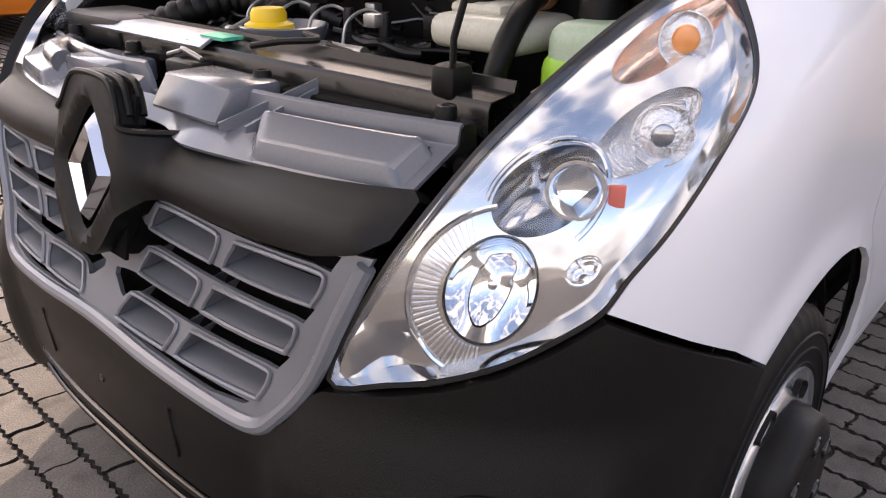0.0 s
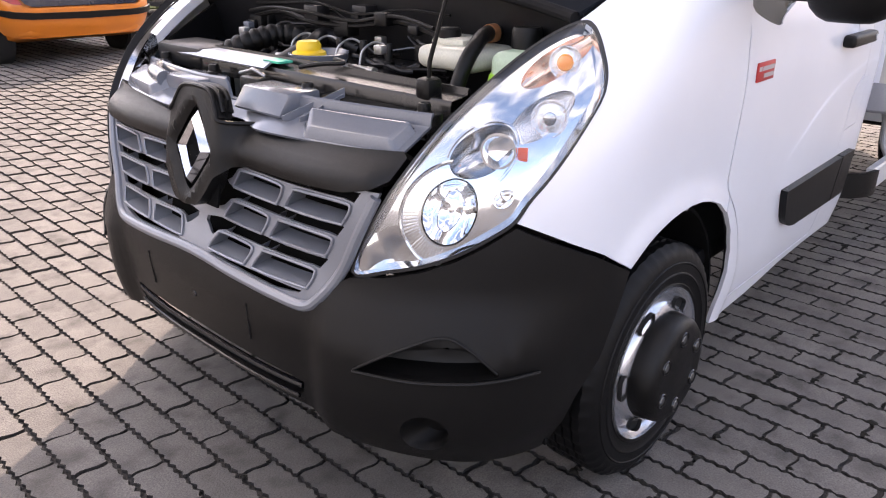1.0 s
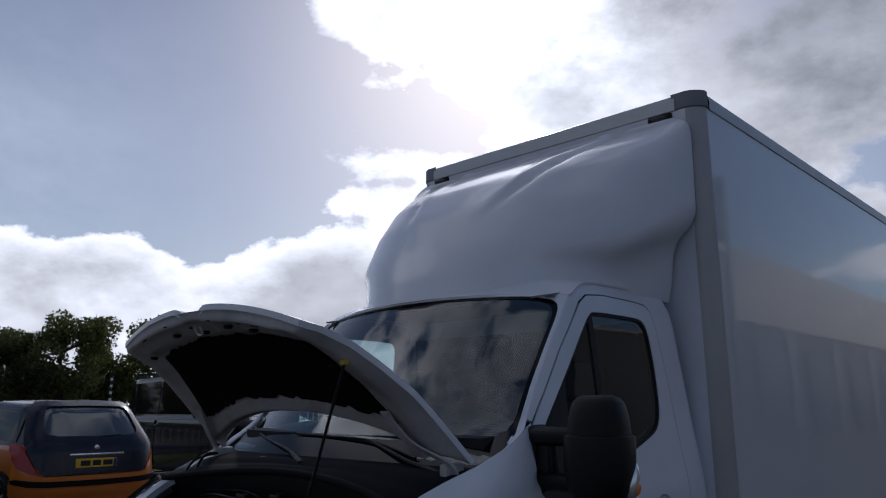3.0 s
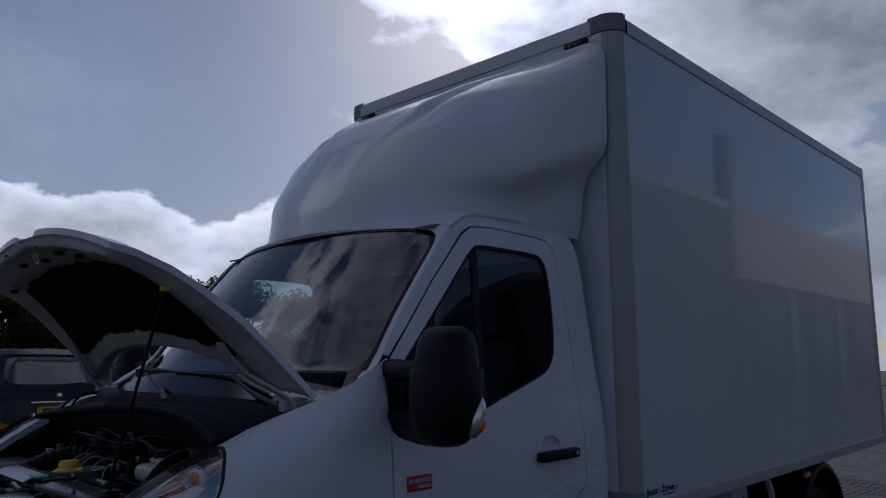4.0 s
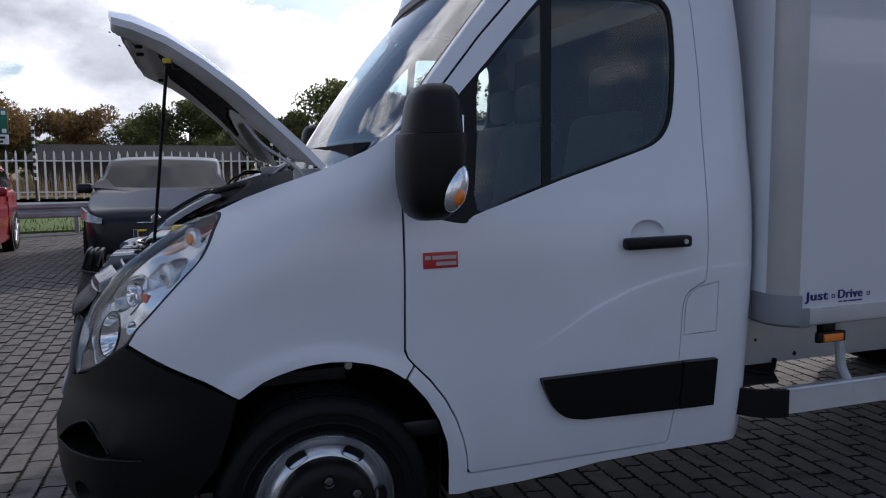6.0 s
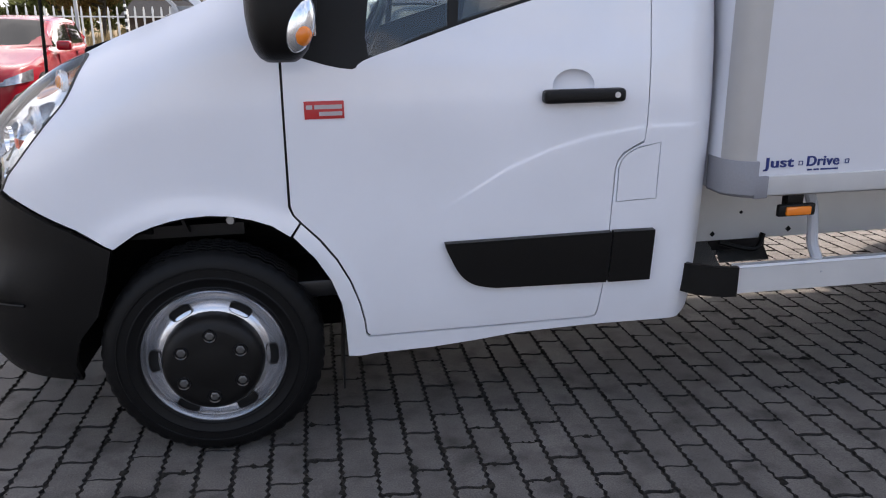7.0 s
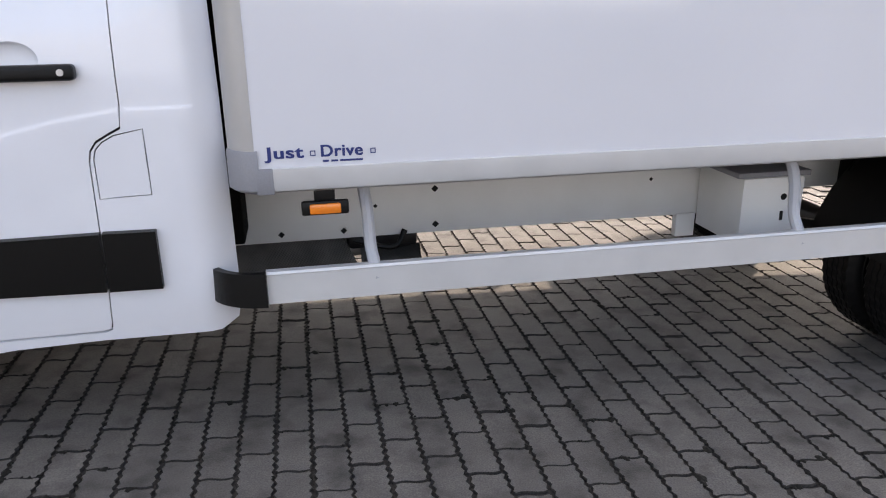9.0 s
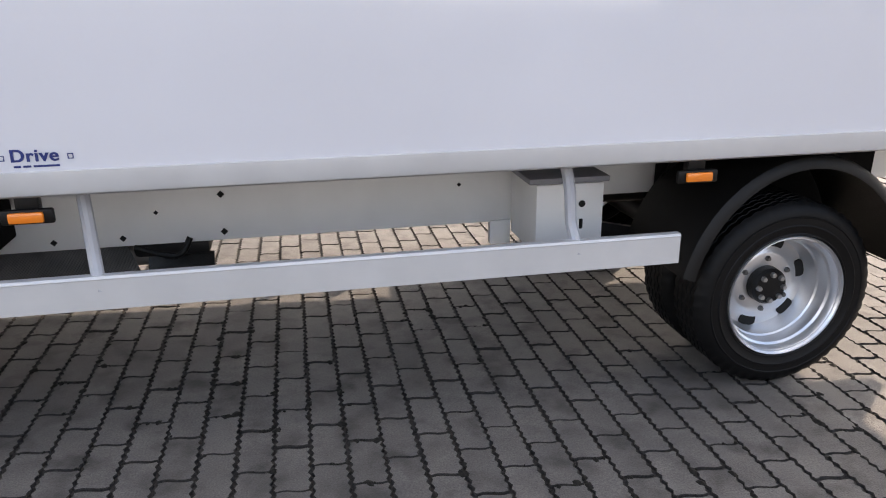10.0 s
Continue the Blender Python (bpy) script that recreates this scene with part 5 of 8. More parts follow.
for i in range(10):
    x, y, z = rng.uniform(0.62, 0.68), rng.uniform(-0.32, 0.62), rng.uniform(1.10, 1.25)
    e = rng.uniform(0.012, 0.028)
    part("engine_part", box_bm(x - e, x + e, y - e * 1.4, y + e * 1.4, z - e, z + e, 0.005), rng.choice((DARK, BLACK_GLOSS, DARK, BLACK)), truck)
# ---- wipers ----
for base, arm_uv, blade_uv in ((Vector((0.80, 0.06, 1.368)), ((-0.28, 0.01), (-0.50, 0.062)), ((-0.30, 0.025), (-0.57, 0.078), (-0.80, 0.125), (-0.95, 0.162))),
                               (Vector((0.85, -0.75, 1.362)), ((0.60, 0.0), (0.30, 0.10)), ((0.62, 0.03), (0.34, 0.092), (0.0, 0.122), (-0.34, 0.130)))):
    pts = [base + Vector((0, 0, 0.018)), base.lerp(screen_at(*arm_uv[0], 0.035), 0.5) + Vector((0, 0, 0.012)), screen_at(*arm_uv[0], 0.036), screen_at(*arm_uv[1], 0.024)]
    run = spline(pts, 5)
    arm = part("wiper", tube(run, [0.014 - 0.008 * i / (len(run) - 1) for i in range(len(run))]), BLACK, truck, "black windscreen wiper")
    part("wiper_pivot", lathe([(0.0, 0.03), (0.018, 0.028), (0.022, 0.0), (0.026, -0.02)], 14, "z", base), BLACK, arm)
    blade = spline([screen_at(u, v, 0.012) for u, v in blade_uv], 5)
    part("wiper_blade", tube(blade, 0.0065), BLACK, arm)
    part("blade_bridge", tube(spline([screen_at(*blade_uv[0], 0.014), screen_at(*arm_uv[1], 0.026), screen_at(*blade_uv[2], 0.014)], 5), 0.0045), BLACK, arm)

# ---- mirrors ----
for k in (1, -1):
    bm = bmesh.new()
    lev = [(1.276, 0.40, 0.45), (1.286, 0.58, 0.62), (1.305, 0.74, 0.78), (1.34, 0.88, 0.91), (1.39, 0.97, 0.98), (1.45, 1.0, 1.0), (1.512, 1.0, 1.0), (1.518, 0.98, 0.985), (1.522, 0.86, 0.90), (1.56, 0.83, 0.88), (1.60, 0.77, 0.83), (1.63, 0.68, 0.75), (1.648, 0.54, 0.62), (1.657, 0.36, 0.44)]
    rows = []
    for z, sx, sy in lev:
        row = []
        for i in range(24):
            a = 2 * math.pi * i / 24
            cx, cy = math.copysign(abs(math.cos(a)) ** (0.55 if math.cos(a) > 0 else 0.8), math.cos(a)), math.copysign(abs(math.sin(a)) ** (0.5 if math.cos(a) > 0 else 0.7), math.sin(a))
            row.append(bm.verts.new((1.140 + 0.092 * sx * cx + (z - 1.45) * 0.05, -k * (1.258 + 0.124 * sy * cy), z)))
        rows.append(row)
    for a, b in zip(rows, rows[1:]):
        for i in range(24):
            bm.faces.new((a[i], a[(i + 1) % 24], b[(i + 1) % 24], b[i]))
    bm.faces.new(rows[0])
    bm.faces.new(list(reversed(rows[-1])))
    mirror = part("door_mirror", bm, BLACK, truck, "large black door mirror housing", 50)
    for z0, z1 in ((1.478, 1.545), (1.318, 1.382)):
        arm = [(1.165, 0.965), (1.155, 1.03), (1.150, 1.10), (1.150, 1.18)]
        bm = bmesh.new()
        rows = []
        pts = spline([Vector((a, -k * b, (z0 + z1) / 2)) for a, b in arm], 4)
        for p in pts:
            rows.append([bm.verts.new(p + Vector((0.045 * cx, 0, (z1 - z0) / 2 * cz))) for cx, cz in ((-1, -0.5), (-0.6, -1), (0.6, -1), (1, -0.5), (1, 0.5), (0.6, 1), (-0.6, 1), (-1, 0.5))])
        for a, b in zip(rows, rows[1:]):
            for i in range(8):
                bm.faces.new((a[i - 1], a[i], b[i], b[i - 1]))
        bm.faces.new(rows[0])
        bm.faces.new(rows[-1])
        part("mirror_arm", bm, BLACK, mirror, "thick black mirror arm", 50)
    part("mirror_strut", box_bm(1.135, 1.175, min(-k * 1.035, -k * 1.062), max(-k * 1.035, -k * 1.062), 1.37, 1.49, 0.008), BLACK, mirror)
    part("mirror_foot", box_bm(1.125, 1.225, min(-k * 0.945, -k * 0.990), max(-k * 0.945, -k * 0.990), 1.30, 1.55, 0.02, seg=3), BLACK, mirror)
    part("mirror_glass", box_bm(1.213, 1.2235, min(-k * 1.17, -k * 1.33), max(-k * 1.17, -k * 1.33), 1.34, 1.57, 0.003), CHROME, mirror, "mirror glass")
    for nm, mt, rx, ry, rz, dx, dz in (("indicator_lens", RIBBED, 0.036, 0.030, 0.070, 0.0, 0.0), ("indicator_bulb", AMBER, 0.025, 0.034, 0.034, 0.004, -0.022)):
        bm = bmesh.new()
        bmesh.ops.create_uvsphere(bm, u_segments=20, v_segments=12, radius=1.0)
        bmesh.ops.transform(bm, matrix=Matrix.Translation((1.185 + dx, -k * 1.356, 1.368 + dz)) @ pose(0, 0, 0, 0, 16, 0) @ Matrix.Diagonal((rx, ry, rz, 1)), verts=bm.verts)
        part(nm, bm, mt, mirror, "clear and amber side indicator")


# ---- wheels ----
def tyre_bm(w, y0, side):
    r0, r1 = 0.222, 0.350
    prof = [(r0, 0.02), (r0 + 0.008, 0.0), (r0 + 0.014, -0.0035), (r0 + 0.017, -0.0015), (r0 + 0.040, -0.006), (r0 + 0.043, -0.0085), (r0 + 0.046, -0.0085), (r0 + 0.049, -0.006), (r0 + 0.072, -0.006), (r0 + 0.074, -0.0085), (r0 + 0.077, -0.0085), (r0 + 0.079, -0.005), (r1 - 0.040, -0.004), (r1 - 0.016, 0.006), (r1 - 0.005, 0.020)]
    n = 5
    for i in range(n):
        a = 0.024 + (w - 0.048) * i / n
        b = 0.024 + (w - 0.048) * (i + 1) / n
        prof += [(r1, a + 0.002), (r1, b - 0.006), (r1 - 0.007, b - 0.005), (r1 - 0.007, b - 0.001)]
    prof += [(r1 - 0.005, w - 0.02), (r1 - 0.016, w - 0.006), (r1 - 0.045, w + 0.004), (r0 + 0.05, w + 0.006), (r0 + 0.008, w), (r0, w - 0.02)]
    bm = lathe([(r, y0 + side * h) for r, h in prof], 144, "y")
    # cross cuts in the tread, out over both shoulders
    for v in bm.verts:
        r, step = math.hypot(v.co.x, v.co.z), round(math.atan2(v.co.z, v.co.x) / (2 * math.pi / 144))
        if r > r1 - 0.018 and step % 3 == 0:
            v.co.x, v.co.z = v.co.x * (r - 0.005) / r, v.co.z * (r - 0.005) / r
    return bm


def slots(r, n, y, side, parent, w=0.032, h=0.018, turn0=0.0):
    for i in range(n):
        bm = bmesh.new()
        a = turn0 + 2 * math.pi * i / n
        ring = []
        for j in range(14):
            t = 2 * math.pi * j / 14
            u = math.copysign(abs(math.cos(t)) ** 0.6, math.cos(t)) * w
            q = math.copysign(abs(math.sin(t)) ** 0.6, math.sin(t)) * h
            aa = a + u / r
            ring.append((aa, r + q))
        # a black plug laid on the closed rim paints the slot's shade
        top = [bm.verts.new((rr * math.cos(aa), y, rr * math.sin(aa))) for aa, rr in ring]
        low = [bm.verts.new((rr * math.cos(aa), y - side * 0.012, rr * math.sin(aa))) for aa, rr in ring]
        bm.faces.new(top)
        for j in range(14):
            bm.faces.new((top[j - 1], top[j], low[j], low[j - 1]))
        part("rim_opening", bm, HOLE_SHADE, parent)


NUT = mat("dull_wheel_nut", (0.16, 0.16, 0.16), 0.45, metal=0.9)


def wheel(x, k, rear):
    """One wheel set, k 1 on the driver's side; -y is outwards for k = 1."""
    m = Matrix.Translation((x, 0.045 * k if rear else 0, 0.350)) @ (Matrix.Identity(4) if k > 0 else pose(0, 0, 0, 0, 0, 180))
    hub = new("wheel")
    hub.parent = truck
    hub.matrix_local = to_local @ m
    hub["label"] = "dual rear wheel with silver dished rim" if rear else "front wheel with silver rim and black cap"
    if rear:
        part("tyre", tyre_bm(0.195, -1.045, 1), RUBBER, hub, "black tyre")
        part("tyre", tyre_bm(0.195, -0.80, 1), RUBBER, hub, "black tyre")
        part("rim", lathe([(0.226, -1.050), (0.2285, -1.042), (0.222, -1.034), (0.215, -1.036), (0.211, -1.030), (0.208, -1.005), (0.200, -0.999), (0.1975, -0.985), (0.195, -0.955), (0.189, -0.950), (0.187, -0.905), (0.175, -0.887), (0.150, -0.888), (0.125, -0.905), (0.112, -0.908), (0.075, -0.908), (0.0, -0.905)], 64, "y"), SILVER, hub, "silver dished steel rim")
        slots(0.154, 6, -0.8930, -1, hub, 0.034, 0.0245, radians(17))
        part("hub_cap", lathe([(0.072, -0.905), (0.070, -0.94), (0.060, -0.952), (0.0, -0.955)], 32, "y"), BLACK, hub, "black hub flange")
        for i in range(8):
            a = 2 * math.pi * i / 8
            part("wheel_nut", lathe([(0.0, -0.966), (0.009, -0.966), (0.011, -0.950)], 6, "y", (0.050 * math.cos(a), 0, 0.050 * math.sin(a))), STEEL, hub)
        for i in range(6):
            a = 2 * math.pi * (i + 0.5) / 6
            part("wheel_nut", lathe([(0.0, -0.922), (0.008, -0.922), (0.010, -0.916), (0.011, -0.905)], 6, "y", (0.100 * math.cos(a), 0, 0.100 * math.sin(a))), NUT, hub)
    else:
        part("tyre", tyre_bm(0.195, -1.005, 1), RUBBER, hub, "black tyre")
        part("rim", lathe([(0.226, -1.010), (0.228, -1.000), (0.218, -0.992), (0.211, -0.985), (0.206, -0.965), (0.199, -0.960), (0.193, -0.975), (0.180, -0.998), (0.165, -1.008), (0.14, -1.010), (0.0, -1.01)], 64, "y"), POLISHED, hub, "shiny silver steel rim")
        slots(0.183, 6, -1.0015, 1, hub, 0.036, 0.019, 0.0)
        part("hub_cap", lathe([(0.159, -1.005), (0.158, -1.030), (0.152, -1.060), (0.140, -1.074), (0.118, -1.080), (0.085, -1.077), (0.06, -1.081), (0.0, -1.083)], 48, "y"), BLACK, hub, "black plastic wheel cap")
        for i in range(6):
            a = 2 * math.pi * i / 6 + math.pi / 2
            part("wheel_nut", lathe([(0.0, -1.0815), (0.011, -1.0815), (0.0145, -1.079), (0.016, -1.072)], 6, "y", (0.103 * math.cos(a), 0, 0.103 * math.sin(a))), NUT, hub)
            part("nut_recess", lathe([(0.021, -1.0765), (0.017, -1.0805), (0.021, -1.082), (0.024, -1.076)], 16, "y", (0.103 * math.cos(a), 0, 0.103 * math.sin(a))), BLACK_GLOSS, hub)


FRONT_X, REAR_X = 0.84, 5.20
for k in (1, -1):
    wheel(FRONT_X, k, False)
    wheel(REAR_X, k, True)
    # wheel house liners and mudflap at the front
    part("wheel_liner", grid_bm(24, 3, lambda u, v: Vector((0.84 + 0.455 * math.cos(radians(-12 + 204 * u)), -k * (0.62 + 0.325 * v), 0.375 + 0.43 * math.sin(radians(-12 + 204 * u)))), 0.01), FELT, truck, "black wheel arch liner")
    part("wheel_house_wall", grid_bm(12, 6, lambda u, v: Vector((0.36 + 0.96 * u, -k * 0.62, 0.28 + 0.55 * v)), 0.01), FELT, truck)
    part("mudflap", grid_bm(3, 10, lambda u, v: Vector((1.245 + 0.015 * v, -k * (0.70 + (0.215 - 0.02 * v) * u), 0.150 + 0.33 * v)), 0.006), BLACK, truck, "black rubber mudflap")
    part("liner_bolt", lathe([(0.0, -0.012), (0.012, -0.012), (0.015, 0.0)], 12, "y", (0.93, -k * 0.985, 0.795)), STEEL, truck)

# ---- cargo box ----
BX0, BX1, BY = 2.525, 6.56, 1.11
box = new("cargo_box")
box.parent = truck
box["label"] = "glossy grey-white cargo box with aluminium profiles"
for k in (1, -1):
    y = -k * BY
    part("side_panel", box_bm(2.60, BX1 - 0.04, min(y, y + k * 0.04), max(y, y + k * 0.04), 0.865, 3.215), BOX_WHITE, box, "smooth glossy panel")
    # bottom rail with a step and a rounded lower edge
    prof = [(0.0, 0.872), (-0.008, 0.870), (-0.008, 0.818), (-0.004, 0.806), (0.012, 0.798), (0.06, 0.798), (0.06, 0.86)]
    bm = bmesh.new()
    rows = [[bm.verts.new((x, y + k * a, z)) for a, z in prof] for x in (2.646, 3.5, 4.4, 5.3, BX1)]
    for a, b in zip(rows, rows[1:]):
        for i in range(len(prof)):
            bm.faces.new((a[i - 1], a[i], b[i], b[i - 1]))
    part("bottom_rail", bm, ALU, box, "aluminium bottom rail")
    prof = [(0.0, 3.208), (-0.007, 3.210), (-0.007, 3.262), (0.0, 3.290), (0.02, 3.303), (0.08, 3.305), (0.08, 3.21)]
    bm = bmesh.new()
    rows = [[bm.verts.new((x, y + k * a, z)) for a, z in prof] for x in (2.63, 4.0, 5.3, BX1)]
    for a, b in zip(rows, rows[1:]):
        for i in range(len(prof)):
            bm.faces.new((a[i - 1], a[i], b[i], b[i - 1]))
    part("top_rail", bm, ALU, box, "aluminium top rail")
    # front corner post: rounded strip between front and side
    arc = [(0.0, 0.085), (0.0, 0.075), (0.006, 0.058), (0.020, 0.032), (0.040, 0.012), (0.062, 0.0), (0.076, -0.002), (0.078, 0.010)]
    bm = bmesh.new()
    rows = [[bm.verts.new((BX0 + a, y + k * b, z)) for a, b in arc] for z in (0.92, 1.6, 2.4, 3.21)]
    for a, b in zip(rows, rows[1:]):
        for i in range(len(arc) - 1):
            bm.faces.new((a[i], a[i + 1], b[i + 1], b[i]))
    part("corner_post", bm, CORNER, box, "rounded aluminium corner post")
    for z0, z1, nm in ((0.798, 0.922, "corner_cap"), (3.205, 3.308, "corner_cap")):
        bm = bmesh.new()
        arc2 = [(-0.004, 0.16), (-0.005, 0.072), (0.002, 0.052), (0.016, 0.028), (0.038, 0.006), (0.060, -0.008), (0.084, -0.0095), (0.084, 0.05)]
        lev = ((z0, 0.012), (z0 + 0.012, 0.0), (z1 - 0.006, 0.0), (z1, 0.003))
        rows = [[bm.verts.new((BX0 + a + (d if a < 0.08 else 0), y + k * (b + d), z)) for a, b in arc2] for z, d in lev]
        for a, b in zip(rows, rows[1:]):
            for i in range(len(arc2) - 1):
                bm.faces.new((a[i], a[i + 1], b[i + 1], b[i]))
        for r in (rows[0], rows[-1]):
            bm.faces.new(r)
        part(nm, bm, GREY_CAP, box, "grey plastic corner cap")
    part("corner_cap_tail", box_bm(2.600, 2.648, min(y - k * 0.0095, y + k * 0.05), max(y - k * 0.0095, y + k * 0.05), 0.797, 0.8715, 0.003), GREY_CAP, box, "grey plastic end of the rail")
    part("rear_post", box_bm(BX1 - 0.05, BX1 + 0.03, min(y - k * 0.004, y + k * 0.08), max(y - k * 0.004, y + k * 0.08), 0.81, 3.30, 0.012), ALU, box)
    lampb = part("marker_lamp", box_bm(BX0 - 0.02, BX0 + 0.01, -k * 0.88 - 0.07, -k * 0.88 + 0.07, 3.165, 3.205, 0.006), BLACK, box, "small front marker lamp")
    part("lamp_glass", box_bm(BX0 - 0.028, BX0 - 0.019, -k * 0.88 - 0.045, -k * 0.88 + 0.045, 3.172, 3.198, 0.004), LENS, lampb)
part("front_panel", box_bm(BX0 - 0.001, BX0 + 0.035, -BY + 0.085, BY - 0.085, 0.81, 3.21), WHITE, box, "white front panel")
prof = [(0.0, 3.208), (-0.008, 3.212), (-0.008, 3.27), (0.0, 3.295), (0.02, 3.306), (0.09, 3.308), (0.09, 3.21)]
bm = bmesh.new()
rows = [[bm.verts.new((BX0 + a, y, z)) for a, z in prof] for y in (-BY + 0.14, 0, BY - 0.14)]
for a, b in zip(rows, rows[1:]):
    for i in range(len(prof)):
        bm.faces.new((a[i - 1], a[i], b[i], b[i - 1]))
part("front_top_rail", bm, ALU, box, "aluminium front top rail")
part("box_roof", box_bm(BX0 + 0.06, BX1, -BY + 0.06, BY - 0.06, 3.285, 3.306), BOX_WHITE, box)
part("box_floor", box_bm(BX0 + 0.02, BX1, -BY + 0.05, BY - 0.05, 0.80, 0.86), GREY_CAP, box)
part("rear_doors", box_bm(BX1 - 0.03, BX1 + 0.01, -BY + 0.06, BY - 0.06, 0.83, 3.29, 0.004), BOX_WHITE, box)
# lettering at the front lower corner of the driver's side
face = Matrix(((1, 0, 0, 0), (0, 0, -1, 0), (0, 1, 0, 0), (0, 0, 0, 1)))
ty = -BY - 0.0012
for words, x, wide_k in (("Just", 2.632, 1.34), ("Drive", 2.779, 1.04)):
    part("lettering", text_bm(words, 0.047, Matrix.Translation((x, ty, 0.899)) @ face @ Matrix.Diagonal((wide_k, 1, 1, 1))), BLUE_INK, box, "dark blue lettering")
for x in (2.752, 2.920):
    bm = skin([(x, 0.902), (x + 0.015, 0.902), (x + 0.015, 0.917), (x, 0.917)], [[(x + 0.0025, 0.9045), (x + 0.0125, 0.9045), (x + 0.0125, 0.9145), (x + 0.0025, 0.9145)]], lambda a, b: Vector((a, ty - 0.001, b)), 0.001, 0.01)
    part("square_mark", bm, BLUE_INK, box)
for x0, x1 in ((2.786, 2.803), (2.809, 2.828), (2.834, 2.898)):
    part("small_print_bar", box_bm(x0, x1, ty - 0.0008, ty + 0.001, 0.8830, 0.8885), BLUE_INK, box)
# the body is sheared towards roof and rear and its far side drawn in, to fit the camera's view
for ob in box.children_recursive:
    for v in ob.data.vertices:
        v.co.z -= (0.030 + 0.026 * (v.co.x - BX0)) * (v.co.z - 0.80) / 2.5
        if v.co.y > 0:
            v.co.y *= 0.915

# ---- wind deflector over the cab ----
FZ = [2.13, 2.256, 2.414, 2.624, 2.823, 2.944, 3.028, 3.085, 3.122, 3.138]
FX = [1.405, 1.45, 1.534, 1.683, 1.895, 2.10, 2.29, 2.41, 2.48, 2.503]
FWZ = [2.13, 2.22, 2.38, 2.46, 2.53, 2.60, 2.90, 3.02, 3.08, 3.115, 3.138]
FW = [0.86, 0.885, 0.905, 0.94, 1.025, 1.052, 1.056, 1.058, 1.05, 1.02, 0.95]


def deflector_at(u, v):
    z = float(np.interp(v, np.linspace(0, 1, len(FZ)), FZ))
    x0 = smooth_interp(z, FZ, FX, 0.02)
    s, a = 2 * u - 1, 0.0
    a = abs(s) * math.pi / 2
    p = 2.34
    back = 2.505
    x = back - (back - x0) * max(0.0, math.cos(a)) ** (2 / p)
    rise = 0.34 * min(0.55, back - x) * min(1, max(0, (2.75 - z) / 0.2))
    w = smooth_interp(z + rise, FWZ, FW, 0.014)
    y = w * math.sin(a) ** (2 / p)
    zz = z
    fade = min(1, max(0, (z - 2.52) / 0.35))
    line = 0.375 + 0.57 * (z - 2.742)
    groove = 0.030 * math.exp(-((y - line - 0.03) / 0.034) ** 2) - 0.014 * math.exp(-((y - line + 0.05) / 0.06) ** 2)
    zz -= groove * fade * 0.6
    x += groove * fade * 0.8
    if z < 2.3:
        zz -= 0.02 * (1 - math.sin(a)) * (2.3 - z)
    return Vector((x, -math.copysign(y, s), zz))


part("wind_deflector", grid_bm(96, 54, deflector_at, 0.012), WHITE, truck, "bulbous white wind deflector")

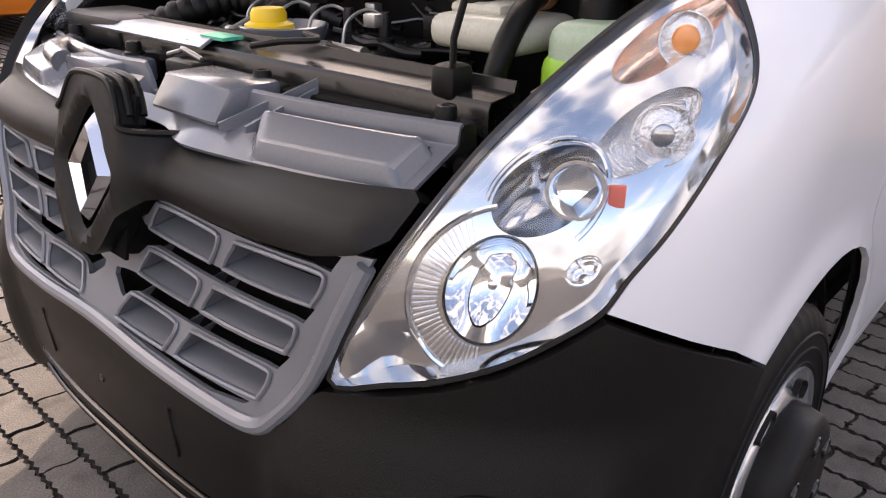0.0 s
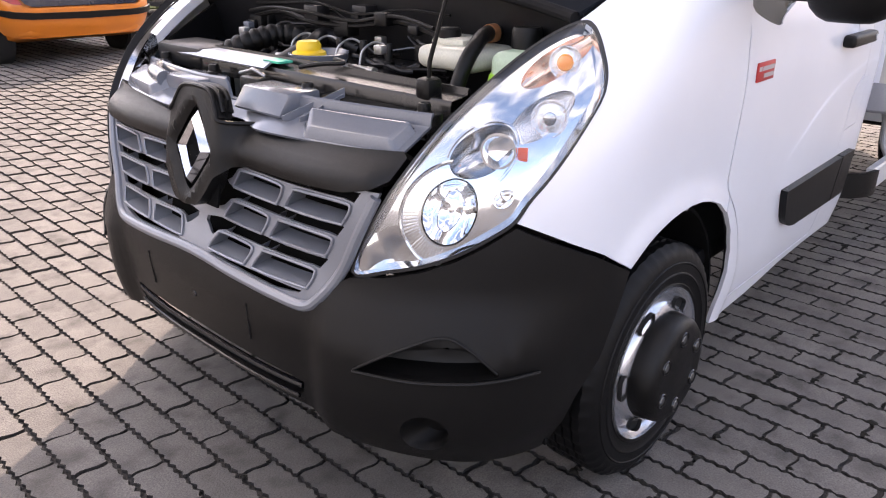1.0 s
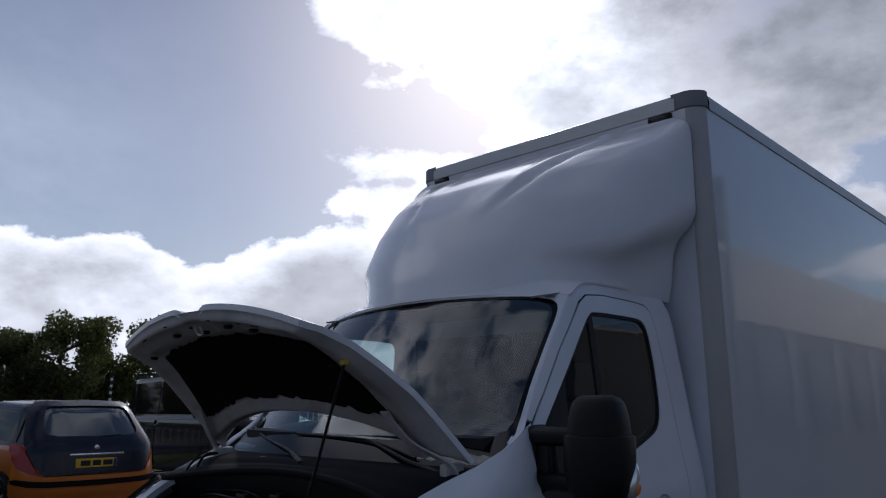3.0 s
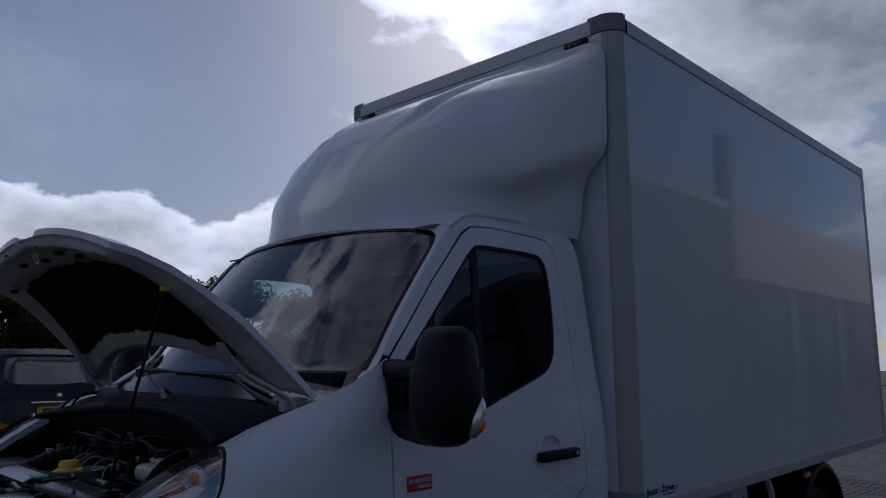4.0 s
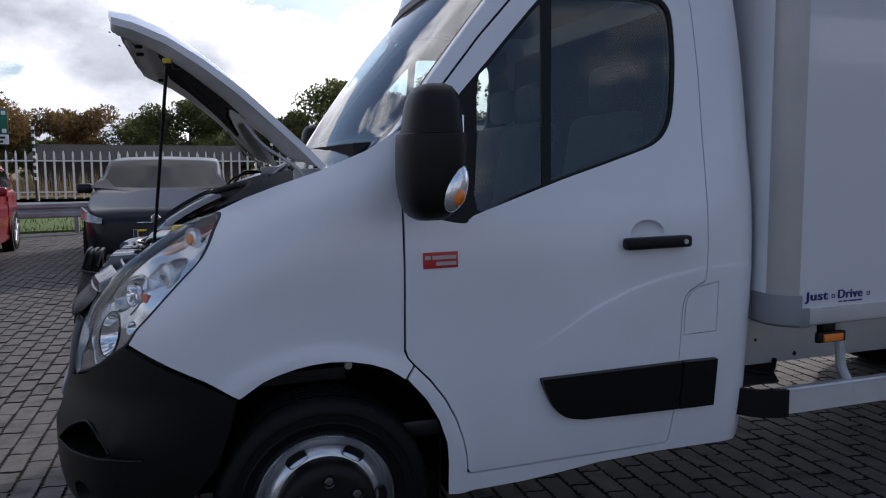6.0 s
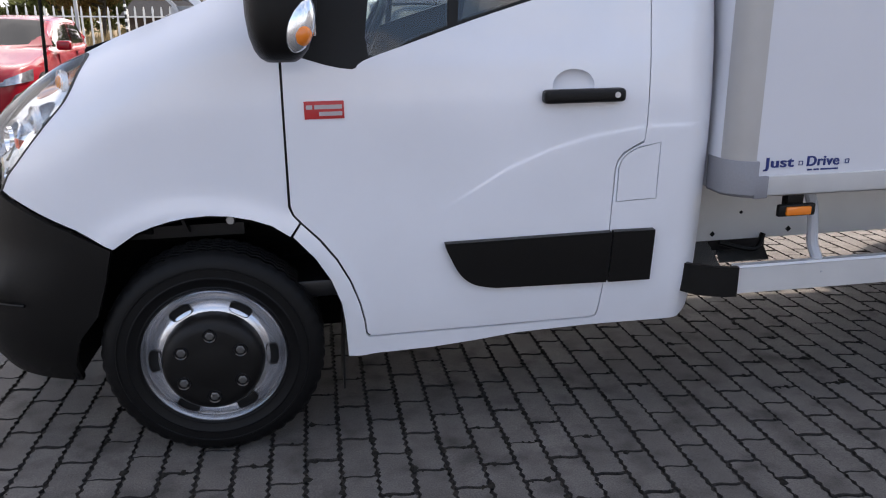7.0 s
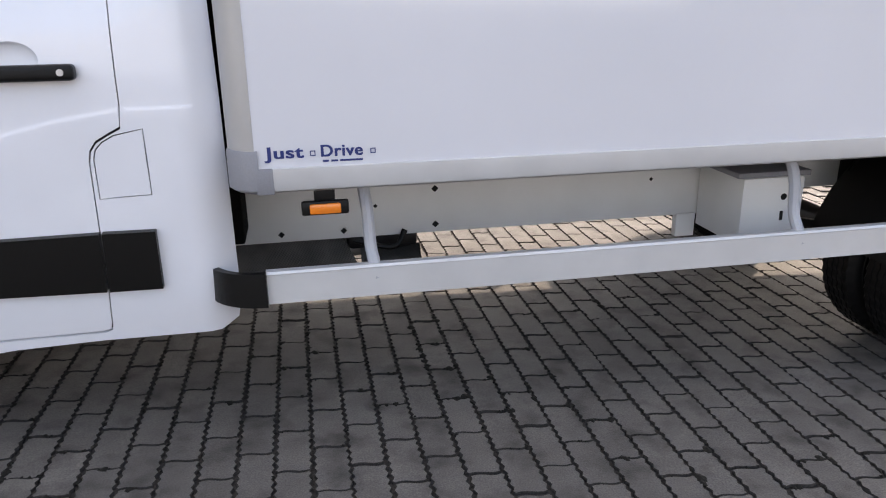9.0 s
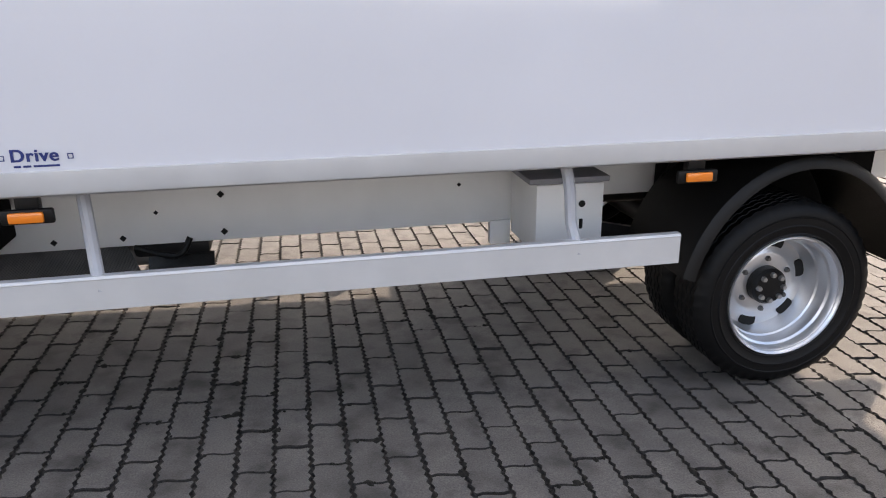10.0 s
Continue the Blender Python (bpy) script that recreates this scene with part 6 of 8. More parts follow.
# ---- chassis ----
for k in (1, -1):
    y0, y1 = sorted((-k * 0.43, -k * 0.36))
    rail = part("chassis_rail", box_bm(2.30, 4.42, y0, y1, 0.438, 0.765, 0.006), WHITE_UNDER, truck, "white painted chassis rail")
    part("chassis_rail", box_bm(4.42, 6.45, y0 + k * 0.004, y1 + k * 0.004, 0.52, 0.765, 0.006), WHITE_UNDER, truck, "white painted chassis rail")
    if k > 0:
        for x, z, r in ((3.223, 0.615, 0.011), (3.223, 0.472, 0.011), (2.86, 0.705, 0.010), (2.865, 0.470, 0.010), (2.99, 0.560, 0.007), (4.12, 0.60, 0.007), (4.36, 0.475, 0.006), (2.63, 0.47, 0.010)):
            part("rail_hole", lathe([(0.0, 0.0), (r * 1.3, 0.0), (r, 0.004)], 4, "y", (x, y0 - 0.003, z)), HOLE_SHADE, rail)
        for x in (3.02, 3.60, 4.13, 4.30):
            part("box_bolt", tube([Vector((x, -0.50, 0.77)), Vector((x, -0.50, 0.735))], 0.006), STEEL, truck)
    guard_y = -k * 1.062
    # side guard: a flat hollow rail with two grooves
    prof = [(0.0, 0.447), (0.0, 0.538), (-0.003, 0.541), (0.0, 0.544), (0.002, 0.549), (0.028, 0.549), (0.028, 0.447)]
    bm = bmesh.new()
    rows = [[bm.verts.new((x, guard_y + k * a, z)) for a, z in prof] for x in (2.598, 3.3, 4.0, 4.728)]
    for a, b in zip(rows, rows[1:]):
        for i in range(len(prof)):
            bm.faces.new((a[i - 1], a[i], b[i], b[i - 1]))
    bm.faces.new(rows[0])
    bm.faces.new(rows[-1])
    guard = part("side_guard", bm, ALU, truck, "aluminium side underrun guard rail")
    bm = grid_bm(10, 4, lambda u, v: Vector((2.60 - 0.155 * math.sin(u * 1.35), guard_y + k * (0.13 * (1 - math.cos(u * 1.35)) - 0.002), 0.445 + 0.106 * v)), 0.02)
    part("guard_end_cap", bm, BLACK, guard, "curved black end cap")
    for x in (2.912, 4.36):
        pts = [Vector((x - 0.012, -k * 0.93, 0.80)), Vector((x - 0.008, -k * 0.975, 0.775)), Vector((x, -k * 1.0, 0.70)), Vector((x + 0.004, -k * 1.01, 0.60)), Vector((x + 0.012, -k * 1.035, 0.545)), Vector((x + 0.018, -k * 1.045, 0.50))]
        part("guard_bracket", tube(spline(pts, 4), 0.019, 10), mat("grey_tube_paint", (0.42, 0.43, 0.46), 0.4), guard, "bent grey tube bracket")
    # rear mudguard
    bm = bmesh.new()
    prof = [(0.0, -0.60), (0.0, -1.005), (-0.006, -1.040), (-0.022, -1.053), (-0.045, -1.055)]
    rows = []
    for i in range(31):
        a = radians(168 - 158 * i / 30)
        c, s = math.cos(a), math.sin(a)
        rows.append([bm.verts.new(to_local @ Vector((REAR_X + (0.455 + d) * c, k * y, 0.355 + (0.52 + d) * s))) for d, y in prof])
    for a, b in zip(rows, rows[1:]):
        for i in range(len(prof) - 1):
            bm.faces.new((a[i], a[i + 1], b[i + 1], b[i]))
    thicken(bm, 0.008)
    part("rear_mudguard", bm, BLACK, truck, "black plastic rear mudguard")
    part("mudguard_apron", grid_bm(6, 6, lambda u, v: to_local @ Vector((4.78 + 0.16 * u * (1 - v * 0.2) + 0.16 * v, -k * (0.62 + 0.0 * u), 0.52 + 0.34 * v)), 0.01), FELT, truck)
    part("rear_wheel_house", grid_bm(14, 6, lambda u, v: to_local @ Vector((4.86 + 0.96 * u, -k * 0.585, 0.50 + 0.42 * v)), 0.01), FELT, truck, "dark wheel house wall")
    for x, z in ((2.785, 0.742), (4.753, 0.745)):
        lb = part("side_marker", box_bm(x - 0.068, x + 0.068, min(-k * 1.07, -k * 1.09), max(-k * 1.07, -k * 1.09), z - 0.021, z + 0.021, 0.006), BLACK, truck, "amber side marker lamp on black base")
        part("marker_lens", box_bm(x - 0.045, x + 0.045, min(-k * 1.089, -k * 1.102), max(-k * 1.089, -k * 1.102), z - 0.015, z + 0.015, 0.005), AMBER, lb, "amber lens")
        part("marker_bracket", box_bm(x - 0.03, x + 0.03, min(-k * 1.04, -k * 1.075), max(-k * 1.04, -k * 1.075), z + 0.01, 0.80, 0.004), BLACK, lb)
# box step, tab, exhaust shield under the driver's side
step = part("battery_box", box_bm(4.33, 4.582, -0.757, -0.44, 0.40, 0.660, 0.004), WHITE_UNDER, truck, "white sheet metal box under the body")
part("box_lid", box_bm(4.30, 4.60, -0.765, -0.42, 0.664, 0.685, 0.004), GREY_CAP, step, "grey lid")
part("box_slot", lathe([(0.0, 0.0), (0.013, 0.0), (0.010, 0.004)], 12, "y", (4.50, -0.7595, 0.585)), HOLE_SHADE, step)
part("box_slot", box_bm(4.492, 4.508, -0.7595, -0.75, 0.49, 0.53, 0.005), HOLE_SHADE, step)
part("rail_tab", box_bm(4.245, 4.33, -0.437, -0.40, 0.345, 0.445, 0.004), WHITE_UNDER, truck)
SHIELD = mat("embossed_heat_shield", (0.11, 0.11, 0.108), 0.34, metal=1.0, stain=0.3, stain_scale=8)
part("heat_shield", grid_bm(280, 60, lambda u, v: Vector((2.36 + (0.56 - 0.06 * v) * u, -0.435 + 0.05 * v + 0.0030 * math.sin(u * 300) * math.sin(v * 68), 0.315 + 0.125 * v)), 0.003), SHIELD, truck, "embossed metal heat shield", 180)
part("heat_shield", grid_bm(70, 20, lambda u, v: Vector((2.93 + 0.24 * u, -0.40 + 0.05 * v + 0.0022 * math.sin(u * 90) * math.sin(v * 30), 0.325 + 0.07 * v * (1 - 0.3 * u))), 0.003), SHIELD, truck, "embossed metal heat shield", 180)
part("exhaust", tube(spline([Vector((2.2, -0.28, 0.36)), Vector((2.9, -0.28, 0.36)), Vector((3.05, -0.2, 0.38)), Vector((3.1, 0.2, 0.4))], 6), 0.045, 14), STEEL, truck, "exhaust pipe")
part("cable_hose", tube(spline([Vector((2.9, -0.43, 0.43)), Vector((3.05, -0.46, 0.40)), Vector((3.10, -0.44, 0.46))], 6), 0.012), BLACK, truck)
part("pump_unit", box_bm(2.88, 3.16, -0.38, -0.22, 0.37, 0.45, 0.02), DARK, truck)
part("propshaft", tube([Vector((1.6, 0.0, 0.45)), Vector((5.1, 0.0, 0.40))], 0.035, 12), DARK, truck)
part("rear_axle", tube([to_local @ Vector((REAR_X, -0.85, 0.35)), to_local @ Vector((REAR_X, 0.85, 0.35))], 0.06, 12), DARK, truck)
part("front_axle", tube([to_local @ Vector((FRONT_X, -0.85, 0.35)), to_local @ Vector((FRONT_X, 0.85, 0.35))], 0.05, 12), DARK, truck)
for y in (-0.50, 0.50):
    part("leaf_spring", tube(spline([to_local @ Vector((4.5, y, 0.52)), to_local @ Vector((5.2, y, 0.42)), to_local @ Vector((5.95, y, 0.55))], 6), 0.03, 6), DARK, truck)

# ---- inside the cab ----
SEATCLOTH = mat("dark_seat_cloth", (0.05, 0.05, 0.055), 0.9, grain=0.2)
for y in (-0.52, 0.28, 0.66):
    part("seat_base", box_bm(1.50, 2.0, y - 0.20, y + 0.20, 0.90, 1.06, 0.05, seg=3), SEATCLOTH, truck, "dark cloth seat")
    bm = box_bm(1.95, 2.10, y - 0.22, y + 0.22, 1.0, 1.62, 0.05, seg=3)
    for v in bm.verts:
        v.co.x += (v.co.z - 1.0) * 0.18
    part("seat_back", bm, SEATCLOTH, truck, "dark seat back")
    part("head_rest", box_bm(2.10, 2.20, y - 0.13, y + 0.13, 1.64, 1.82, 0.04, seg=3), SEATCLOTH, truck)
wheel_m = Matrix.Translation((1.38, -0.50, 1.27)) @ pose(0, 0, 0, 0, -62, 0)
bm = bmesh.new()
tube([Vector((0.19 * math.cos(a), 0.19 * math.sin(a), 0)) for a in (2 * math.pi * i / 36 for i in range(37))], 0.015, 10, bm)
tube([Vector((-0.19, 0, 0)), Vector((0, 0, -0.02)), Vector((0.19, 0, 0))], 0.018, 8, bm)
bmesh.ops.transform(bm, matrix=wheel_m, verts=bm.verts)
part("steering_wheel", bm, BLACK, truck, "black steering wheel")
FOIL = glass_mat("clear_plastic_wrap", (0.86, 0.88, 0.88), 0.12, 1.6)
part("seat_wrap", grid_bm(24, 24, lambda u, v: Vector((2.02 + 0.12 * v + 0.025 * math.sin(u * 23 + v * 9) - 0.06 * u, -0.745 + 0.16 * u + 0.02 * math.sin(v * 19 + u * 7), 1.18 + 0.36 * v + 0.02 * math.sin(u * 17)))), FOIL, truck, "crumpled plastic seat wrap")

# the cab is squeezed and shifted sideways to fit the camera's view
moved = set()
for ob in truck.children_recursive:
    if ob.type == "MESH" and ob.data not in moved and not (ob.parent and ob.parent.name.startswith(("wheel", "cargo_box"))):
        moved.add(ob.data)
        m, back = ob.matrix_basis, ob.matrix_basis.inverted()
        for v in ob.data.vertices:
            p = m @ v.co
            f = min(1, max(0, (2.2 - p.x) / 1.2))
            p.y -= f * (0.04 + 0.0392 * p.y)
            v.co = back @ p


def rise(x, y):
    """Height of the yard: level round the truck, rising gently behind it."""
    return min(1, max(0, (y - 1.5) / 5.0)) * (0.13 + 0.03 * max(-3, min(4, x - 0.2)))


# ---- parked cars ----
CAR_GLASS = mat("dark_car_glass", (0.008, 0.010, 0.011), 0.04, spec=0.32)
PLATE = mat("yellow_plate", (0.80, 0.50, 0.02), 0.45)
RED_LAMP = mat("red_lamp", (0.36, 0.012, 0.018), 0.2, coat=0.1)
INK = mat("black_ink", (0.01, 0.01, 0.01), 0.6)


def parked_car(name, label, m, L, W, H, belt, bonnet, ws0, ws1, rw1, rw0, wheelbase, over_f, paint, roof_paint=None, wheel_r=0.31, tuck=0.13, boot=None, lower_band=None, face_fn=None):
    """A parked car; local x forwards, y left, z up. Heights: belt, bonnet at the nose. ws0/ws1: foot and top of the windscreen, rw1/rw0: top and foot of the rear window (x from the nose backwards)."""
    car = empty(name, label, "car", m)
    xs = sorted(set([0.0, 0.03, 0.10, 0.25, 0.45, over_f, ws0 * 0.6, ws0 * 0.85, ws0, (ws0 + ws1) / 2, ws1, ws1 + 0.2, (ws1 + rw1) / 2, rw1 - 0.2, rw1, (rw1 + rw0) / 2, rw0, (rw0 + L) / 2, L - 0.12, L - 0.03, L]))
    boot = boot or belt

    def soft(x, at, values, r=0.07):
        return float(np.mean([np.interp(x + d, at, values) for d in (-r, -r / 2, 0, r / 2, r)]))

    def top_line(x):
        return soft(x, [0, 0.05, 0.25, ws0, rw0, L - 0.10, L], [bonnet - 0.16, bonnet - 0.05, bonnet, belt + 0.02, boot + 0.03, boot - 0.01, boot - 0.12], 0.03)

    def roof_line(x):
        return soft(x, [ws0, ws1 - 0.15, ws1, (ws1 + rw1) / 2, rw1, rw1 + (rw0 - rw1) * 0.3, rw0], [belt + 0.02, H - 0.13, H - 0.05, H, H - 0.04, H - 0.13, boot + 0.03], 0.05)

    def half(x):
        return W / 2 * soft(x, [0, 0.06, 0.35, 0.9, L * 0.6, L - 0.5, L - 0.12, L - 0.03, L], [0.66, 0.80, 0.95, 1.0, 1.0, 0.975, 0.90, 0.82, 0.70], 0.04)

    def low(x):
        return float(np.interp(x, [0, 0.4, L - 0.4, L], [0.26, 0.19, 0.20, 0.30]))

    def ring(x):
        w, t, b = half(x), top_line(x), low(x)
        r = roof_line(x) if ws0 < x < rw0 else t
        pts = [(0, b), (w * 0.86, b), (w * 0.97, b + 0.10), (w * 1.0, (b + t) * 0.52), (w * 0.985, t - 0.12), (w * 0.955, t - 0.02)]
        if r > t + 0.01:
            k = min(1, (r - t) / 0.3)
            rw = w * (1 - tuck * k) - 0.02
            pts += [(w * 0.93, t + 0.01), (w * 0.93 + (rw - w * 0.93) * 0.55, t + (r - t) * 0.55), (rw + 0.01, r - 0.08 * k), (rw - 0.10 * k, r - 0.02 * k), (0, r)]
        else:
            pts += [(w * 0.93, t + 0.0), (w * 0.80, t + 0.015), (w * 0.55, t + 0.025), (w * 0.3, t + 0.03), (0, t + 0.032)]
        return pts

    bm = bmesh.new()
    fine = []
    for a, b in zip(xs, xs[1:]):
        n = max(1, int((b - a) / 0.12))
        fine += [a + (b - a) * i / n for i in range(n)]
    fine.append(L)
    rows = []
    for x in fine:
        pts = [(p.x, p.y) for p in spline(ring(x), 3)]
        rows.append([bm.verts.new((-x, y, z)) for y, z in pts] + [bm.verts.new((-x, -y, z)) for y, z in reversed(pts[1:-1])])
    n = len(rows[0])
    for a, b in zip(rows, rows[1:]):
        for i in range(n):
            bm.faces.new((a[i], a[(i + 1) % n], b[(i + 1) % n], b[i]))
    bm.faces.new(rows[0])
    bm.faces.new(list(reversed(rows[-1])))
    body = part("body", bm, paint, car, "", 62)
    if roof_paint:
        body.data.materials.append(roof_paint)
        for f in body.data.polygons:
            c = f.center
            if c.z > boot + 0.01 and c.x > -L + 0.01:
                f.material_index = 1

    def side_pt(x, v, k):
        p = ring(x)
        a, b = Vector(p[6]), Vector(p[8])
        q = a.lerp(b, v)
        mid = Vector(p[7])
        q = q + (mid - a.lerp(b, 0.55)) * (1 - abs(v - 0.55) / 0.55) * 0.9
        return Vector((-x, k * (q.x + 0.006), q.y))

    for k in (1, -1):
        spans = ((ws0 + 0.38, (ws1 + rw1) / 2 - 0.04), ((ws1 + rw1) / 2 + 0.03, rw1 + 0.05))
        for x0, x1 in spans:
            def win(u, v, x0=x0, x1=x1):
                x = x0 + (x1 - x0) * u
                lim = min(1.0, max(0.0, (x - ws0 - 0.10) / (ws1 - ws0 + 0.1)))
                return side_pt(x, 0.05 + 0.87 * v * lim if lim < 1 else 0.05 + 0.87 * v, k)
            part("side_window", grid_bm(10, 4, win, 0.003), CAR_GLASS, car, "dark side window")

    def shield(x0, x1, shrink_y):
        def f(u, v):
            x = x0 + (x1 - x0) * v
            p = ring(x)
            w = p[8][0] * shrink_y if len(p) > 8 else p[6][0]
            z = roof_line(x)
            s = 2 * u - 1
            return Vector((-x + (0.010 if x0 < L / 2 else -0.010), s * w, z + 0.006 - 0.05 * s * s * 0.5))
        return f
    part("windscreen", grid_bm(14, 8, shield(ws0 + 0.06, ws1 - 0.02, 0.92), 0.003), CAR_GLASS, car, "dark windscreen")
    part("rear_window", grid_bm(14, 8, shield(rw1 + 0.07, rw1 + (rw0 - rw1) * 0.86, 0.88), 0.003), CAR_GLASS, car, "dark rear window")
    for k in (1, -1):
        for xw in (over_f, over_f + wheelbase):
            w = half(xw)
            part("wheel_arch", lathe([(wheel_r + 0.06, k * (w + 0.004)), (wheel_r + 0.055, k * (w - 0.16)), (0, k * (w - 0.16))], 28, "y", (-xw, 0, wheel_r)), HOLE_SHADE, car)
            part("arch_shadow", lathe([(wheel_r + 0.055, k * (w + 0.0035)), (0.0, k * (w + 0.003))], 28, "y", (-xw, 0, wheel_r)), HOLE_SHADE, car)
            wh = part("wheel", lathe([(wheel_r * 0.66, k * (w + 0.012)), (wheel_r * 0.9, k * (w + 0.016)), (wheel_r, k * (w - 0.01)), (wheel_r, k * (w - 0.17)), (wheel_r * 0.6, k * (w - 0.18))], 32, "y", (-xw, 0, wheel_r)), RUBBER, car, "black tyre")
            rim = bmesh.new()
            lathe([(wheel_r * 0.67, k * (w + 0.014)), (wheel_r * 0.62, k * (w + 0.006)), (wheel_r * 0.58, k * (w - 0.03)), (0.0, k * (w - 0.035))], 28, "y", (-xw, 0, wheel_r), rim)
            part("rim", rim, GREY_CAP, wh, "alloy rim")
            sp = bmesh.new()
            for i in range(7):
                a = 2 * math.pi * i / 7
                tube([Vector((-xw, k * (w + 0.004), wheel_r)), Vector((-xw + wheel_r * 0.62 * math.cos(a), k * (w + 0.004), wheel_r + wheel_r * 0.62 * math.sin(a)))], 0.022, 6, sp)
            part("spokes", sp, SILVER, wh, "silver spokes")
        part("mirror", box_bm(-ws0 - 0.42, -ws0 - 0.27, min(k * (W / 2 + 0.0), k * (W / 2 + 0.19)), max(k * (W / 2 + 0.0), k * (W / 2 + 0.19)), belt + 0.0, belt + 0.13, 0.035, seg=3), roof_paint or paint, car)
        part("door_handle", box_bm(-(ws1 + rw1) / 2 + 0.02, -(ws1 + rw1) / 2 + 0.19, min(k * (W / 2 - 0.01), k * (W / 2 + 0.012)), max(k * (W / 2 - 0.01), k * (W / 2 + 0.012)), belt - 0.16, belt - 0.13, 0.008), paint, car)
    part("door_line", box_bm(-(ws0 + 0.42), -(ws0 + 0.412), -W / 2 - 0.002, W / 2 + 0.002, 0.30, belt - 0.05), HOLE_SHADE, car)
    part("door_line", box_bm(-((ws1 + rw1) / 2 + 0.008), -(ws1 + rw1) / 2, -W / 2 - 0.002, W / 2 + 0.002, 0.30, belt - 0.05), HOLE_SHADE, car)
    return car, ring, half


def end_lamp(car, half, L, rear, y0, y1, z0, z1, material, label, rake=0.0):
    """Lamps wrapped round both corners of a car's nose or tail."""
    xs = [i * 0.01 for i in range(60)]
    hs = [half(L - x) if rear else half(x) for x in xs]
    for k in (1, -1):
        def at(u, v, k=k):
            y = y0 + (y1 - y0) * u
            x = float(np.interp(y, hs, xs)) - 0.034 + rake * v
            z = z0 + (z1 - z0) * (v * (0.42 + 0.58 * u)) + 0.045 * u ** 1.5
            return Vector((-(L - x) if rear else -x, k * (y + 0.022), z))
        part("tail_lamp" if rear else "headlamp", grid_bm(10, 6, at, 0.02), material, car, label)


def plate(car, x, z, facing):
    p = part("number_plate", box_bm(min(x, x + facing * 0.012), max(x, x + facing * 0.012), -0.26, 0.26, z - 0.055, z + 0.055, 0.004), PLATE, car, "yellow plate with dark bars")
    for y0, y1 in ((-0.20, -0.08), (-0.05, 0.05), (0.08, 0.20)):
        part("plate_bar", box_bm(min(x + facing * 0.011, x + facing * 0.015), max(x + facing * 0.011, x + facing * 0.015), y0, y1, z - 0.032, z + 0.032), INK, p)
    part("plate_band", box_bm(min(x + facing * 0.011, x + facing * 0.014), max(x + facing * 0.011, x + facing * 0.014), -0.255, -0.215, z - 0.05, z + 0.05), BLUE_INK, p)


def stand(x, y, heading):
    """A pose on the yard; heading in degrees from +x."""
    return pose(x, y, rise(x, y), 0, 0, heading)


ORANGE = mat("orange_paint", (0.72, 0.20, 0.02), 0.3, coat=0.8, stain=0.04)
NAVY = mat("dark_blue_paint", (0.007, 0.010, 0.024), 0.25, spec=0.35, coat=0.25, stain=0.05)
REDP = mat("red_paint", (0.25, 0.006, 0.014), 0.25, spec=0.35, coat=0.3, stain=0.04)
ANTHRA = mat("dark_grey_metallic", (0.009, 0.011, 0.016), 0.28, spec=0.22, coat=0.1, stain=0.05)
BLACKP = mat("black_car_paint", (0.006, 0.006, 0.010), 0.15, coat=0.5)

CLEAR_LAMP = mat("clear_headlamp", (0.30, 0.31, 0.33), 0.12, metal=0.6, coat=0.8, grain=0.4, grain_scale=14)

# small hatchback, orange below and dark above, seen from behind
hx, hy = math.cos(radians(94)), math.sin(radians(94))
nose_o = Vector((2.76, 7.17, 0)) + Vector((hx, hy, 0)) * 3.78
car, ring, half = parked_car("hatchback", "orange small hatchback with dark blue roof and tailgate", stand(nose_o.x, nose_o.y, math.degrees(math.atan2(hy, hx))), 3.78, 1.72, 1.52, 0.98, 0.86, 0.85, 1.42, 3.28, 3.70, 2.39, 0.77, ORANGE, NAVY, 0.30, 0.19, boot=0.94)


def tail_at(y, z, out=0.0):
    """The rounded tail of the small hatchback: y across, z up."""
    xc = smooth_interp(z, [0.28, 0.42, 0.60, 0.90, 1.00, 1.39, 1.46, 1.53], [3.74, 3.83, 3.845, 3.815, 3.77, 3.49, 3.40, 3.22])
    w = smooth_interp(z, [0.28, 0.45, 0.62, 0.90, 1.05, 1.35, 1.50], [0.80, 0.865, 0.885, 0.865, 0.82, 0.695, 0.62])
    q = min(1.0, abs(y) / w)
    return Vector((-(xc + out - 0.36 * (1 - math.sqrt(max(0.0, 1 - q ** 5)))), y + math.copysign(out, y) * q ** 4, z))


def tail_part(name, outline, material, label="", out=0.0, holes=(), parent=None):
    both = [Vector((y, z)) for y, z in outline] + [Vector((-y, z)) for y, z in reversed(outline) if y > 0.001]
    return part(name, skin(both, list(holes), lambda y, z: tail_at(y, z, out), 0.02, 0.035), material, parent or car, label)


tail_part("rear_bumper", [(0.0, 0.285), (0.66, 0.285), (0.79, 0.32), (0.845, 0.40), (0.868, 0.50), (0.872, 0.62), (0.866, 0.74), (0.850, 0.86), (0.790, 0.86), (0.74, 0.74), (0.665, 0.625), (0.60, 0.602), (0.0, 0.602)], ORANGE, "orange rear bumper and wing corners", 0.002)
tail_part("bumper_strip", [(0.0, 0.475), (0.60, 0.485), (0.76, 0.50), (0.858, 0.535), (0.865, 0.572), (0.845, 0.585), (0.72, 0.562), (0.55, 0.550), (0.0, 0.545)], BLACK, "dark rubber bumper strip", 0.026)
RW = [(0.0, 1.055), (0.44, 1.06), (0.565, 1.085), (0.585, 1.14), (0.545, 1.30), (0.50, 1.395), (0.44, 1.415), (0.0, 1.425)]
pane = [Vector(p) for p in RW] + [Vector((-y, z)) for y, z in reversed(RW) if y > 0.001]
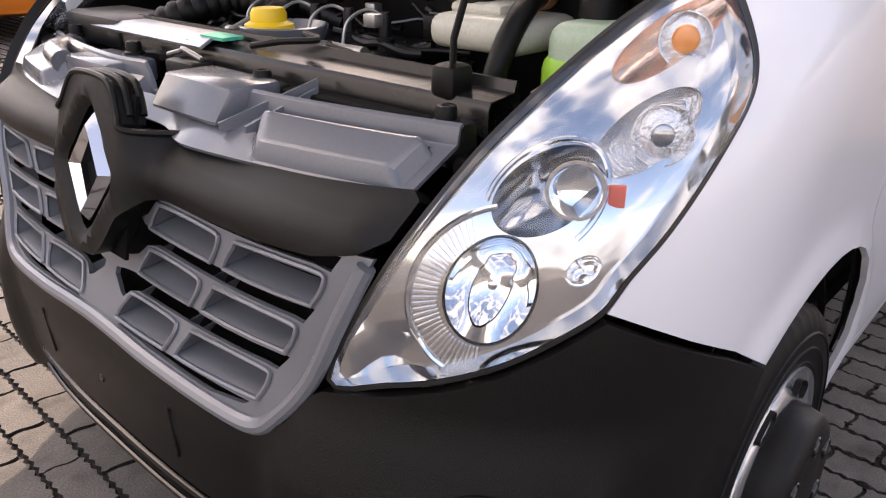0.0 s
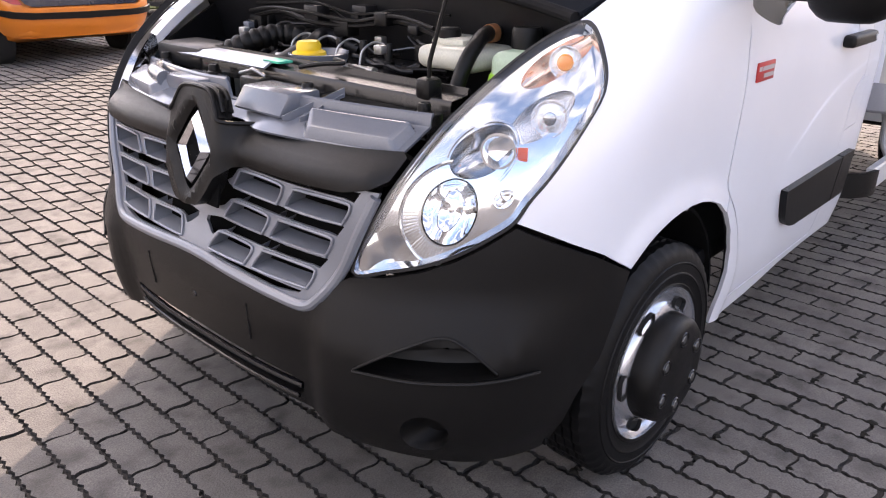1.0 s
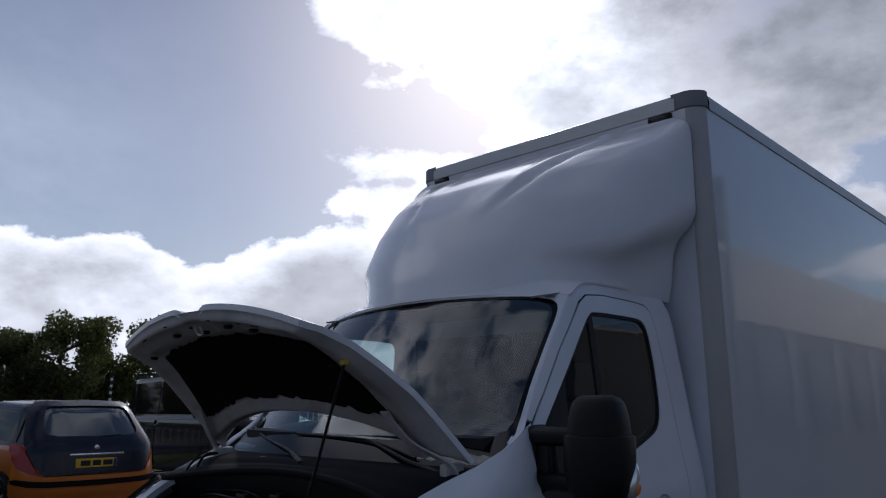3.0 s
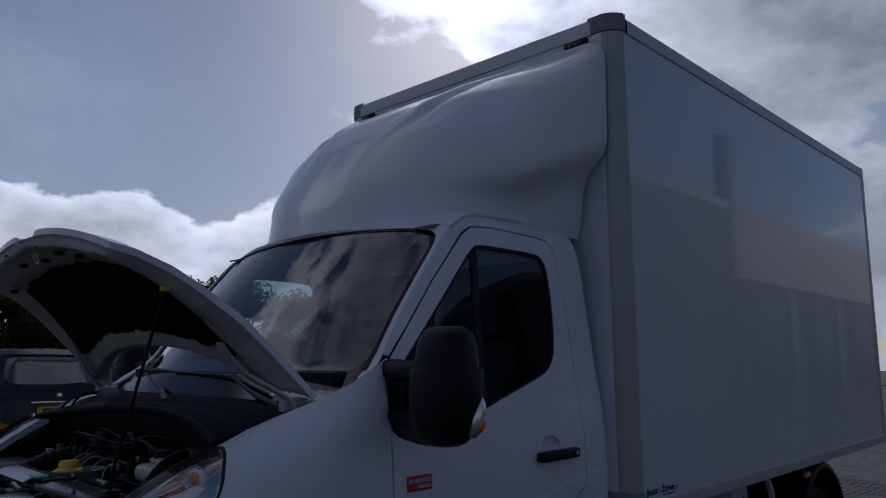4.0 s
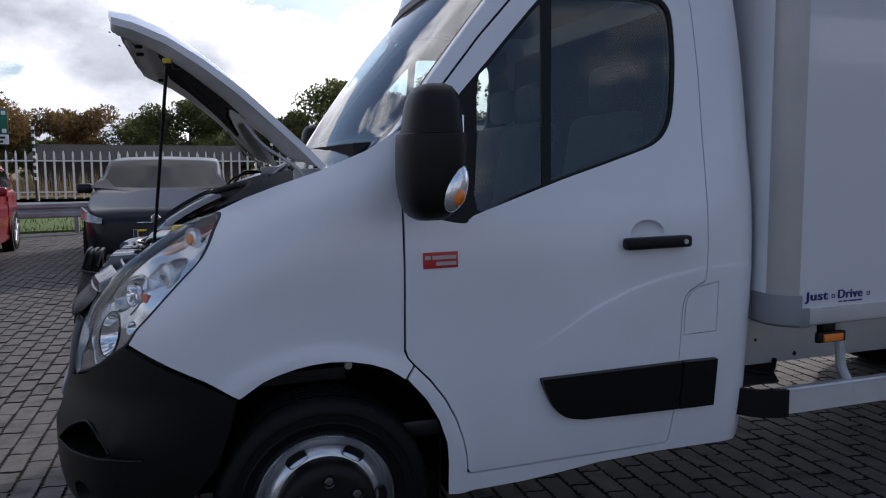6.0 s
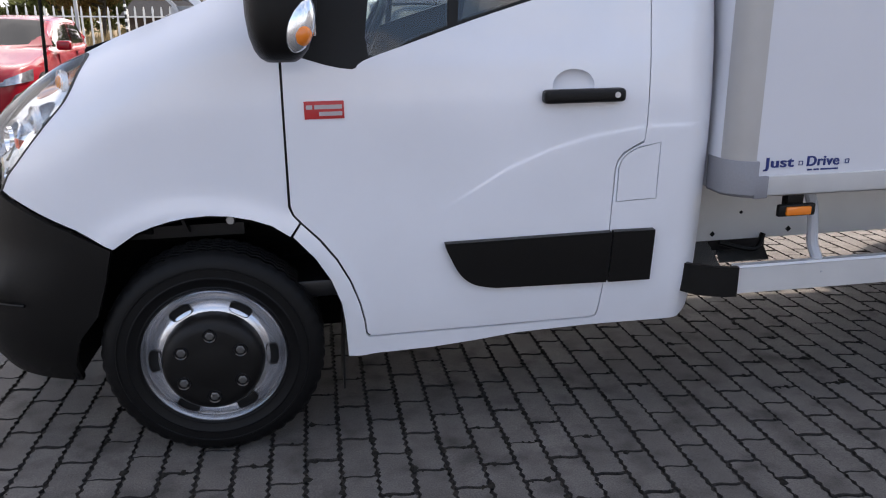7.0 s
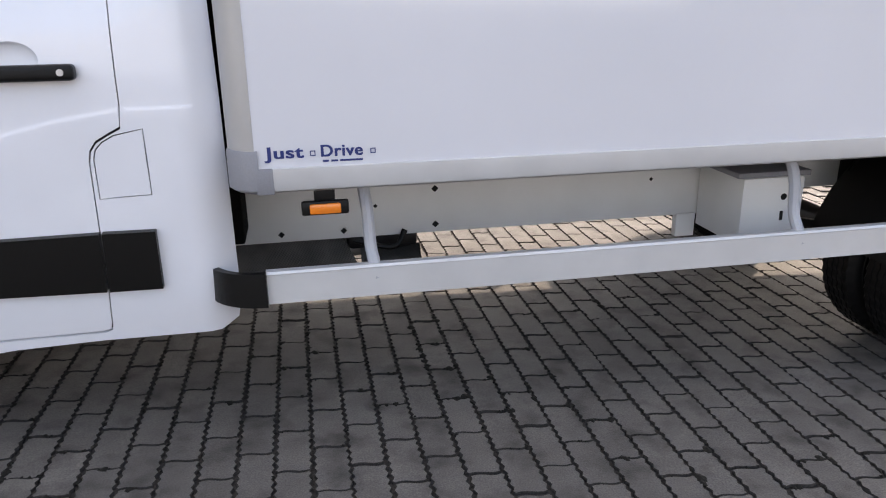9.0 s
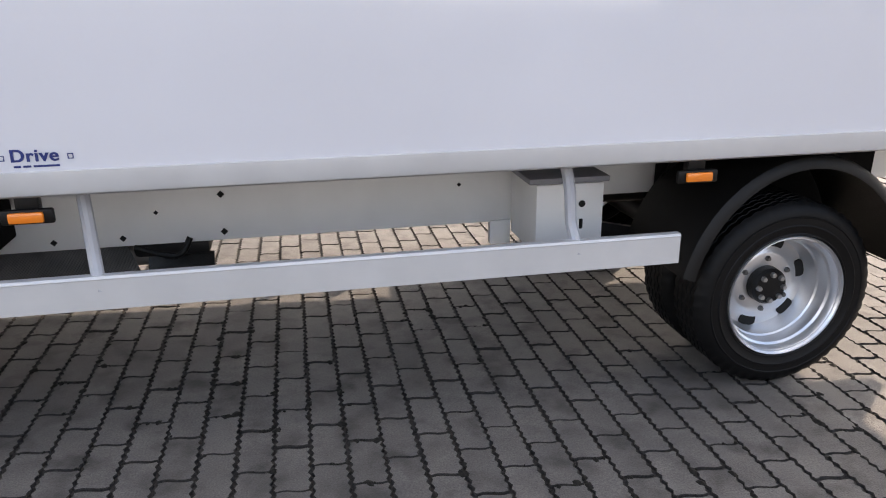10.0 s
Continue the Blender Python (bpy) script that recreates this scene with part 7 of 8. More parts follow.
tail_part("tailgate", [(0.0, 0.612), (0.585, 0.612), (0.64, 0.64), (0.70, 0.73), (0.755, 0.85), (0.785, 0.97), (0.76, 1.08), (0.70, 1.26), (0.645, 1.40), (0.56, 1.475), (0.0, 1.50)], NAVY, "dark blue tailgate", 0.006, [pane])
part("rear_window", skin(shrink(pane, -0.006), [], lambda y, z: tail_at(y, z, -0.004), 0.004, 0.05), mat("pale_reflecting_glass", (0.05, 0.06, 0.065), 0.05, spec=1.0, coat=1.0), car, "rear window reflecting the sky")
for k in (1, -1):
    lamp = [(0.846, 0.985), (0.862, 0.90), (0.862, 0.80), (0.835, 0.70), (0.74, 0.640), (0.665, 0.632), (0.70, 0.70), (0.762, 0.84), (0.795, 0.97)]
    part("tail_lamp", skin([(k * y, z) for y, z in lamp], [], lambda y, z: tail_at(y, z, 0.012), 0.02 * k, 0.03), RED_LAMP, car, "tall red tail lamp")
part("chrome_bar", box_bm(-3.865, -3.835, -0.34, 0.34, 0.835, 0.862, 0.006, seg=3), CHROME, car)
part("plate_recess", box_bm(-3.848, -3.80, -0.32, 0.32, 0.655, 0.835, 0.012), NAVY, car)
plate(car, -3.850, 0.745, -1)
bm = lathe([(0.0, -0.01), (0.035, -0.008), (0.04, 0.01)], 16, "x", (-3.825, 0, 0.925))
part("badge", bm, CHROME, car)
part("rear_wiper", tube(spline([tail_at(0.03, 1.045, 0.02), tail_at(-0.15, 1.065, 0.03), tail_at(-0.34, 1.075, 0.02)], 4), 0.010), BLACK, car)
part("aerial", tube([Vector((-3.15, 0, 1.5)), Vector((-3.25, 0, 1.66))], 0.007), BLACK, car)
part("roof_lamp", box_bm(-3.39, -3.34, -0.15, 0.15, 1.458, 1.478, 0.004), RED_LAMP, car)

# dark grey hatchback facing the truck
car, ring, half = parked_car("family_hatchback", "dark grey metallic hatchback facing the truck", stand(-0.10, 6.35, -91), 4.26, 1.79, 1.43, 0.92, 0.76, 1.02, 1.80, 3.55, 4.10, 2.63, 0.85, ANTHRA, None, 0.32, 0.15)
part("radiator_grille", grid_bm(20, 2, lambda u, v: Vector((-0.02 - 0.16 * (2 * u - 1) ** 2, (2 * u - 1) * 0.62, 0.62 + 0.06 * v)), 0.02), BLACK_GLOSS, car, "slim black grille")
part("chrome_line", tube([Vector((0.012 - 0.17 * (2 * u - 1) ** 2, (2 * u - 1) * 0.64, 0.612)) for u in (i / 20 for i in range(21))], 0.008), CHROME, car)
part("lower_intake", grid_bm(20, 2, lambda u, v: Vector((0.012 - 0.12 * (2 * u - 1) ** 2, (2 * u - 1) * 0.66, 0.27 + 0.14 * v)), 0.02), BLACK, car)
part("badge", lathe([(0.0, 0.03), (0.05, 0.03), (0.058, 0.02), (0.058, 0.0)], 20, "x", (0.0, 0, 0.655)), CHROME, car, "round chrome badge")
plate(car, 0.012, 0.475, 1)
end_lamp(car, half, 4.26, False, 0.58, 0.84, 0.60, 0.74, CLEAR_LAMP, "clear headlamp", 0.05)

# red hatchback
car, ring, half = parked_car("red_hatchback", "red five-door hatchback parked by the guard rail", stand(-3.10, 6.72, -86), 4.33, 1.77, 1.42, 0.94, 0.78, 1.25, 2.0, 3.70, 4.20, 2.69, 0.75, REDP, None, 0.32, 0.15)
for k in (1, -1):
    part("kidney_grille", box_bm(-0.06, 0.012, min(k * 0.05, k * 0.30), max(k * 0.05, k * 0.30), 0.56, 0.72, 0.03), BLACK_GLOSS, car)
    part("fog_lamp", lathe([(0.0, 0.01), (0.045, 0.01), (0.05, 0.0)], 16, "x", (-0.07, k * 0.60, 0.36)), SATIN, car)
part("lower_intake", grid_bm(20, 2, lambda u, v: Vector((0.0 - 0.14 * (2 * u - 1) ** 2, (2 * u - 1) * 0.68, 0.28 + 0.13 * v)), 0.02), BLACK, car)

end_lamp(car, half, 4.33, False, 0.52, 0.83, 0.57, 0.71, CLEAR_LAMP, "clear headlamp", 0.05)

# dark van with a raised roof edge
car, ring, half = parked_car("van", "glossy black passenger van with lifting roof", stand(6.45, 8.45, -92), 4.90, 1.90, 2.0, 1.18, 1.10, 0.75, 1.55, 4.70, 4.86, 3.0, 0.91, BLACKP, None, 0.34, 0.10, boot=1.16)
part("roof_edge", grid_bm(20, 3, lambda u, v: Vector((-1.75 - 2.9 * u, (2 * v - 1) * 0.80, 1.99 + 0.06 * math.sin(v * math.pi) + 0.02)), 0.04), BLACKP, car, "low lifting roof")

# ---- guard rail, verge, fence, sign, trees ----
GALV = mat("galvanised_steel", (0.42, 0.43, 0.44), 0.45, metal=0.7, stain=0.15, stain_scale=3)
PALE = mat("light_grey_fence_paint", (0.62, 0.62, 0.60), 0.5, stain=0.1, stain_scale=2)
GRASS = mat("mown_grass", (0.09, 0.13, 0.025), 0.9, grain=0.4, grain_scale=25, stain=0.5, stain_scale=0.8, stain_color=(0.05, 0.07, 0.02), bump=0.8, bump_scale=60)
DRY = mat("dry_meadow", (0.26, 0.19, 0.09), 0.95, grain=0.35, grain_scale=8, stain=0.5, stain_scale=0.4, stain_color=(0.13, 0.12, 0.05), bump=0.8, bump_scale=30)
verge = tagged(part("verge", grid_bm(60, 8, lambda u, v: Vector((-60 + 130 * u, 13.3 + 6.0 * v, rise(-60 + 130 * u, 14) + 0.03 + 0.03 * math.sin(u * 90) * math.sin(v * 7))), 0.06), GRASS), "strip of green mown grass behind the guard rail", "grass", kind="structure")
path = tagged(part("path", grid_bm(60, 2, lambda u, v: Vector((-60 + 130 * u, 19.5 + 6.0 * v, rise(-60 + 130 * u, 20) + 0.05)), 0.05), mat("pale_concrete", (0.40, 0.37, 0.32), 0.9, stain=0.2, stain_scale=1)), "pale concrete path along the fence", "path", kind="structure")
field = tagged(part("meadow", grid_bm(60, 12, lambda u, v: Vector((-110 + 240 * u, 26.5 + 60 * v, 0.22 + 0.06 * math.sin(u * 70) * math.sin(v * 30) + 0.8 * v)), 0.05), DRY), "dry brown meadow beyond the fence", "field", kind="structure")
blades = bmesh.new()
rng = random.Random(3)
for i in range(5200):
    x, y = rng.uniform(-12, 14), 13.3 + 3.5 * rng.random() ** 2
    z, h, a = rise(x, y) + 0.03, rng.uniform(0.04, 0.11), rng.uniform(0, 6.28)
    d = Vector((math.cos(a), math.sin(a), 0)) * 0.012
    b = Vector((x, y, z))
    t = b + Vector((rng.uniform(-0.03, 0.03), rng.uniform(-0.03, 0.03), h))
    blades.faces.new([blades.verts.new(b - d), blades.verts.new(b + d), blades.verts.new(t)])
tagged(part("grass_blades", blades, GRASS), "short green grass blades on the verge", "grass", kind="stuff")
stalks = bmesh.new()
for i in range(7000):
    x, y = rng.uniform(-26, 34), 26.8 + 9 * rng.random() ** 1.5
    h, a = rng.uniform(0.35, 1.0), rng.uniform(0, 6.28)
    b = Vector((x, y, 0.25))
    d = Vector((math.cos(a), math.sin(a), 0)) * 0.03
    stalks.faces.new([stalks.verts.new(b - d), stalks.verts.new(b + d), stalks.verts.new(b + Vector((rng.uniform(-0.15, 0.15), 0, h)))])
tagged(part("dry_stalks", stalks, DRY), "tall dry brown grass beyond the fence", "grass", kind="stuff")

guard = empty("guard_rail", "galvanised steel guard rail on posts beside the verge", "guard rail")
prof = [(0.0, 0.0), (0.04, 0.03), (0.04, 0.09), (0.0, 0.13), (0.0, 0.17), (0.04, 0.21), (0.04, 0.27), (0.0, 0.30)]
bm = bmesh.new()
rows = [[bm.verts.new((x, 13.0 - a, rise(x, 13) + 0.30 + z)) for a, z in prof] for x in range(-40, 50, 3)]
for a, b in zip(rows, rows[1:]):
    for i in range(len(prof) - 1):
        bm.faces.new((a[i], a[i + 1], b[i + 1], b[i]))
thicken(bm, 0.006)
part("rail_beam", bm, GALV, guard, "corrugated steel beam")
for x in range(-20, 24, 2):
    part("rail_post", box_bm(x - 0.04, x + 0.04, 13.01, 13.10, rise(x, 13) - 0.1, rise(x, 13) + 0.58, 0.006), GALV, guard)

fence = empty("palisade_fence", "tall light grey palisade fence with pointed pales", "fence")
pale = bmesh.new()
for v in ((-0.034, 0, 0), (0.034, 0, 0), (0.034, 0, 1.58), (0.012, 0, 1.70), (-0.012, 0, 1.70), (-0.034, 0, 1.58)):
    pale.verts.new(v)
f = pale.faces.new(pale.verts)
pale.normal_update()
r = bmesh.ops.extrude_face_region(pale, geom=[f])
for v in r["geom"]:
    if isinstance(v, bmesh.types.BMVert):
        v.co.y += 0.015
pm0 = bpy.data.meshes.new("pale")
bmesh.ops.recalc_face_normals(pale, faces=pale.faces)
pale.to_mesh(pm0)
pale.free()
pm0.materials.append(PALE)
for i in range(150):
    ob = new("pale", pm0)
    ob.parent = fence
    ob.location = (-16 + 0.30 * i, 26.0, 0.17 + rng.uniform(-0.01, 0.01))
for z in (0.42, 1.52):
    part("fence_rail", box_bm(-30, 45, 26.02, 26.06, z - 0.025, z + 0.025), PALE, fence)
for i in range(19):
    part("fence_post", box_bm(-16 + 2.7 * i - 0.05, -16 + 2.7 * i + 0.05, 26.04, 26.12, 0.1, 1.78, 0.005), PALE, fence)
STRIPE = mat("white_insulator", (0.7, 0.7, 0.68), 0.5)
for x in (-5.2, 2.9, 10.6, 17.5):
    mast = empty("wire_mast", "thin dark mast with white insulators above the fence", "mast", group="masts along the fence")
    part("mast_tube", tube([Vector((x, 25.9, 0.1)), Vector((x, 25.9, 2.85))], 0.035, 8), INK, mast)
    for j in range(8):
        part("insulator", lathe([(0.05, -0.05), (0.05, 0.05)], 8, "z", (x, 25.9, 0.9 + 0.25 * j)), STRIPE, mast)

sign = empty("assembly_sign", "green and white assembly point sign on a steel post", "sign")
part("sign_post", tube([Vector((-3.56, 14.0, -0.05)), Vector((-3.42, 14.0, 2.5))][:1] + [Vector((-3.56, 14.0, 2.5))], 0.04, 12), GALV, sign)
part("sign_plate", box_bm(-3.81, -3.31, 13.935, 13.955, 2.02, 2.52, 0.004), mat("sign_green", (0.006, 0.15, 0.09), 0.45), sign, "green square plate")
part("sign_plate", box_bm(-3.81, -3.31, 13.935, 13.955, 1.82, 2.015, 0.004), mat("sign_white", (0.7, 0.72, 0.72), 0.5), sign, "white lower plate")
SW = WHITE_INK
part("sign_mark", lathe([(0.0, -0.004), (0.10, -0.004), (0.10, 0.002)], 20, "y", (-3.56, 13.934, 2.25)), SW, sign)
for dx, dz in ((-0.18, 0.18), (0.18, 0.18), (-0.18, -0.18), (0.18, -0.18)):
    part("sign_mark", box_bm(-3.56 + dx - 0.04, -3.56 + dx + 0.04, 13.930, 13.936, 2.27 + dz - 0.04, 2.27 + dz + 0.04), SW, sign)
for z, w in ((1.955, 0.19), (1.875, 0.15)):
    part("sign_bar", box_bm(-3.56 - w, -3.56 + w, 13.930, 13.936, z - 0.025, z + 0.02), INK, sign)

BARK = mat("bark", (0.05, 0.04, 0.03), 0.9, grain=0.3, grain_scale=20, bump=0.6, bump_scale=30)


def leaf_mat(name, color, spread):
    """Thin leaves: light passes through as well as off them."""
    m = mat(name, color, 0.7, spec=0.2, random_value=spread)
    nd, ln = m.node_tree.nodes, m.node_tree.links
    tr, mx = nd.new("ShaderNodeBsdfTranslucent"), nd.new("ShaderNodeMixShader")
    src = nd["Principled BSDF"].inputs["Base Color"].links[0].from_socket
    ln.new(src, tr.inputs["Color"])
    mx.inputs[0].default_value = 0.45
    ln.new(nd["Principled BSDF"].outputs[0], mx.inputs[1])
    ln.new(tr.outputs[0], mx.inputs[2])
    ln.new(mx.outputs[0], nd["Material Output"].inputs["Surface"])
    return m


LEAF = [leaf_mat("green_leaves", (0.150, 0.168, 0.056), 0.5), leaf_mat("dark_leaves", (0.112, 0.128, 0.048), 0.45), leaf_mat("rusty_leaves", (0.20, 0.130, 0.050), 0.4)]


def tree(x, y, h, spread, leaf, seed, lean=0.0):
    r = random.Random(seed)
    t = empty("tree", ("rust-brown leafy tree" if leaf is LEAF[2] else "dark green leafy tree") + " beyond the fence", "tree", Matrix.Translation((x, y, 0.3)), group="trees behind the fence")
    wood = bmesh.new()
    trunk = [Vector((0, 0, 0)), Vector((0.05 * h * r.uniform(-1, 1) * 0.4, 0, h * 0.25)), Vector((0.05 * h * r.uniform(-1, 1), 0.1, h * 0.55)), Vector((lean, 0, h * 0.85))]
    tube(spline(trunk, 4), [0.035 * h * (1 - 0.07 * i) for i in range(13)], 8, wood)
    tips = []
    for i in range(15):
        a, z = r.uniform(0, 6.28), h * r.uniform(0.14, 0.8)
        reach = spread * r.uniform(0.55, 1.0) * (1.15 - 0.75 * abs(z / h - 0.48))
        p0 = Vector((0, 0, z))
        p1 = p0 + Vector((math.cos(a) * reach * 0.55, math.sin(a) * reach * 0.55, 0.10 * h))
        p2 = p0 + Vector((math.cos(a) * reach, math.sin(a) * reach, 0.14 * h + r.uniform(-0.05, 0.1) * h))
        tube(spline([p0, p1, p2], 3), [0.012 * h, 0.010 * h, 0.009 * h, 0.007 * h, 0.006 * h, 0.004 * h, 0.003 * h], 5, wood)
        tips += [(p2, 0.34 * spread), (p1, 0.36 * spread), (p1.lerp(p2, 0.5), 0.36 * spread)]
    tips += [(Vector((lean + r.uniform(-0.3, 0.3) * spread, r.uniform(-0.3, 0.3) * spread, h * r.uniform(0.75, 0.97))), 0.30 * spread) for i in range(10)]
    part("trunk", wood, BARK, t, "dark trunk and limbs")
    vs, fs = [], []
    for c, rad in tips:
        for j in range(260):
            d = Vector((r.gauss(0, 1), r.gauss(0, 1), r.gauss(0, 1))).normalized() * rad * (0.35 + 0.65 * r.random() ** 0.4)
            d.z *= 0.75
            p = c + d
            s = r.uniform(0.045, 0.100) * (0.6 + h / 12)
            a, b = Vector((r.gauss(0, 1), r.gauss(0, 1), r.gauss(0, 1))).normalized() * s, Vector((r.gauss(0, 1), r.gauss(0, 1), r.gauss(0, 1))).normalized() * s * 0.8
            k = len(vs)
            vs += [tuple(p - a), tuple(p + b), tuple(p + a), tuple(p - b)]
            fs.append((k, k + 1, k + 2, k + 3))
    me = bpy.data.meshes.new("crown")
    me.from_pydata(vs, [], fs)
    me.materials.append(leaf)
    ob = new("crown", me)
    ob.parent = t
    return t


for i, (x, y, h, s, lf) in enumerate(((-14.5, 36, 5.2, 2.6, 1), (-11.5, 40, 4.6, 2.4, 0), (-8.6, 37, 3.9, 2.2, 2), (-5.8, 39, 3.6, 2.0, 2), (-2.8, 41, 3.5, 2.0, 0), (-0.2, 38, 4.1, 2.0, 1), (2.4, 41, 3.4, 1.8, 0), (4.8, 38, 3.7, 2.0, 1),
                                       (7.6, 37, 5.2, 2.2, 0), (10.6, 38, 4.9, 2.0, 1), (13.0, 38, 5.9, 2.3, 0), (15.4, 40, 4.8, 2.0, 1), (18.2, 38, 6.1, 2.6, 0), (21.8, 38, 6.0, 2.6, 0), (25.5, 40, 5.5, 2.6, 1), (29.5, 40, 5.5, 2.8, 0), (34, 42, 5.5, 3.0, 1), (-18.5, 38, 5.6, 2.8, 0), (-23, 40, 5.5, 2.8, 1))):
    tree(x, y, h * 1.02, s, LEAF[lf], 100 + i)
hedge_v, hedge_f = [], []
rng = random.Random(8)
for i in range(26000):
    x, y = rng.uniform(-40, 50), rng.uniform(42, 46)
    z = 0.6 + (2.3 + 0.8 * math.sin(x * 0.31) * math.sin(x * 0.13 + 1) + 0.25 * math.sin(x * 1.7)) * rng.random() ** 0.6
    s = rng.uniform(0.12, 0.26)
    a, b = Vector((rng.gauss(0, 1), rng.gauss(0, 1), rng.gauss(0, 1))).normalized() * s, Vector((rng.gauss(0, 1), rng.gauss(0, 1), rng.gauss(0, 1))).normalized() * s
    p, k = Vector((x, y, z)), len(hedge_v)
    hedge_v += [tuple(p - a), tuple(p + b), tuple(p + a), tuple(p - b)]
    hedge_f.append((k, k + 1, k + 2, k + 3))
me = bpy.data.meshes.new("far_wood")
me.from_pydata(hedge_v, [], hedge_f)
me.materials.append(LEAF[1])
tagged(new("far_wood", me), "dark band of far bushes behind the trees", "bushes", kind="stuff")
barn = empty("barn", "long low dark-roofed barn behind the fence", "building")
part("wall", box_bm(-6.5, 2.0, 32.0, 33.5, 0.2, 1.55), mat("dark_brick", (0.07, 0.05, 0.04), 0.9, stain=0.3), barn)
bm = bmesh.new()
for a, b, c in (((-6.8, 31.7, 1.5), (2.3, 31.7, 1.5), 1), ((-6.4, 33.0, 2.25), (1.9, 33.0, 2.25), 1), ((-6.8, 34.3, 1.5), (2.3, 34.3, 1.5), 1)):
    bm.verts.new(a)
    bm.verts.new(b)
bm.verts.ensure_lookup_table()
v = bm.verts
bm.faces.new((v[0], v[1], v[3], v[2]))
bm.faces.new((v[2], v[3], v[5], v[4]))
bm.faces.new((v[0], v[2], v[4]))
bm.faces.new((v[1], v[5], v[3]))
part("roof", bm, mat("dark_roof_tiles", (0.03, 0.028, 0.027), 0.8, grain=0.3, grain_scale=10), barn)

# a long warehouse across the yard, seen only as a reflection
shed = empty("warehouse", "long warehouse with pale ribbed cladding over dark loading bays", "building")
CLAD = mat("grey_cladding", (0.10, 0.10, 0.105), 0.6, stain=0.1, stain_scale=0.5)
CREAM = mat("cream_ribbed_cladding", (0.50, 0.47, 0.41), 0.6, stain=0.12, stain_scale=0.4)
ROOFING = mat("grey_roofing", (0.2, 0.2, 0.21), 0.7)
BAY = mat("dark_loading_door", (0.075, 0.08, 0.09), 0.5)
part("wall", box_bm(13.2, 25.95, -18.2, -17.3, -0.05, 4.5), CLAD, shed)
part("wall", box_bm(26, 40.95, -19, -17.2, -0.05, 10.5), CLAD, shed)
part("roof_edge", box_bm(26, 40.95, -19.1, -17.12, 10.504, 11.0, 0.02), CREAM, shed, "pale roof edge")
part("wall", box_bm(41.6, 170, -19, -17.2, -0.05, 6.6), CLAD, shed)
part("roof", box_bm(26, 170, -36, -19.05, 10.3, 10.9), ROOFING, shed)
ribs = bmesh.new()
rows = [[ribs.verts.new((41.6 + 0.9 * i, -17.1 - (0.0 if (i // 2) % 2 else 0.22), z)) for z in (6.65, 11.0)] for i in range(142)]
for a, b in zip(rows, rows[1:]):
    ribs.faces.new((a[0], b[0], b[1], a[1]))
thicken(ribs, 0.08)
part("cladding", ribs, CREAM, shed, "pale ribbed upper cladding", 20)
part("chimney", box_bm(40.98, 41.58, -17.9, -17.1, 0, 15.2, 0.02), CLAD, shed, "dark chimney")
for i in range(9):
    part("loading_door", box_bm(44 + 9 * i, 49 + 9 * i, -17.2, -17.1, 0, 5.2, 0.02), BAY, shed)
    part("door_frame", box_bm(49.3 + 9 * i, 50.6 + 9 * i, -17.2, -17.05, 0, 6.2, 0.02), mat("pale_door_frame", (0.22, 0.22, 0.22), 0.5), shed)

# ---- ground ----
PAVER = mat("concrete_paver", (0.109, 0.100, 0.093), 0.85, grain=0.16, grain_scale=9, fine=0.30, fine_scale=190, stain=0.75, stain_scale=1.1, stain_color=(0.056, 0.052, 0.049), spots=1.0, spots_scale=7, spots_color=(0.044, 0.040, 0.037), bump=0.8, bump_scale=170, random_value=0.10, in_place=True)
SAND = mat("joint_sand", (0.026, 0.023, 0.021), 0.95, grain=0.5, grain_scale=120, bump=0.6, bump_scale=300, in_place=True)

LAID = (-9.0, 11.0, -6.0, 15.0)
gb = bmesh.new()
xs = [-400, -120, -50, -25, -14] + [-9 + i for i in range(21)] + [14, 25, 50, 120, 400]
ys = [-400, -120, -60, -30, -15, -8] + [-6.0 + 0.84 * i for i in range(26)] + [25, 40, 60, 120, 400]
gv = [[gb.verts.new((x, y, rise(x, y) - 0.011)) for y in ys] for x in xs]
for i in range(len(xs) - 1):
    for j in range(len(ys) - 1):
        gb.faces.new((gv[i][j], gv[i + 1][j], gv[i + 1][j + 1], gv[i][j + 1]))
ground = tagged(part("ground", gb, SAND), "yard of grey concrete pavers with dark joints", "paving", kind="structure")
ground.data.materials.append(PAVER)
for f in ground.data.polygons:
    c = f.center
    if not (LAID[0] < c.x < LAID[1] and LAID[2] < c.y < LAID[3]):
        f.material_index = 1

# interlocking pavers with toothed edges, 225 by 112.5 mm, in half bond
PW, PL, X0, Y0 = 0.1135, 0.2285, 3.154, -0.192


def paver_ring(grow, teeth):
    """Outline of a paver: waved long edges that lock into the next row, one wave on each short edge."""
    w, l = PW / 2 - 0.0060 + grow, PL / 2 - 0.0052 + grow
    zig, ring = 0.0042, []
    wave = PL / teeth
    ends = ((-0.95, 0.0015), (-0.62, 0.0052), (-0.30, 0.0040), (0.30, -0.0040), (0.62, -0.0052), (0.95, -0.0015))
    for i in range(teeth):
        ring.append((-w + (zig if i % 2 else -zig), (-PL / 2 + wave * (i + 0.5)) * l / (PL / 2)))
    ring += [(w * f, l + d) for f, d in ends]
    for i in reversed(range(teeth)):
        ring.append((w + (zig if i % 2 else -zig), (-PL / 2 + wave * (i + 0.5)) * l / (PL / 2)))
    ring += [(w * f, -l + d) for f, d in reversed(ends)]
    return ring


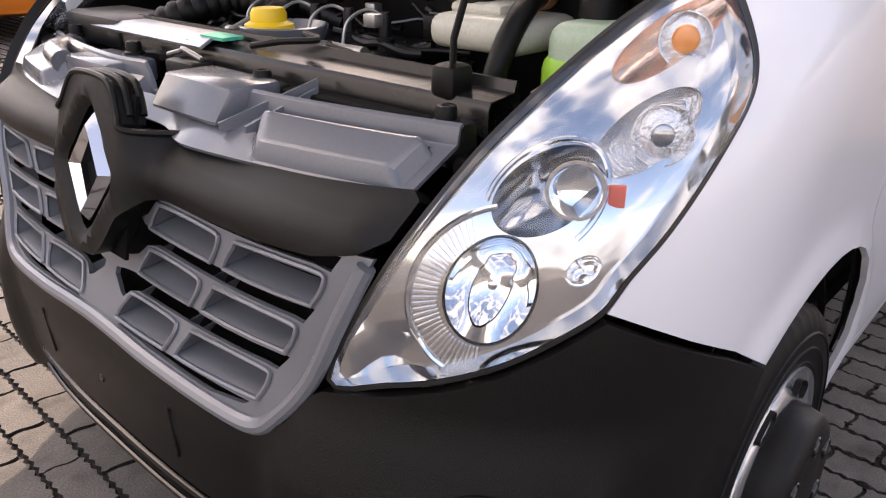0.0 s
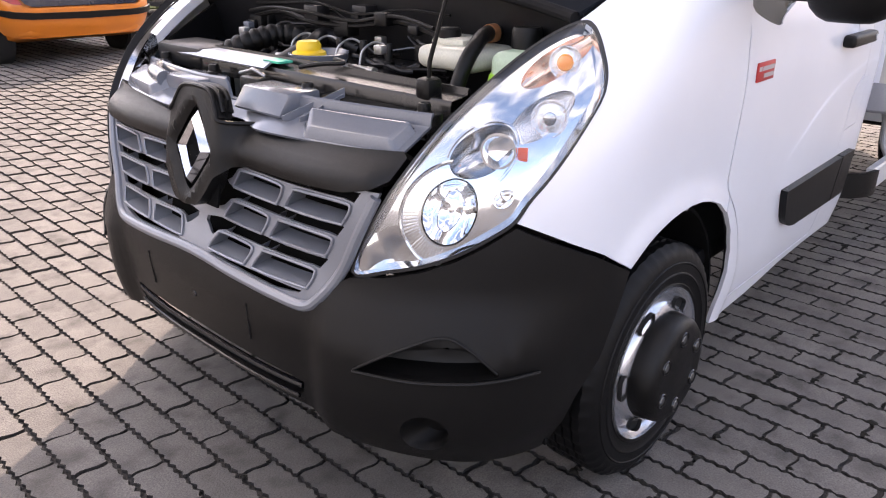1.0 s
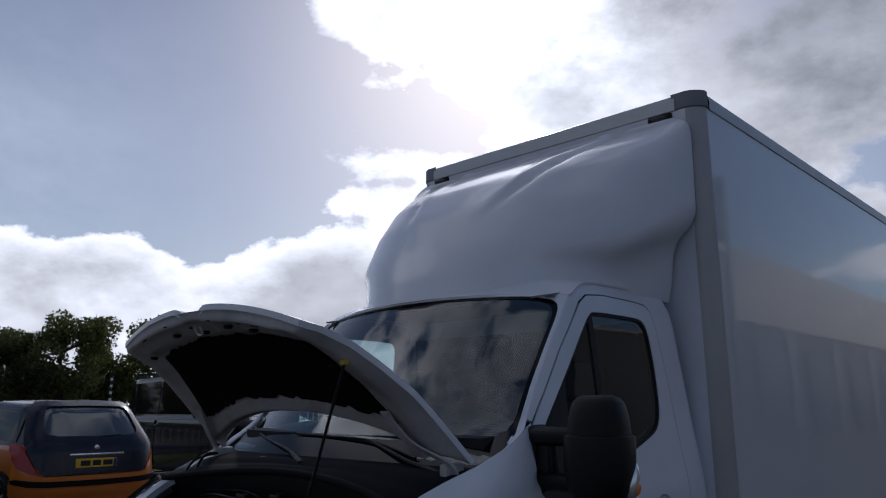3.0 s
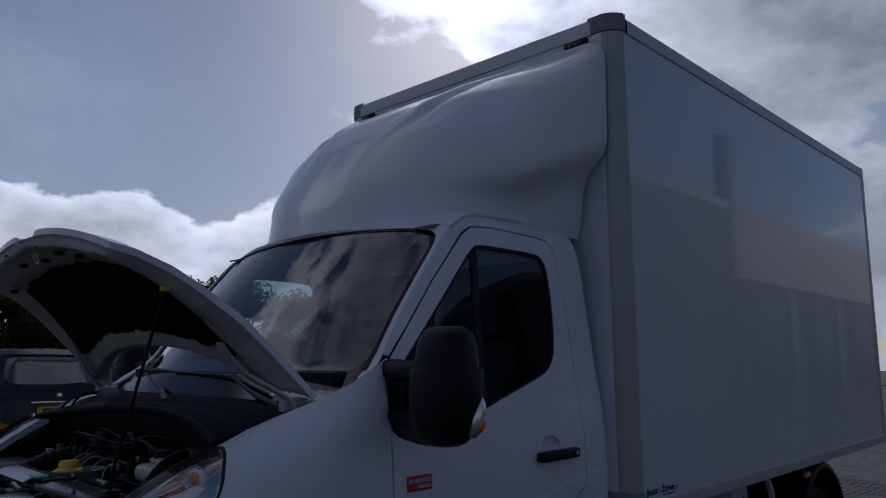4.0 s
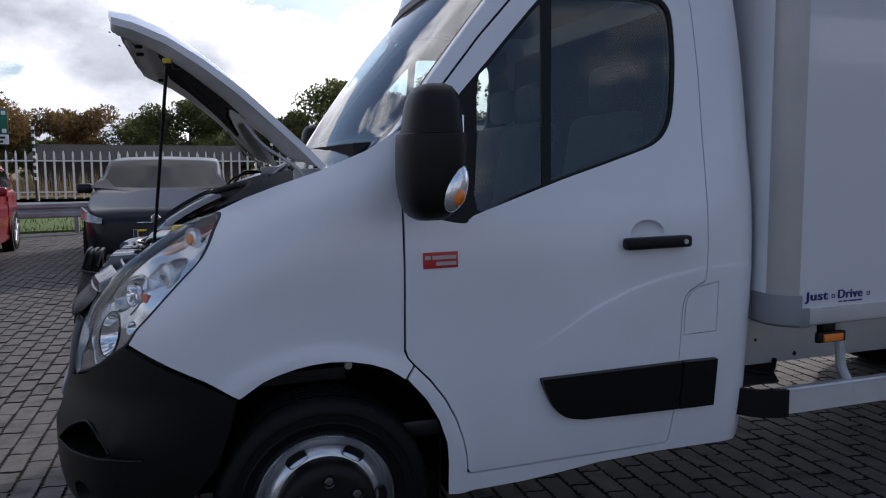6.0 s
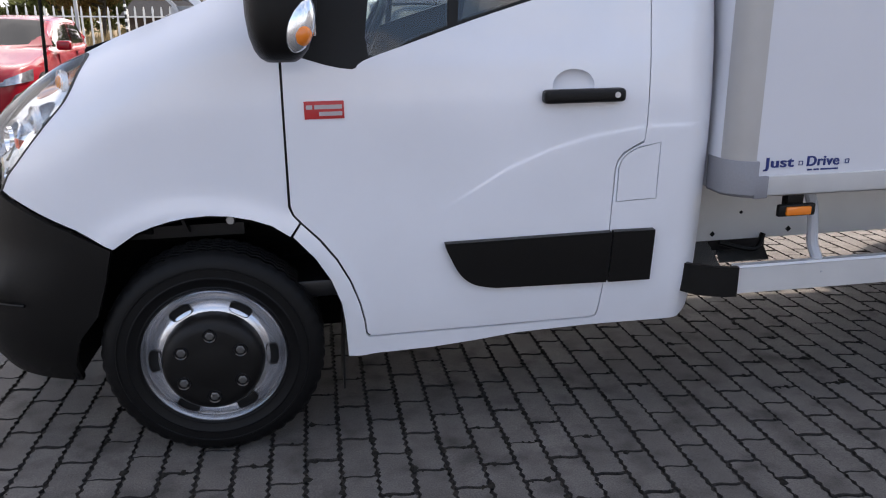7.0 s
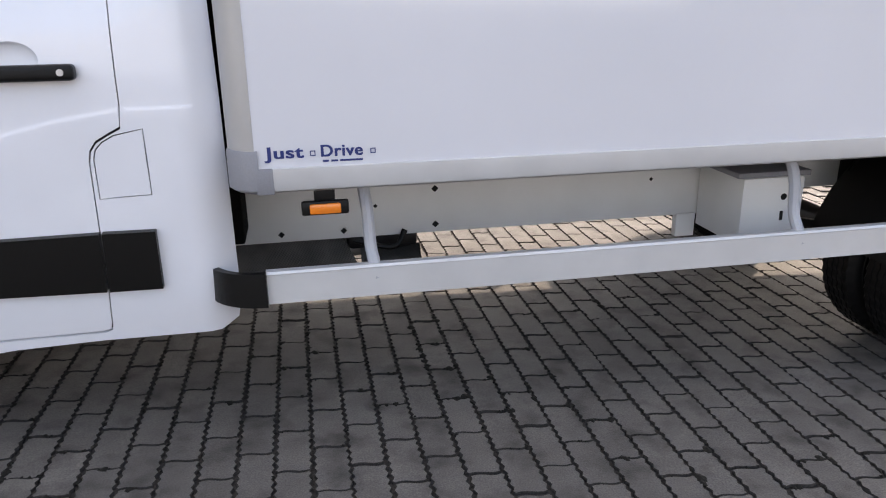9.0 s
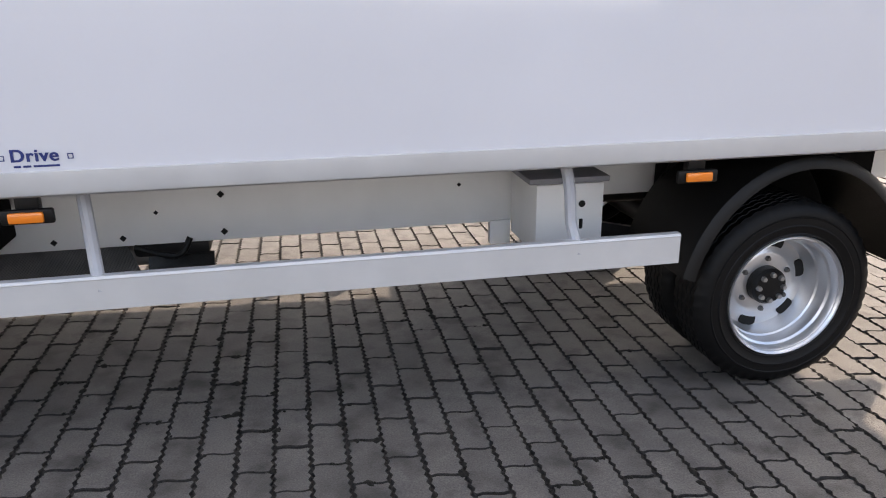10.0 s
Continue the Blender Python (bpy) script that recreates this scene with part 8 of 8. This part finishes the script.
TOP, LOW = paver_ring(-0.0012, 12), paver_ring(0.0, 12)
TOP_FAR, LOW_FAR = paver_ring(-0.0015, 4), paver_ring(0.0, 4)
NR = len(TOP)
pm = bpy.data.meshes.new("paver")
pm.from_pydata([(x, y, 0.0) for x, y in TOP] + [(x, y, -0.004) for x, y in LOW] + [(x, y, -0.02) for x, y in LOW], [],
               [tuple(reversed(range(NR)))] + [(i, (i + 1) % NR, NR + (i + 1) % NR, NR + i) for i in range(NR)] + [(NR + i, NR + (i + 1) % NR, 2 * NR + (i + 1) % NR, 2 * NR + i) for i in range(NR)])
pm.materials.append(PAVER)
pm.materials.append(SAND)
for f in pm.polygons[1:]:
    f.material_index = 1
rng = random.Random(11)
verts, faces, singles = [], [], 0
ncol0, ncol1 = int((LAID[0] - X0) / PW) - 1, int((LAID[1] - X0) / PW) + 1
nrow0, nrow1 = int((LAID[2] - Y0) / PL) - 2, int((LAID[3] - Y0) / PL) + 1
for c in range(ncol0, ncol1):
    for r in range(nrow0, nrow1):
        x, y = X0 + (c + 0.5) * PW, Y0 + (r + 0.5 + 0.5 * (c % 2)) * PL
        tx, ty, dz, tw = rng.gauss(0, 0.0028), rng.gauss(0, 0.0024), rng.gauss(0, 0.0010), rng.gauss(0, 0.008)
        x, y = x + rng.gauss(0, 0.0012), y + rng.gauss(0, 0.002)
        if 0.9 < x < 5.0 and -2.05 < y < -0.35 and singles < 300 and (y < -0.5):
            ob = new("paver", pm)
            ob.parent = ground
            ob.location, ob.rotation_euler = (x, y, dz), (tx, ty, tw)
            singles += 1
            continue
        top, low = (TOP, LOW) if -3.2 < y < 3.0 else (TOP_FAR, LOW_FAR)
        NR = len(top)
        k, z = len(verts), rise(x, y) + dz
        ca, sa = math.cos(tw), math.sin(tw)
        for a, b in top:
            a, b = a + rng.uniform(-0.0026, 0.0018), b + rng.uniform(-0.0022, 0.0022)
            verts.append((x + a * ca - b * sa, y + a * sa + b * ca, z + b * tx - a * ty))
        for a, b in low:
            verts.append((x + a * ca - b * sa, y + a * sa + b * ca, z - 0.012 + b * tx - a * ty))
        faces.append(tuple(k + i for i in reversed(range(NR))))
        faces += [(k + i, k + (i + 1) % NR, k + NR + (i + 1) % NR, k + NR + i) for i in range(NR)]
me = bpy.data.meshes.new("paving_field")
me.from_pydata(verts, [], faces)
me.materials.append(PAVER)
me.materials.append(SAND)
me.polygons.foreach_set("material_index", [0 if len(f) > 4 else 1 for f in faces])
tagged(new("paving_field", me), "field of grey interlocking concrete pavers", "paving", kind="stuff")

# dark crumbs of moss and grit lying in and over the joints
GRIT = mat("dark_joint_grit", (0.014, 0.013, 0.011), 0.95, spec=0.2, grain=0.4, grain_scale=120)
rng = random.Random(23)
verts, faces = [], []
for i in range(5200):
    c, r = int((rng.uniform(-1.6, 6.4) - X0) / PW), int((rng.uniform(-3.0, -0.2) - Y0) / PL)
    if rng.random() < 0.62:
        x, y = X0 + c * PW + rng.gauss(0, 0.004), Y0 + (r + rng.random()) * PL
    else:
        x, y = X0 + (c + rng.random()) * PW, Y0 + (r + 0.5 * (c % 2)) * PL + rng.gauss(0, 0.003)
    if math.sin(x * 2.3 + 1.0) * math.sin(y * 3.1 + x) + rng.gauss(0, 0.45) < 0.1:
        continue
    size, k = 0.005 + 0.015 * rng.random() ** 2.2, len(verts)
    verts.append((x, y, rise(x, y) + 0.0015 + 0.25 * size))
    for j in range(7):
        a, d = 2 * math.pi * j / 7, size * rng.uniform(0.55, 1.25)
        verts.append((x + d * math.cos(a), y + d * 1.3 * math.sin(a), rise(x, y) - 0.002))
    faces += [(k, k + 1 + j, k + 1 + (j + 1) % 7) for j in range(7)]
me = bpy.data.meshes.new("joint_grit")
me.from_pydata(verts, [], faces)
me.materials.append(GRIT)
tagged(new("joint_grit", me), "dark crumbs of moss and grit along the paver joints", "grit", kind="stuff")
